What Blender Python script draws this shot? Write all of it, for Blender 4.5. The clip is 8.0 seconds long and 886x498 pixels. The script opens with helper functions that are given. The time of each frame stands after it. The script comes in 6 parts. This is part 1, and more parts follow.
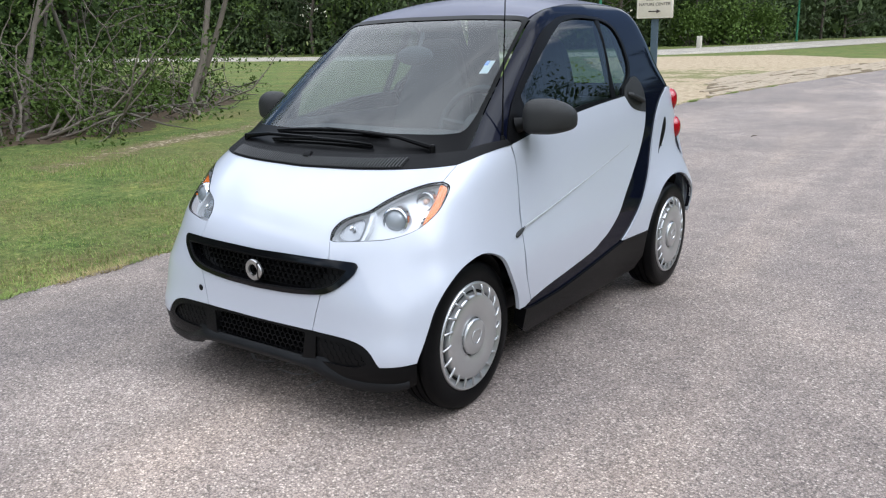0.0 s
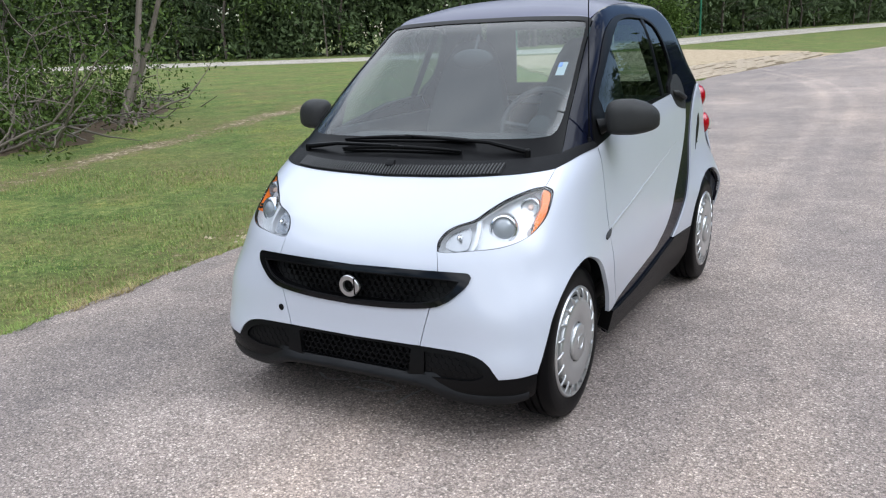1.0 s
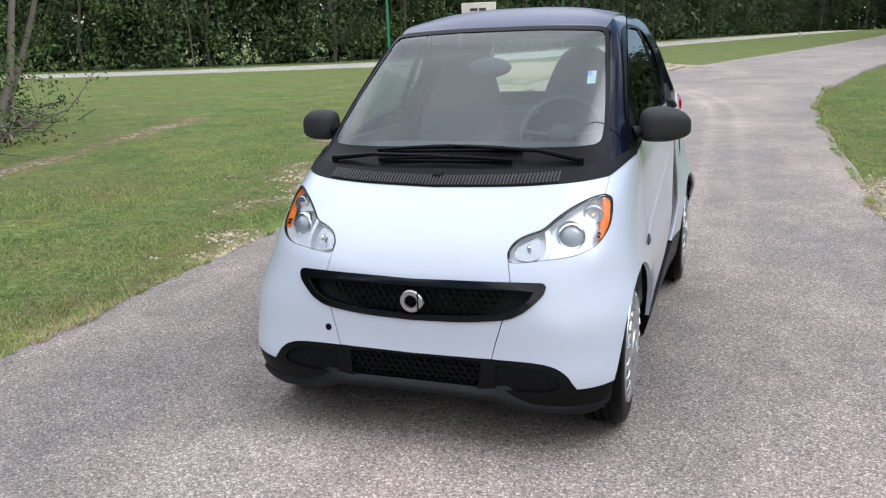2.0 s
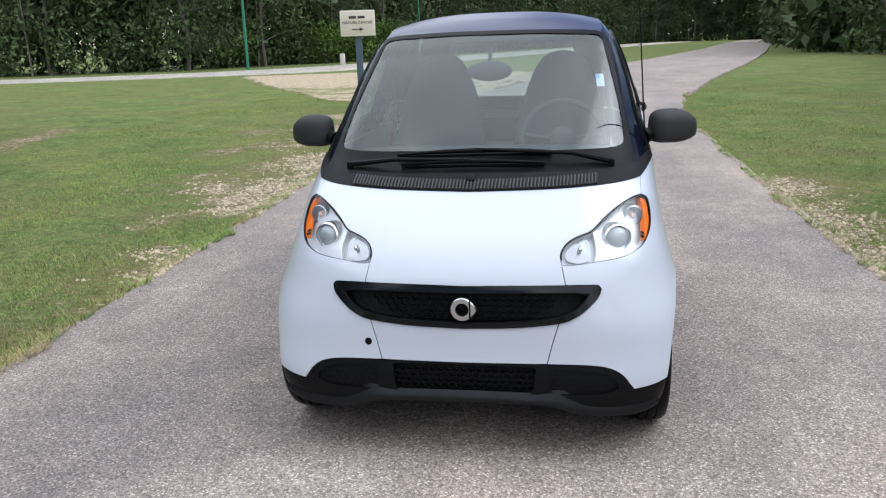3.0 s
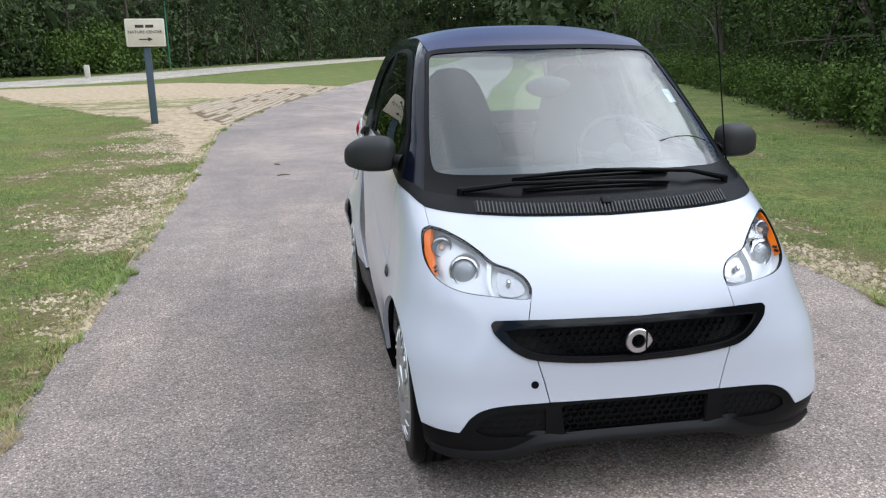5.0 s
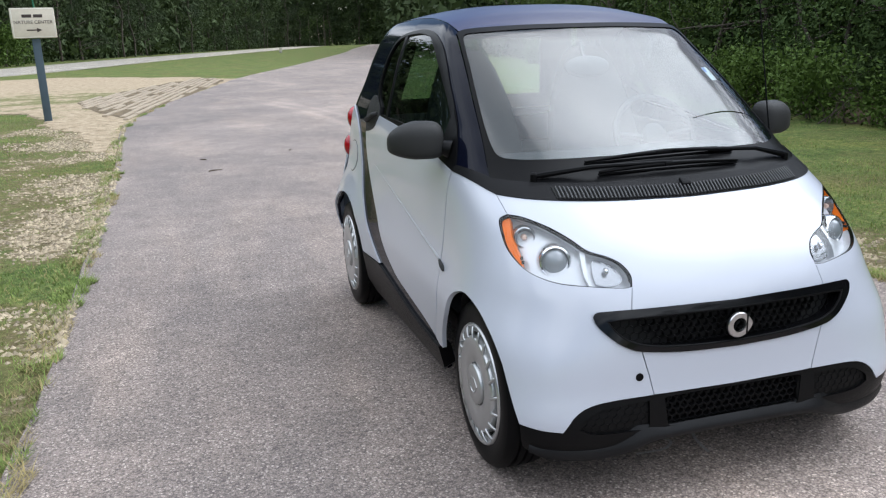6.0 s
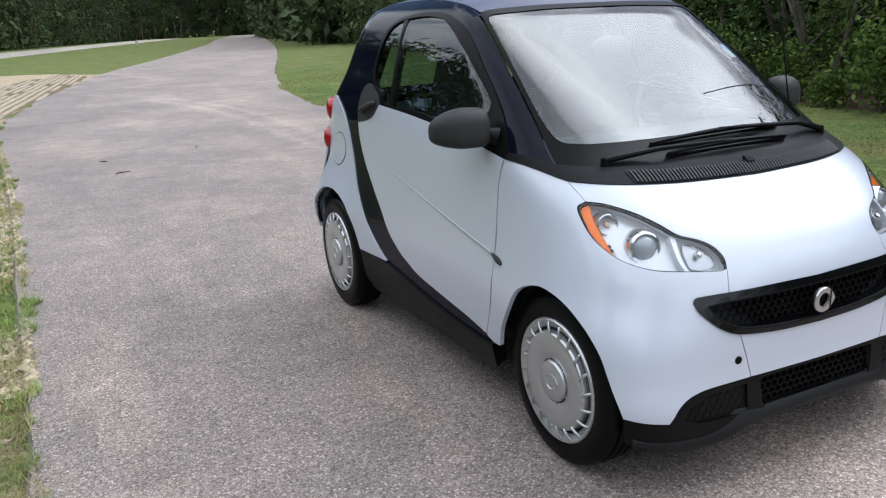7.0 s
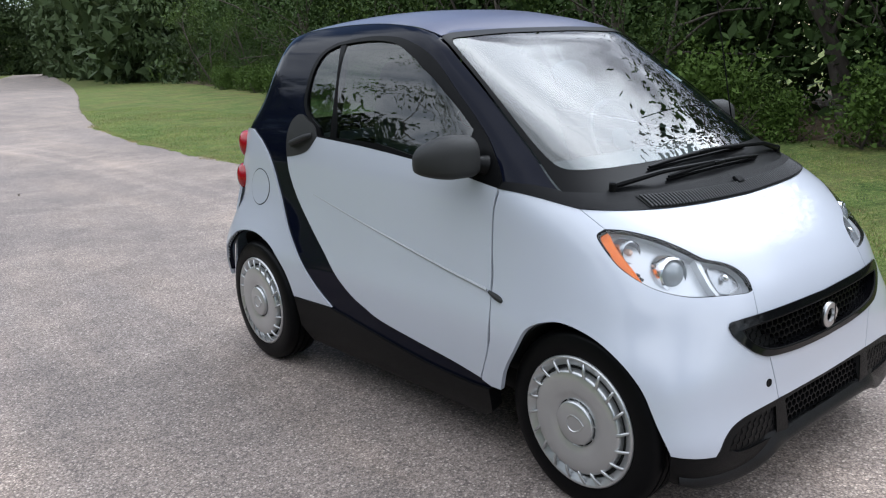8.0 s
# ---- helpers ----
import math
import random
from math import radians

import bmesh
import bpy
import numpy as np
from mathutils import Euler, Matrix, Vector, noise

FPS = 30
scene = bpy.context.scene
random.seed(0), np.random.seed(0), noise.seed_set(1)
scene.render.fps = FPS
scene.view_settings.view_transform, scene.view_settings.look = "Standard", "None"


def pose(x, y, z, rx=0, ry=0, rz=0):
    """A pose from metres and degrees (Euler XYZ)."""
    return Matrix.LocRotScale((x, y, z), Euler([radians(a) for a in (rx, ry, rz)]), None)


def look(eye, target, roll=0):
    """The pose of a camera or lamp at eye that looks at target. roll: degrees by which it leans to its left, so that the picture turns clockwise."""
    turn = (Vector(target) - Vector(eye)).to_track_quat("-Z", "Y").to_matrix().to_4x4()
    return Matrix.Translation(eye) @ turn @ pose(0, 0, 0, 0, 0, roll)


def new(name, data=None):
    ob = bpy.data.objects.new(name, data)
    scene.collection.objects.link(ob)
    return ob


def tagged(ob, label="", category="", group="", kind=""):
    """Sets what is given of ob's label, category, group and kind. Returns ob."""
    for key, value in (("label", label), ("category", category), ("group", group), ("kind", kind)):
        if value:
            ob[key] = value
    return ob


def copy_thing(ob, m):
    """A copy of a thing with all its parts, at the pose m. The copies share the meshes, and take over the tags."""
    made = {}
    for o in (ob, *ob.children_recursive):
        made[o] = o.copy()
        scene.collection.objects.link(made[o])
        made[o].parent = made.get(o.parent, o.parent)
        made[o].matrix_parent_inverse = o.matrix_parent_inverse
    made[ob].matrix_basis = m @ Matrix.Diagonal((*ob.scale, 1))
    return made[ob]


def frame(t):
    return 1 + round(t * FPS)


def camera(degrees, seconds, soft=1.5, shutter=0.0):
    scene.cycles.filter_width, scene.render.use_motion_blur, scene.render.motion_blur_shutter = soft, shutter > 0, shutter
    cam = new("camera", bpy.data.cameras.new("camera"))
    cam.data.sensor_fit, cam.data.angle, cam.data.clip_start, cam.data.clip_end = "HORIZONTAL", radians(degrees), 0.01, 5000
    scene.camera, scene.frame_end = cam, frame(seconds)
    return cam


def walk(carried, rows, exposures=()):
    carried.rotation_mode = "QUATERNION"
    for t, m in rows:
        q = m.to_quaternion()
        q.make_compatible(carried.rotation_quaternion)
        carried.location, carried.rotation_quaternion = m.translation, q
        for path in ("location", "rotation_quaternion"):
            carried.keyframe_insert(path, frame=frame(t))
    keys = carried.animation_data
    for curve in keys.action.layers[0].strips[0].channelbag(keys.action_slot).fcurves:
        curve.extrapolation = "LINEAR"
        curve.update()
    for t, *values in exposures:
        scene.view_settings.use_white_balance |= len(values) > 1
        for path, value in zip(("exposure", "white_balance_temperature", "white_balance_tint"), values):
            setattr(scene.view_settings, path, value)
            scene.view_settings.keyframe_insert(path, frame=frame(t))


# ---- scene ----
from mathutils.geometry import delaunay_2d_cdt

cam = camera(58.0, 8.0, 1.2)
PATH = [
    (0, (2.245, -2.333, 1.374), (1.131, -0.755, 0.857), -1.40),
    (0.5, (1.947, -2.458, 1.392), (0.892, -0.837, 0.883), -1.63),
    (1, (1.641, -2.618, 1.404), (0.699, -0.933, 0.882), -2.56),
    (1.5, (1.349, -2.771, 1.427), (0.561, -1.016, 0.882), -2.96),
    (1.7, (1.208, -2.792, 1.411), (0.462, -1.013, 0.884), -2.57),
    (2.8, (0.48, -2.928, 1.438), (0.125, -1.025, 0.936), -1.82),
    (3, (0.357, -2.918, 1.41), (0.043, -1.006, 0.911), -1.77),
    (3.5, (0.038, -2.858, 1.423), (-0.101, -0.923, 0.937), -1.30),
    (4, (-0.335, -2.874, 1.442), (-0.308, -0.933, 0.958), -1.56),
    (4.2, (-0.432, -2.836, 1.454), (-0.374, -0.9, 0.953), -1.88),
    (5.3, (-1.156, -2.603, 1.442), (-0.782, -0.699, 0.96), -1.18),
    (5.5, (-1.271, -2.563, 1.437), (-0.848, -0.672, 0.943), -1.47),
    (6, (-1.507, -2.347, 1.42), (-0.967, -0.491, 0.906), -1.73),
    (6.5, (-1.792, -2.15, 1.414), (-1.112, -0.345, 0.884), -2.54),
    (7, (-2.031, -1.967, 1.42), (-1.206, -0.231, 0.868), -2.81),
    (7.5, (-2.166, -1.706, 1.431), (-1.127, -0.076, 0.917), -2.07),
    (8, (-2.393, -1.459, 1.393), (-1.172, 0.048, 0.907), -2.72),
]
walk(cam, [(t, look(eye, target, roll)) for t, eye, target, roll in PATH], exposures=[(0.0, 0.65), (3.0, 0.60), (8.0, 0.59)])

# ---- light ----
SUN_EL, SUN_AZ = radians(50), radians(80)  # height and bearing (from +y towards +x) of the veiled sun
world = bpy.data.worlds.new("sky")
scene.world = world
world.use_nodes = True
wn, wl = world.node_tree.nodes, world.node_tree.links
wn.clear()
w_out, w_bg = wn.new("ShaderNodeOutputWorld"), wn.new("ShaderNodeBackground")
w_sky = wn.new("ShaderNodeTexSky")
w_sky.sky_type, w_sky.sun_disc = "NISHITA", False
w_sky.sun_elevation, w_sky.sun_rotation = SUN_EL, SUN_AZ
w_sky.air_density, w_sky.dust_density, w_sky.ozone_density = 1.0, 0.6, 2.0
w_co, w_map = wn.new("ShaderNodeTexCoord"), wn.new("ShaderNodeMapping")
w_map.inputs["Scale"].default_value = (1.0, 1.0, 2.2)
w_no = wn.new("ShaderNodeTexNoise")
w_no.inputs["Scale"].default_value, w_no.inputs["Detail"].default_value = 1.6, 7.0
w_no.inputs["Roughness"].default_value = 0.55
w_ramp = wn.new("ShaderNodeValToRGB")
w_ramp.color_ramp.elements[0].position, w_ramp.color_ramp.elements[1].position = 0.45, 0.55
w_no2 = wn.new("ShaderNodeTexNoise")
w_no2.inputs["Scale"].default_value, w_no2.inputs["Detail"].default_value = 2.3, 6.0
w_tone = wn.new("ShaderNodeValToRGB")
w_tone.color_ramp.elements[0].position, w_tone.color_ramp.elements[1].position = 0.38, 0.62
w_tone.color_ramp.elements[0].color, w_tone.color_ramp.elements[1].color = (9.2, 10.2, 11.7, 1), (15.2, 16.3, 17.9, 1)
w_mix = wn.new("ShaderNodeMix")
w_mix.data_type = "RGBA"
wl.new(w_co.outputs["Generated"], w_map.inputs["Vector"])
wl.new(w_map.outputs[0], w_no.inputs["Vector"])
wl.new(w_map.outputs[0], w_no2.inputs["Vector"])
w_cov, w_add = wn.new("ShaderNodeMapRange"), wn.new("ShaderNodeMath")
w_cov.inputs["From Min"].default_value, w_cov.inputs["From Max"].default_value = -0.2, 0.9
w_cov.inputs["To Min"].default_value, w_cov.inputs["To Max"].default_value = -0.07, 0.14
w_add.operation = "ADD"
wl.new(w_no.outputs["Fac"], w_add.inputs[0])
wl.new(w_cov.outputs[0], w_add.inputs[1])
w_sep, w_hi, w_add2 = wn.new("ShaderNodeSeparateXYZ"), wn.new("ShaderNodeMapRange"), wn.new("ShaderNodeMath")
w_hi.inputs["From Min"].default_value, w_hi.inputs["From Max"].default_value = 0.15, 0.80
w_hi.inputs["To Min"].default_value, w_hi.inputs["To Max"].default_value = -0.13, 0.09
wl.new(w_co.outputs["Generated"], w_sep.inputs[0])
wl.new(w_sep.outputs[2], w_hi.inputs["Value"])
wl.new(w_add.outputs[0], w_add2.inputs[0])
wl.new(w_hi.outputs[0], w_add2.inputs[1])
w_ne, w_add3, w_clear = wn.new("ShaderNodeVectorMath"), wn.new("ShaderNodeMath"), wn.new("ShaderNodeMapRange")
w_ne.operation, w_ne.inputs[1].default_value = "DOT_PRODUCT", (0.54, 0.78, 0.31)  # the sky clears towards the north-east
w_clear.inputs["From Min"].default_value, w_clear.inputs["From Max"].default_value = 0.55, 0.98
w_clear.inputs["To Min"].default_value, w_clear.inputs["To Max"].default_value = 0.09, -0.20
wl.new(w_co.outputs["Generated"], w_ne.inputs[0])
wl.new(w_ne.outputs["Value"], w_clear.inputs["Value"])
wl.new(w_add2.outputs[0], w_add3.inputs[0])
wl.new(w_clear.outputs[0], w_add3.inputs[1])
wl.new(w_add3.outputs[0], w_ramp.inputs["Fac"])
wl.new(w_no2.outputs["Fac"], w_tone.inputs["Fac"])
wl.new(w_ramp.outputs["Color"], w_mix.inputs["Factor"])
wl.new(w_sky.outputs["Color"], w_mix.inputs[6])
w_dot, w_aur = wn.new("ShaderNodeVectorMath"), wn.new("ShaderNodeMapRange")
w_dot.operation = "DOT_PRODUCT"
w_dot.inputs[1].default_value = (math.cos(SUN_EL) * math.sin(SUN_AZ), math.cos(SUN_EL) * math.cos(SUN_AZ), math.sin(SUN_EL))
w_aur.interpolation_type = "SMOOTHSTEP"
w_aur.inputs["From Min"].default_value, w_aur.inputs["From Max"].default_value = 0.84, 1.0
w_aur.inputs["To Min"].default_value, w_aur.inputs["To Max"].default_value = 0.98, 3.2
w_glow = wn.new("ShaderNodeVectorMath")
w_glow.operation = "SCALE"
wl.new(w_co.outputs["Generated"], w_dot.inputs[0])
wl.new(w_dot.outputs["Value"], w_aur.inputs["Value"])
wl.new(w_dot.outputs["Value"], w_cov.inputs["Value"])
wl.new(w_tone.outputs["Color"], w_glow.inputs[0])
wl.new(w_aur.outputs[0], w_glow.inputs["Scale"])
wl.new(w_glow.outputs[0], w_mix.inputs[7])
wl.new(w_mix.outputs[2], w_bg.inputs["Color"])
w_bg.inputs["Strength"].default_value = 0.10
wl.new(w_bg.outputs[0], w_out.inputs["Surface"])

sun = new("sun", bpy.data.lights.new("sun", "SUN"))
sun.data.energy, sun.data.angle, sun.data.color = 0.30, radians(58), (1.0, 0.97, 0.93)
sun_way = Vector((math.cos(SUN_EL) * math.sin(SUN_AZ), math.cos(SUN_EL) * math.cos(SUN_AZ), math.sin(SUN_EL)))
sun.matrix_world = look(sun_way * 60, (0, 0, 0))


# ---- materials ----
def mat(name, base, rough=0.5, metal=0.0, var=0.0, scale=20.0, fine=0.0, bump=0.0, bump_scale=200.0, coat=0.0, spec=0.5, island=0.0):
    """A surface with two scales of tone: broad stains (var, at scale) and fine grain (fine, at bump_scale), and a fine relief."""
    m = bpy.data.materials.new(name)
    m.use_nodes = True
    n, l = m.node_tree.nodes, m.node_tree.links
    b = n["Principled BSDF"]
    b.inputs["Base Color"].default_value = (*base, 1)
    b.inputs["Roughness"].default_value, b.inputs["Metallic"].default_value = rough, metal
    b.inputs["Coat Weight"].default_value, b.inputs["Coat Roughness"].default_value = coat, 0.04
    b.inputs["Specular IOR Level"].default_value = spec
    co = n.new("ShaderNodeTexCoord")
    tone = None
    if var or fine or island:
        hsv = n.new("ShaderNodeHueSaturation")
        hsv.inputs["Color"].default_value = (*base, 1)
        total = n.new("ShaderNodeMath")
        total.operation = "ADD"
        total.inputs[0].default_value = total.inputs[1].default_value = 0.5
        for k, (amount, sc) in enumerate(((var, scale), (fine, bump_scale))):
            no, mr = n.new("ShaderNodeTexNoise"), n.new("ShaderNodeMapRange")
            no.inputs["Scale"].default_value, no.inputs["Detail"].default_value = sc, 4.0
            mr.inputs["From Min"].default_value, mr.inputs["From Max"].default_value = 0.25, 0.75
            mr.inputs["To Min"].default_value, mr.inputs["To Max"].default_value = 0.5 - amount, 0.5 + amount
            l.new(co.outputs["Object"], no.inputs["Vector"])
            l.new(no.outputs["Fac"], mr.inputs["Value"])
            l.new(mr.outputs[0], total.inputs[k])
        last = total
        if island:
            geo, mr, add = n.new("ShaderNodeNewGeometry"), n.new("ShaderNodeMapRange"), n.new("ShaderNodeMath")
            add.operation = "ADD"
            mr.inputs["To Min"].default_value, mr.inputs["To Max"].default_value = -island, island
            l.new(geo.outputs["Random Per Island"], mr.inputs["Value"])
            l.new(total.outputs[0], add.inputs[0])
            l.new(mr.outputs[0], add.inputs[1])
            last = add
        l.new(last.outputs[0], hsv.inputs["Value"])
        l.new(hsv.outputs[0], b.inputs["Base Color"])
    if bump:
        no, bu = n.new("ShaderNodeTexNoise"), n.new("ShaderNodeBump")
        no.inputs["Scale"].default_value, no.inputs["Detail"].default_value = bump_scale, 3.0
        bu.inputs["Strength"].default_value, bu.inputs["Distance"].default_value = bump, 0.004
        l.new(co.outputs["Object"], no.inputs["Vector"])
        l.new(no.outputs["Fac"], bu.inputs["Height"])
        l.new(bu.outputs[0], b.inputs["Normal"])
    return m


def glass(name, tint, rough=0.0, ior=1.5):
    """Thin glass: tinted light goes straight through, and Fresnel adds the gloss."""
    m = bpy.data.materials.new(name)
    m.use_nodes = True
    n, l = m.node_tree.nodes, m.node_tree.links
    n.clear()
    out, mix, fr = n.new("ShaderNodeOutputMaterial"), n.new("ShaderNodeMixShader"), n.new("ShaderNodeLayerWeight")
    power, level = n.new("ShaderNodeMath"), n.new("ShaderNodeMapRange")
    tr, gl = n.new("ShaderNodeBsdfTransparent"), n.new("ShaderNodeBsdfGlossy")
    tr.inputs["Color"].default_value = (*tint, 1)
    gl.inputs["Roughness"].default_value = rough
    # Schlick's curve, alike from both sides of the pane
    fr.inputs["Blend"].default_value = 0.5
    power.operation, power.inputs[1].default_value = "POWER", 5.0
    level.inputs["To Min"].default_value = 2 * ((ior - 1) / (ior + 1)) ** 2
    level.inputs["To Max"].default_value = 1.0
    l.new(fr.outputs["Facing"], power.inputs[0])
    l.new(power.outputs[0], level.inputs["Value"])
    l.new(level.outputs[0], mix.inputs[0])
    l.new(tr.outputs[0], mix.inputs[1])
    l.new(gl.outputs[0], mix.inputs[2])
    l.new(mix.outputs[0], out.inputs["Surface"])
    return m


WHITE = mat("white_paint", (0.498, 0.521, 0.588), 0.28, var=0.012, scale=3.0, coat=0.8)
NAVY = mat("dark_navy_paint", (0.003, 0.004, 0.011), 0.05, var=0.05, scale=4.0, spec=0.11)
ROOF = mat("dark_navy_satin_roof", (0.028, 0.030, 0.075), 0.34, metal=0.0, var=0.05, scale=5.0, fine=0.05, bump_scale=600, coat=0.1)
PLASTIC = mat("black_textured_plastic", (0.0045, 0.0045, 0.005), 0.36, var=0.10, scale=12, bump=0.2, bump_scale=900, spec=0.12)
COWL = mat("charcoal_cowl_plastic", (0.008, 0.008, 0.009), 0.5, var=0.10, scale=14, bump=0.25, bump_scale=900, spec=0.10)
SLAT = mat("grey_black_slat_plastic", (0.040, 0.040, 0.042), 0.5, var=0.06, scale=20, spec=0.35)
MATTE = mat("matte_dark_grey_plastic", (0.024, 0.024, 0.024), 0.6, var=0.08, scale=12, bump=0.25, bump_scale=900, spec=0.3)
STRIPGREY = mat("grey_trim_plastic", (0.34, 0.35, 0.36), 0.45, var=0.05, scale=20)
TRIM = mat("satin_black_trim", (0.0055, 0.0055, 0.006), 0.32, var=0.05, scale=9, spec=0.06)
PIANO = mat("gloss_black_frame", (0.004, 0.004, 0.005), 0.06, var=0.05, scale=9, spec=0.26)
DARK = mat("dark_cavity", (0.006, 0.006, 0.006), 0.8, var=0.05, scale=9)
RUBBER = mat("tyre_rubber", (0.0035, 0.0035, 0.004), 0.42, var=0.15, scale=14, bump=0.1, bump_scale=300, spec=0.09)
COVER = mat("silver_painted_plastic", (0.52, 0.525, 0.53), 0.30, metal=0.75, var=0.03, scale=15, fine=0.03, bump_scale=500)
CHROME = mat("chrome", (0.86, 0.87, 0.89), 0.16, metal=1.0, var=0.02, scale=9)
SILVER = mat("brushed_silver", (0.55, 0.55, 0.56), 0.28, metal=1.0, var=0.05, scale=30, bump=0.05, bump_scale=400)
REFLECT = mat("lamp_reflector", (0.40, 0.41, 0.43), 0.26, metal=0.9, var=0.06, scale=40, bump=0.5, bump_scale=60)
BEZEL = mat("lamp_bezel", (0.62, 0.63, 0.65), 0.36, metal=0.45, var=0.03, scale=20)
AMBER = mat("amber_lens", (0.82, 0.165, 0.008), 0.35, var=0.10, scale=50, spec=0.2)
RED = mat("red_lens", (0.34, 0.006, 0.012), 0.15, var=0.05, scale=40, coat=0.3)
CLEAR = glass("clear_lens", (0.96, 0.97, 0.98), 0.0, 1.36)
WSCREEN = glass("windscreen_glass", (0.76, 0.87, 0.88), 0.0, 1.59)
TINTED = glass("tinted_glass", (0.26, 0.34, 0.32), 0.0, 1.56)
REARGLASS = glass("rear_window_glass", (0.72, 0.82, 0.78), 0.0, 1.5)
SEAT = mat("grey_seat_cloth", (0.034, 0.035, 0.037), 0.9, var=0.06, scale=15, bump=0.3, bump_scale=700)
DASH = mat("charcoal_dash_plastic", (0.016, 0.016, 0.018), 0.6, var=0.06, scale=12, bump=0.2, bump_scale=700)


# ---- mesh helpers ----
def link(name, verts, faces, material, parent=None, label="", smooth=True, sharp=None):
    me = bpy.data.meshes.new(name)
    me.from_pydata([tuple(v) for v in verts], [], [tuple(f) for f in faces])
    me.validate()
    me.update()
    if material:
        me.materials.append(material)
    me.polygons.foreach_set("use_smooth", [smooth] * len(me.polygons))
    if sharp is not None:
        bm = bmesh.new()
        bm.from_mesh(me)
        for e in bm.edges:
            if len(e.link_faces) == 2 and e.calc_face_angle(0) > radians(sharp):
                e.smooth = False
        bm.to_mesh(me)
        bm.free()
    ob = new(name, me)
    if parent:
        ob.parent = parent
    if label:
        tagged(ob, label)
    return ob


def part(name, bm, material, parent, label="", sharp=35):
    bmesh.ops.recalc_face_normals(bm, faces=bm.faces)
    me = bpy.data.meshes.new(name)
    for f in bm.faces:
        f.smooth = True
    for e in bm.edges:
        if len(e.link_faces) == 2 and e.calc_face_angle(0) > radians(sharp):
            e.smooth = False
    bm.to_mesh(me)
    bm.free()
    me.materials.append(material)
    ob = new(name, me)
    ob.parent = parent
    if label:
        tagged(ob, label)
    return ob


def spl(points, n=6, closed=False):
    """A smooth curve through the points."""
    p = [np.array(q, float) for q in points]
    if closed:
        p = [p[-1], *p, p[0], p[1]]
    else:
        p = [2 * p[0] - p[1], *p, 2 * p[-1] - p[-2]]
    out = []
    for a, b, c, d in zip(p, p[1:], p[2:], p[3:]):
        for k in range(n):
            t = k / n
            out.append(0.5 * (2 * b + (c - a) * t + (2 * a - 5 * b + 4 * c - d) * t * t + (3 * b - a - 3 * c + d) * t**3))
    if not closed:
        out.append(p[-2])
    return out


def loop(*pieces):
    """One closed outline from pieces that meet end to end."""
    out = []
    for piece in pieces:
        for q in piece:
            if not out or np.hypot(*(np.array(q) - out[-1])) > 1e-4:
                out.append(np.array(q, float))
    if np.hypot(*(out[0] - out[-1])) < 1e-4:
        out.pop()
    return out


def flip(points):
    """The same curve on the other half, walked backwards."""
    return [np.array((-q[0], q[1])) for q in points][::-1]


def inside(pts, loops):
    pts = np.asarray(pts, float)
    hit = np.zeros(len(pts), bool)
    for lp in loops:
        q = np.asarray(lp, float)
        a, b = q, np.roll(q, -1, axis=0)
        for (x1, y1), (x2, y2) in zip(a, b):
            if y1 == y2:
                continue
            cross = ((y1 > pts[:, 1]) != (y2 > pts[:, 1])) & (pts[:, 0] < (x2 - x1) * (pts[:, 1] - y1) / (y2 - y1) + x1)
            hit ^= cross
    return hit


def near_edge(pts, loops, d):
    pts = np.asarray(pts, float)
    keep = np.ones(len(pts), bool)
    for lp in loops:
        q = np.asarray(lp, float)
        for a, b in zip(q, np.roll(q, -1, axis=0)):
            ab = b - a
            t = np.clip(((pts - a) @ ab) / max(ab @ ab, 1e-12), 0, 1)
            keep &= np.hypot(*(pts - a - t[:, None] * ab).T) > d
    return keep


def triangles(loops, step):
    """Fills outlines (holes by even-odd) with triangles round a grid of inner points."""
    allp = np.concatenate([np.asarray(lp, float) for lp in loops])
    lo, hi = allp.min(0), allp.max(0)
    gx, gy = np.meshgrid(np.arange(lo[0] + step / 2, hi[0], step), np.arange(lo[1] + step / 2, hi[1], step))
    grid = np.stack([gx.ravel(), gy.ravel()], 1)
    grid = grid[inside(grid, loops)]
    grid = grid[near_edge(grid, loops, step * 0.45)]
    edges, k = [], 0
    for lp in loops:
        edges += [(k + i, k + (i + 1) % len(lp)) for i in range(len(lp))]
        k += len(lp)
    co = [Vector(p) for p in np.concatenate([allp, grid])]
    vo, eo, fo, *_ = delaunay_2d_cdt(co, edges, [], 0, 1e-6)
    vo = np.array([tuple(v) for v in vo])
    fo = np.array([tuple(f) for f in fo])
    mid = vo[fo].mean(1)
    fo = fo[inside(mid, loops)]
    used = np.unique(fo)
    back = -np.ones(len(vo), int)
    back[used] = range(len(used))
    return vo[used], back[fo]


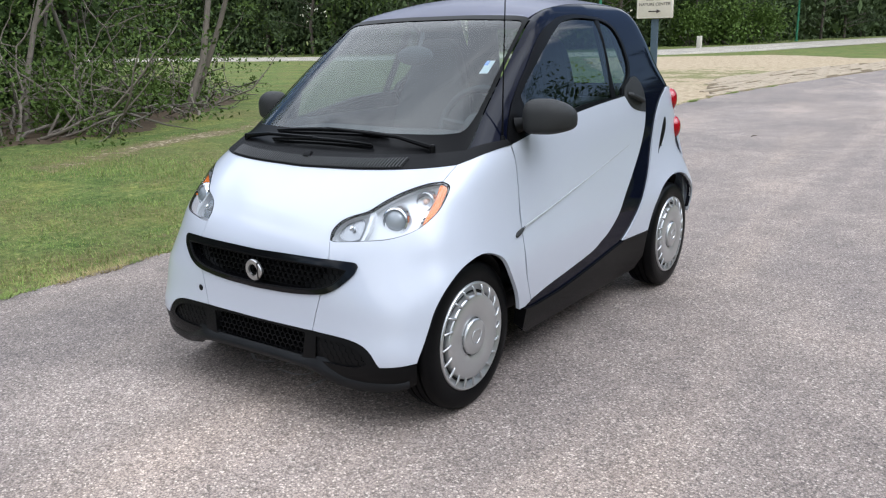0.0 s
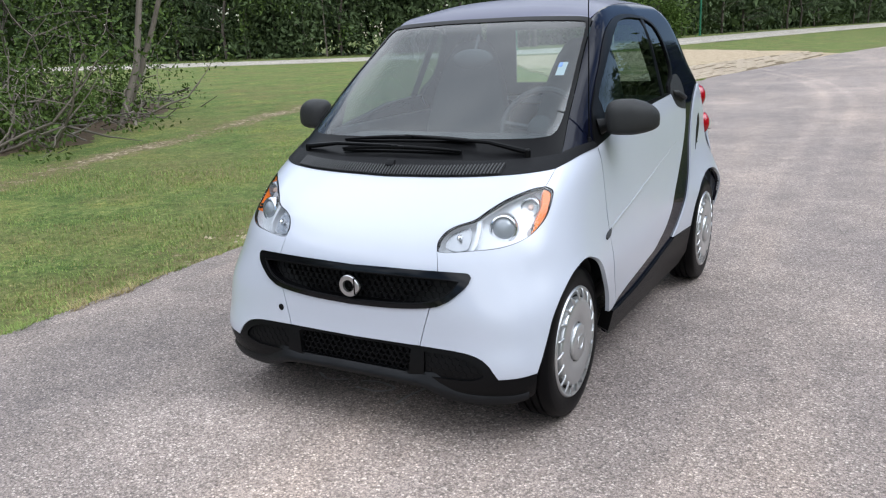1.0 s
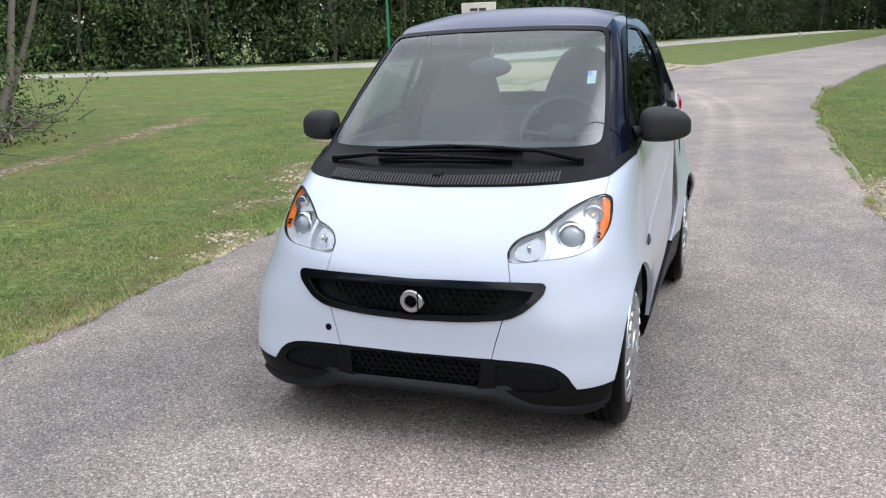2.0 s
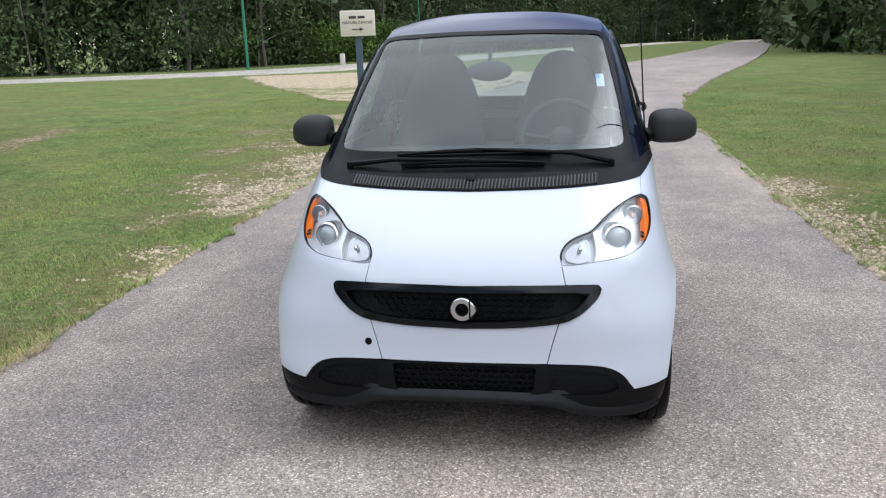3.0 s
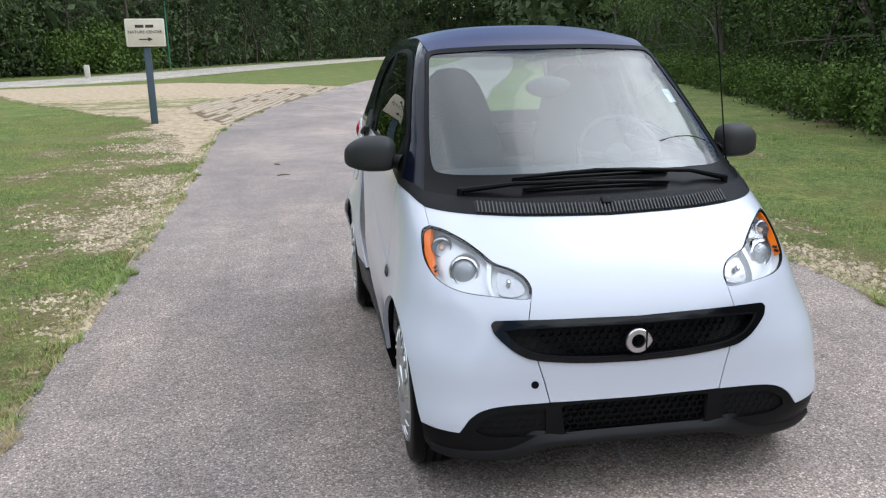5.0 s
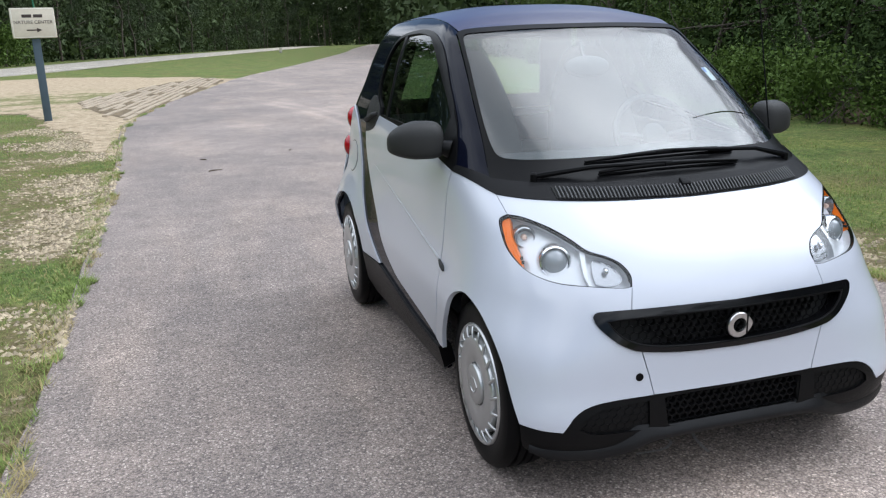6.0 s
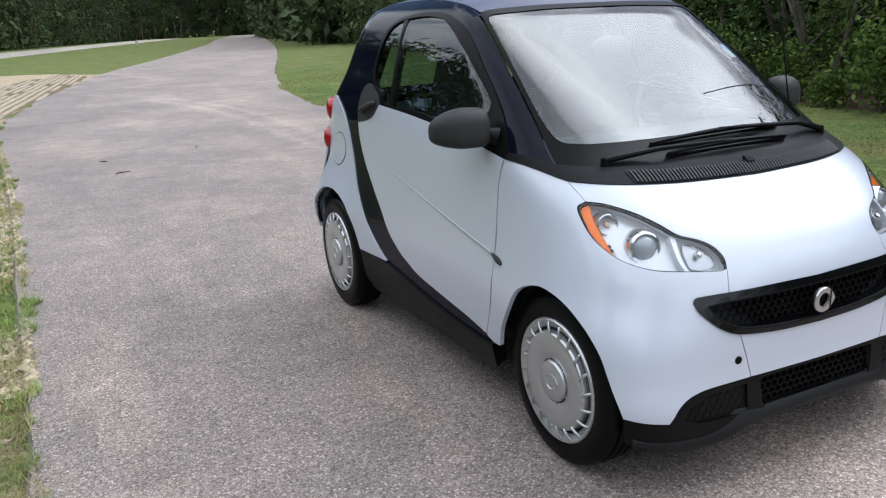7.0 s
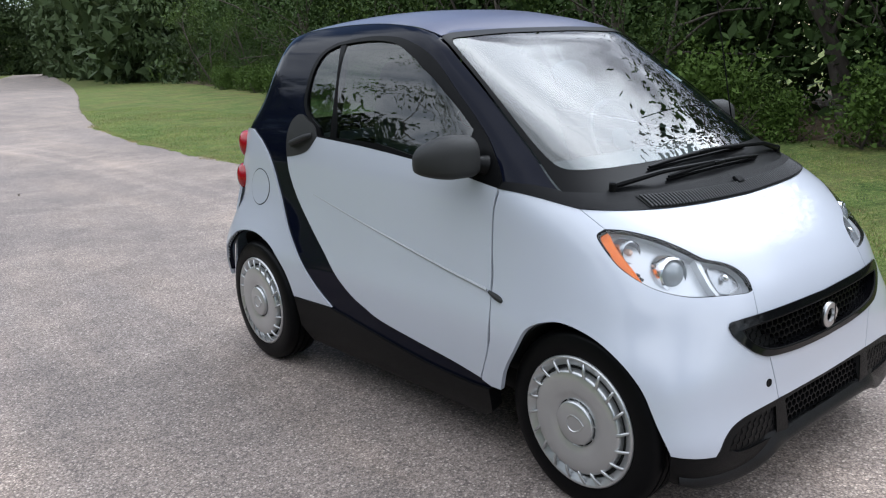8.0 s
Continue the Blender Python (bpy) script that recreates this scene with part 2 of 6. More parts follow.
def skin(name, loops, place, offset, thick, material, parent, step=0.03, label="", side=1, own_normals=True):
    """A curved panel: outlines in a surface's own two coordinates, laid on the surface by place(a, b), with turned-in edges."""
    p2, tri = triangles(loops, step)
    e = 1e-3
    pos = np.array([place(a, b) for a, b in p2])
    da = np.array([place(a + e, b) for a, b in p2]) - np.array([place(a - e, b) for a, b in p2])
    db = np.array([place(a, b + e) for a, b in p2]) - np.array([place(a, b - e) for a, b in p2])
    nor = np.cross(da, db)
    nor /= np.linalg.norm(nor, axis=1)[:, None] + 1e-12
    e = 0.012 if place is on_side else 0.03
    da = np.array([place(a + e, b) for a, b in p2]) - np.array([place(a - e, b) for a, b in p2])
    db = np.array([place(a, b + e) for a, b in p2]) - np.array([place(a, b - e) for a, b in p2])
    soft = np.cross(da, db)
    soft /= np.linalg.norm(soft, axis=1)[:, None] + 1e-12
    out = pos + nor * offset
    faces = [tuple(t) for t in tri]
    count = {}
    for t in faces:
        for a, b in ((t[0], t[1]), (t[1], t[2]), (t[2], t[0])):
            count[(a, b)] = 1
    rim = [(a, b) for a, b in count if (b, a) not in count]
    ids = sorted({v for ed in rim for v in ed})
    at = {v: len(out) + k for k, v in enumerate(ids)}
    verts = np.concatenate([out, pos[ids] + nor[ids] * (offset - thick)])
    if side < 0:
        verts = verts * np.array([-1, 1, 1])
    faces = faces + [(b, a, at[a], at[b]) for a, b in rim]
    if side < 0:
        faces = [f[::-1] for f in faces]
    ob = link(name, verts, faces, material, parent, label)
    # shading follows the smooth surface, not the triangles; turned-in edges keep their own
    if side < 0:
        soft = soft * np.array([-1, 1, 1])
    me, shade = ob.data, []
    for poly in me.polygons:
        own = all(v < len(out) for v in poly.vertices)
        shade += [tuple(soft[v]) if own else tuple(poly.normal) for v in poly.vertices]
    me.normals_split_custom_set(shade)
    return ob


def tube(bm, points, radius, sides=8, closed=False, flat=1.0):
    """A round bar along points; radius: one number or one for each point."""
    pts = [Vector(p) for p in points]
    rad = radius if isinstance(radius, (list, tuple)) else [radius] * len(pts)
    rings, prev = [], None
    for i, p in enumerate(pts):
        a = pts[i - 1] if i or closed else p
        b = pts[(i + 1) % len(pts)] if i + 1 < len(pts) or closed else p
        d = (b - a).normalized()
        if prev is None:
            prev = d.orthogonal().normalized()
        s = (prev - d * prev.dot(d)).normalized()
        prev = s
        q = d.cross(s)
        rings.append([bm.verts.new(p + (s * math.cos(k * math.tau / sides) + q * math.sin(k * math.tau / sides) * flat) * rad[i]) for k in range(sides)])
    pairs = list(zip(rings, rings[1:])) + ([(rings[-1], rings[0])] if closed else [])
    for r1, r2 in pairs:
        for k in range(sides):
            bm.faces.new((r1[k], r1[(k + 1) % sides], r2[(k + 1) % sides], r2[k]))
    if not closed:
        bm.faces.new(rings[0][::-1])
        bm.faces.new(rings[-1])


def box(bm, size, m=None, bevel=0.0, seg=2):
    r = bmesh.ops.create_cube(bm, size=1.0, matrix=(m or Matrix()) @ Matrix.Diagonal((*size, 1)))
    if bevel:
        es = list({e for v in r["verts"] for e in v.link_edges})
        bmesh.ops.bevel(bm, geom=es, offset=bevel, segments=seg, profile=0.5, affect="EDGES")


def lathe(bm, profile, sides=48, m=None):
    """A turned form round the x axis: profile of (x, radius)."""
    m = m or Matrix()
    rings = []
    for x, r in profile:
        if r < 1e-6:
            rings.append([bm.verts.new(m @ Vector((x, 0, 0)))])
        else:
            rings.append([bm.verts.new(m @ Vector((x, r * math.cos(k * math.tau / sides), r * math.sin(k * math.tau / sides)))) for k in range(sides)])
    for a, b in zip(rings, rings[1:]):
        for k in range(sides):
            q = [a[k % len(a)], a[(k + 1) % len(a)], b[(k + 1) % len(b)], b[k % len(b)]]
            q = list(dict.fromkeys(q))
            if len(q) > 2:
                bm.faces.new(q)


def thing(name, x, y, z, label, category, group="", kind="", rz=0.0):
    ob = new(name)
    ob.empty_display_size = 0.2
    ob.matrix_basis = pose(x, y, z, 0, 0, rz)
    return tagged(ob, label, category, group, kind)

LENSBALL = mat("grey_lens_glass", (0.22, 0.24, 0.26), 0.06, var=0.03, scale=20, coat=1.0, spec=0.8)
BULB = mat("pale_amber_bulb", (0.75, 0.52, 0.42), 0.2, var=0.03, scale=30, coat=0.5)
PAPER = mat("white_sticker", (0.78, 0.80, 0.82), 0.5, var=0.03, scale=40)
BLUE = mat("blue_print", (0.20, 0.30, 0.62), 0.5, var=0.05, scale=60)
LINING = mat("grey_headlining", (0.16, 0.16, 0.165), 0.9, var=0.04, scale=20, bump=0.2, bump_scale=600)


# ---- the car's body surface ----
SHAPE = {
    #  z:   front    depth  power  half   rear   rdepth
    0.14: (-0.360, 0.34, 3.8, 0.700, 2.22, 0.30),
    0.20: (-0.392, 0.38, 4.3, 0.732, 2.26, 0.30),
    0.27: (-0.396, 0.40, 4.6, 0.752, 2.29, 0.24),
    0.37: (-0.384, 0.42, 4.1, 0.760, 2.31, 0.24),
    0.47: (-0.378, 0.44, 3.6, 0.762, 2.31, 0.24),
    0.54: (-0.372, 0.46, 3.1, 0.760, 2.30, 0.24),
    0.60: (-0.362, 0.48, 2.9, 0.752, 2.28, 0.25),
    0.68: (-0.325, 0.50, 3.0, 0.744, 2.25, 0.27),
    0.76: (-0.257, 0.52, 3.2, 0.737, 2.21, 0.30),
    0.84: (-0.162, 0.54, 3.5, 0.731, 2.21, 0.30),
    0.884: (-0.106, 0.55, 3.4, 0.728, 2.21, 0.30),
    0.92: (-0.058, 0.54, 3.1, 0.725, 2.21, 0.30),
    0.953: (0.012, 0.50, 3.0, 0.722, 2.20, 0.30),
    1.06: (0.185, 0.44, 3.2, 0.706, 2.18, 0.30),
    1.20: (0.410, 0.36, 3.8, 0.664, 2.09, 0.30),
    1.35: (0.655, 0.27, 4.6, 0.608, 2.03, 0.28),
    1.43: (0.792, 0.22, 5.5, 0.566, 1.99, 0.26),
    1.47: (0.880, 0.20, 5.5, 0.534, 1.96, 0.25),
    1.51: (0.990, 0.20, 5.0, 0.485, 1.90, 0.25),
    1.54: (1.100, 0.20, 5.0, 0.440, 1.85, 0.25),
}
def smooth_table(zs):
    k = np.array(sorted(SHAPE)); v = np.array([SHAPE[z] for z in k])
    # monotone-ish cubic: Catmull-Rom tangents on uneven knots
    m = np.zeros_like(v)
    d = np.diff(v, axis=0) / np.diff(k)[:, None]
    h = np.diff(k)[:, None]
    m[1:-1] = (d[:-1] * h[1:] + d[1:] * h[:-1]) / (h[1:] + h[:-1])
    m[0], m[-1] = d[0], d[-1]
    i = np.clip(np.searchsorted(k, zs, side="right") - 1, 0, len(k) - 2)
    hh = (k[i + 1] - k[i])[:, None]; t = ((zs - k[i]) / (k[i + 1] - k[i]))[:, None]
    return (v[i] * (2*t**3 - 3*t**2 + 1) + m[i] * hh * (t**3 - 2*t**2 + t) + v[i+1] * (3*t**2 - 2*t**3) + m[i+1] * hh * (t**3 - t**2))
ZS = np.arange(0.14, 1.5401, 0.005)
TAB = smooth_table(ZS)

def flare(y, z):
    """Wheel-arch bulges and the slight widening towards the rear."""
    rear = 0.076 * np.exp(-((y - 1.94) / 0.38) ** 2 - (np.maximum(z - 0.50, 0) / 0.22) ** 2 - (np.minimum(z - 0.40, 0) / 0.4) ** 2)
    front = 0.028 * np.exp(-((y - 0.0) / 0.30) ** 2 - ((z - 0.45) / 0.22) ** 2)
    return rear + front + (0.02 + 0.025 * np.clip((z - 0.5) / 0.45, 0, 1)) * (np.clip(y, 0, 2.3) - 1.35) + 0.028 * np.clip((z - 0.95) / 0.15, 0, 1) * np.minimum(y - 1.35, 0)
def outline(row, z):
    yf, L, n, w, yr, Lr = row
    f = np.linspace(0, 1, 140) ** 1.0 * np.pi / 2
    # front corner: x from 0 to w
    s = np.linspace(0, 1, 60)
    x1 = w * s * 0.8; y1 = yf + L - L * (1 - (x1 / w) ** n) ** (1 / n)
    xi = np.linspace((1 - 0.8 ** n) ** (1 / n), 0, 80)[1:]
    y2 = yf + L - L * xi; x2 = w * (1 - xi ** n) ** (1 / n)
    y3 = np.linspace(yf + L, yr - Lr, 100)[1:-1]; x3 = np.full_like(y3, w)
    nr = 3.0
    e = np.linspace(0, 1, 60); x4 = w * (1 - (e * 0.9) ** nr) ** (1 / nr); y4 = yr - Lr + Lr * e * 0.9
    x5 = np.linspace(x4[-1], 0, 40)[1:]; y5 = yr - Lr + Lr * (1 - (x5 / w) ** nr) ** (1 / nr)
    x = np.r_[x1, x2, x3, x4, x5]; y = np.r_[y1, y2, y3, y4, y5]
    keep = np.clip(x / w, 0, 1) ** 4
    x = x + keep * flare(y, z)
    u = np.r_[0, np.cumsum(np.hypot(np.diff(x), np.diff(y)))]
    return u, x, y
LINES = [outline(r, z) for r, z in zip(TAB, ZS)]
UM = np.linspace(0, 3.2, 1281)
GX = np.array([np.interp(UM, u, x) for u, x, y in LINES]); GY = np.array([np.interp(UM, u, y) for u, x, y in LINES])
def S(u, z):
    i = (z - ZS[0]) / 0.005; j = u / 0.0025
    i0 = int(min(max(i, 0), len(ZS) - 2)); j0 = int(min(max(j, 0), len(UM) - 2)); a = i - i0; b = j - j0
    f = lambda G: (1-a)*((1-b)*G[i0, j0] + b*G[i0, j0+1]) + a*((1-b)*G[i0+1, j0] + b*G[i0+1, j0+1])
    return np.array([f(GX), f(GY), z])
def u_at(y, z):
    """The way round the body at a flank place, between the rows."""
    i = (z - ZS[0]) / 0.005
    k = int(i)
    lo, hi = (float(np.interp(y, LINES[j][2], LINES[j][0])) for j in (k, k + 1))
    return lo + (hi - lo) * (i - k)

GYS = np.arange(-0.46, 2.3001, 0.005)
GXY = np.array([np.interp(GYS, y, x) for u, x, y in LINES])


def on_front(u, z):
    """A place on the body by the way round from the middle of the nose (left side plus) and the height."""
    p = S(min(abs(u), 3.19), min(max(z, 0.142), 1.538))
    return np.array([p[0] if u >= 0 else -p[0], p[1], z])


def on_side(y, z):
    """A place on the left flank by its y and height."""
    zz = min(max(z, 0.142), 1.538)
    i, j = (zz - ZS[0]) / 0.005, (y - GYS[0]) / 0.005
    i0, j0 = int(min(max(i, 0), len(ZS) - 2)), int(min(max(j, 0), len(GYS) - 2))
    a, b = i - i0, j - j0
    x = (1 - a) * ((1 - b) * GXY[i0, j0] + b * GXY[i0, j0 + 1]) + a * ((1 - b) * GXY[i0 + 1, j0] + b * GXY[i0 + 1, j0 + 1])
    return np.array([x, y, z])


def on_rear(a, z):
    """A place on the tail by minus x and the height."""
    i = int(min(max(round((z - ZS[0]) / 0.005), 0), len(ZS) - 1))
    _, _, _, w, yr, lr = TAB[i]
    f = min(abs(a) / (w + 0.03), 0.985)
    return np.array([-a, yr - lr + lr * (1 - f**3) ** (1 / 3), z])


def on_screen(x, z):
    """A place on the windscreen by x and height, straight from the body's formulas."""
    row = smooth_table(np.array([z]))[0]
    yf, dep, n, w = row[:4]
    q = min(abs(x) / w, 0.97)
    for _ in range(2):
        y = yf + dep - dep * (1 - q**n) ** (1 / n)
        q = min(abs(x) / (w + q**3 * float(flare(y, z))), 0.97)
    return np.array([x, yf + dep - dep * (1 - q**n) ** (1 / n), z])


car = thing("car", 0, 0, 0, "white two-door microcar with navy roof parked on an asphalt path", "car")

# outlines shared by neighbouring panels, (way round, height) on the nose, (y, height) on the flank
HEAD_TOP = spl([(0.329, 0.677), (0.324, 0.708), (0.343, 0.738), (0.378, 0.757), (0.430, 0.774), (0.470, 0.805), (0.520, 0.835), (0.585, 0.857), (0.640, 0.862)])
HEAD_OUT = spl([(0.640, 0.862), (0.680, 0.846), (0.692, 0.815), (0.689, 0.772), (0.665, 0.740), (0.625, 0.712), (0.550, 0.690), (0.450, 0.681), (0.360, 0.674), (0.329, 0.677)])
GRILLE_TOP = spl([(0.0, 0.613), (0.163, 0.616), (0.343, 0.616), (0.425, 0.614), (0.453, 0.611), (0.464, 0.599)])
GRILLE_LOW = spl([(0.464, 0.599), (0.453, 0.573), (0.415, 0.536), (0.378, 0.511), (0.322, 0.492), (0.173, 0.476), (0.0, 0.470)])
LOW_TOP = spl([(0.0, 0.349), (0.283, 0.352), (0.430, 0.349), (0.500, 0.336), (0.540, 0.312), (0.562, 0.285), (0.577, 0.266)]) + spl([(0.577, 0.266), (0.64, 0.273), (0.708, 0.284)])[1:]
ARCH_F = spl([(0.708, 0.284), (0.722, 0.33), (0.740, 0.40), (0.760, 0.465), (0.80, 0.53), (0.86, 0.577), (0.95, 0.597), (1.035, 0.584), (1.122, 0.550), (1.194, 0.490), (1.273, 0.40), (1.326, 0.308)])
DOOR_F = spl([(0.404, 0.322), (0.362, 0.430), (0.352, 0.54), (0.359, 0.635), (0.370, 0.745), (0.377, 0.83), (0.375, 0.90), (0.366, 0.952)])
SEAM_D = spl([(u_at(*q), q[1]) for q in DOOR_F[::6]])
COWL_F = spl([(0.0, 0.886), (0.27, 0.892), (0.43, 0.898), (0.545, 0.903), (0.655, 0.909)])
COWL_S = spl([(0.655, 0.909), (0.69, 0.919), (0.745, 0.936), (0.80, 0.947), (0.862, 0.953)])
WS_SIDE = spl([(0.642, 0.951), (0.606, 1.06), (0.572, 1.18), (0.536, 1.30), (0.503, 1.430)])
WS_TOP = spl([(0.503, 1.430), (0.47, 1.441), (0.40, 1.448), (0.2, 1.455), (0.0, 1.456)])
WS_LOW = spl([(0.0, 0.940), (0.275, 0.938), (0.49, 0.943), (0.642, 0.951)])


def cut(curve, lo, hi):
    return [q for q in curve if lo <= q[0] <= hi]


# hood
hood_half = loop(COWL_F, [(0.655, 0.909), (0.640, 0.864)], HEAD_TOP[::-1], [(0.330, 0.672), (0.3425, 0.616)], [q for q in GRILLE_TOP[::-1] if q[0] < 0.342])
skin("hood", [loop(hood_half, flip(hood_half))], on_front, 0.004, 0.014, WHITE, car, 0.028)
# bumper middle and corners with the fenders
mid_half = loop([q for q in GRILLE_LOW if q[0] <= 0.323], [])
mid_half = loop([(0.320, 0.491)], [q for q in GRILLE_LOW if q[0] < 0.318])[::-1]
mid = loop(mid_half, [(0.3205, 0.490), (0.3, 0.42), (0.2835, 0.353)], [q for q in LOW_TOP[::-1] if q[0] < 0.283])
skin("bumper_panel", [loop(mid, flip(mid))], on_front, 0.004, 0.014, WHITE, car, 0.028)
fender = loop([(0.2865, 0.3525)], [q for q in LOW_TOP if q[0] > 0.287], ARCH_F, [SEAM_D[0] - (0.045, 0.016), SEAM_D[0] - (0.004, 0.005)], [q - (0.004, 0) for q in SEAM_D if q[1] < 0.95], COWL_S[::-1],
              [(0.6575, 0.909), (0.6425, 0.864)], HEAD_OUT, [(0.3325, 0.671), (0.3455, 0.616)], [q for q in GRILLE_TOP if q[0] > 0.347], [q for q in GRILLE_LOW if q[0] > 0.324], [(0.324, 0.490), (0.3035, 0.42)])
for s in (1, -1):
    skin("fender", [fender], on_front, 0.004, 0.016, WHITE, car, 0.03, side=s)

# flank
DOOR_B = spl([(0.404, 0.322), (0.55, 0.343), (0.73, 0.363), (0.96, 0.393), (1.065, 0.424), (1.137, 0.450), (1.205, 0.488), (1.255, 0.525), (1.325, 0.590), (1.42, 0.680), (1.535, 0.80), (1.598, 0.90), (1.620, 0.973)])
HANDLE_L = spl([(1.620, 0.973), (1.54, 0.985), (1.46, 1.010), (1.40, 1.066)])
HANDLE_U = spl([(1.40, 1.066), (1.425, 1.105), (1.48, 1.130), (1.545, 1.152), (1.600, 1.125), (1.626, 1.06), (1.620, 0.973)])
BELT = spl([(1.40, 1.066), (1.10, 1.045), (0.80, 1.016), (0.59, 0.990), (0.366, 0.953)])
WIN_ARCH = spl([(1.42, 1.10), (1.500, 1.145), (1.543, 1.20), (1.548, 1.27), (1.538, 1.34), (1.505, 1.395), (1.44, 1.427), (1.36, 1.441), (1.19, 1.452), (1.035, 1.441), (0.93, 1.415), (0.845, 1.383), (0.745, 1.322), (0.645, 1.245), (0.54, 1.165), (0.44, 1.075), (0.362, 0.975), (0.366, 0.953)])
QUART_F = spl([(1.925, 1.078), (1.832, 1.022), (1.757, 0.945), (1.690, 0.825), (1.600, 0.665), (1.480, 0.515), (1.390, 0.43), (1.303, 0.373)])
ARCH_R = spl([(1.562, 0.372), (1.588, 0.44), (1.630, 0.507), (1.706, 0.576), (1.806, 0.617), (1.90, 0.625), (2.005, 0.602), (2.092, 0.53), (2.15, 0.44), (2.175, 0.36)])
RAIL = spl([(0.822, 1.430), (0.90, 1.458), (1.00, 1.480), (1.20, 1.500), (1.40, 1.505), (1.60, 1.499), (1.735, 1.487), (1.84, 1.465)])
sides = {}
for s in (1, -1):
    tag = s
    window = loop([(1.40, 1.066), (1.42, 1.10)], WIN_ARCH, BELT[::-1])
    ap = [(on_front(q[0], q[1])[1] + 0.004, q[1]) for q in WS_SIDE]
    shell = loop([(0.30, 0.60), (0.20, 0.93)], ap, RAIL, [(1.90, 1.40), (1.99, 1.25), (2.08, 1.12), (2.12, 1.0), (2.14, 0.8), (2.16, 0.6), (2.12, 0.52)], ARCH_R[::-1][2:],
                 [(1.55, 0.30), (1.50, 0.17), (0.42, 0.17), (0.37, 0.30)])
    skin("cabin_shell", [shell, window], on_side, -0.004, 0.02, NAVY, car, 0.022, "dark navy steel safety shell", side=s)
    # door with its glass, seals, handle and trim line
    door = loop([q + (0.003, 0) for q in DOOR_F[::-1]], [])
    door = loop([q + (0.003, 0.0) for q in DOOR_F], BELT[::-1], HANDLE_L[::-1], DOOR_B[::-1])
    d = skin("door", [door], on_side, 0.004, 0.016, WHITE, car, 0.035, "white door panel", side=s)
    skin("handle_plate", [loop(HANDLE_L, HANDLE_U)], on_side, 0.006, 0.02, MATTE, d, 0.03, "black textured handle plate", side=s)
    bm = bmesh.new()
    tube(bm, [on_side(y, z) * (s, 1, 1) + (0.022 * s * k, 0, 0) for y, z, k in ((1.585, 1.030, 0.2), (1.565, 1.035, 1), (1.51, 1.050, 1.15), (1.455, 1.068, 1), (1.44, 1.073, 0.2))], [0.010, 0.012, 0.013, 0.012, 0.010], 10, flat=1.0)
    part("door_handle", bm, MATTE, d, "black door handle")
    arch_in = [q for q in WIN_ARCH]
    mid_w = np.array((1.0, 1.22))
    wide = lambda q: 0.022 + 0.030 * min(max((1.05 - q[0]) / 0.25, 0), 1) * min(max((q[1] - 1.02) / 0.10, 0), 1)
    inner = [q + (mid_w - q) / np.linalg.norm(mid_w - q) * wide(q) for q in window]
    skin("window_seal", [window, inner], on_side, 0.001, 0.02, TRIM, d, 0.05, "black rubber window seal", side=s)
    skin("window_glass", [[q + (mid_w - q) / np.linalg.norm(mid_w - q) * 0.018 for q in window]], on_side, -0.006, 0.003, TINTED, d, 0.05, "tinted side window", side=s)
    bar = [(1.275, 1.066), (1.315, 1.069), (1.392, 1.434), (1.352, 1.438)]
    skin("window_bar", [loop(bar)], on_side, 0.0, 0.018, TRIM, d, 0.03, "black divider bar", side=s)
    sail = loop(spl([(0.366, 0.957), (0.375, 0.995), (0.44, 1.075), (0.535, 1.158)]), [(0.545, 0.987)], [q for q in BELT if q[0] < 0.545])
    skin("mirror_sail", [sail], on_side, 0.003, 0.02, TRIM, d, 0.03, "black mirror base triangle", side=s)
    # crease strip along the door and its end plug
    bm = bmesh.new()
    line = [on_side(y, z) * (s, 1, 1) + (0.0035 * s, 0, 0) for y, z in spl([(0.378, 0.6285), (0.60, 0.664), (0.874, 0.716), (1.15, 0.772), (1.42, 0.832)], 5)]
    tube(bm, line, [0.0068 - 0.0056 * k / len(line) for k in range(len(line))], 6)
    part("door_strip", bm, STRIPGREY, d, "grey trim line")
    bm = bmesh.new()
    tube(bm, [on_side(y, z) * (s, 1, 1) + (0.006 * s, 0, 0) for y, z in ((0.303, 0.606), (0.312, 0.611), (0.330, 0.616), (0.352, 0.622), (0.368, 0.627))], [0.005, 0.009, 0.0105, 0.008, 0.005], 10)
    part("side_marker", bm, MATTE, car, "grey side repeater plug")
    # rear quarter
    quarter = loop(QUART_F[::-1], [(1.925, 1.078), (2.0, 1.077), (2.075, 1.062), (2.10, 1.02), (2.14, 0.90), (2.17, 0.78), (2.195, 0.64), (2.20, 0.50), (2.178, 0.36)], ARCH_R[::-1], [(1.556, 0.374)])
    q = skin("rear_quarter", [quarter], on_side, 0.004, 0.016, WHITE, car, 0.033, "white rear quarter panel", side=s)
    for z in (1.003, 0.854):
        bm = bmesh.new()
        c = on_side(2.045, z) * (s, 1, 1)
        m = Matrix.Translation(c) @ pose(0, 0, 0, 0, 0, 0 if s > 0 else 180) @ pose(0, 0, 0, 0, 0, 33 if s > 0 else -33)
        lathe(bm, [(-0.03, 0.062), (0.006, 0.062), (0.018, 0.056), (0.030, 0.040), (0.036, 0.018), (0.037, 0)], 28, m)
        part("tail_lamp", bm, RED, car, "round red tail lamp")
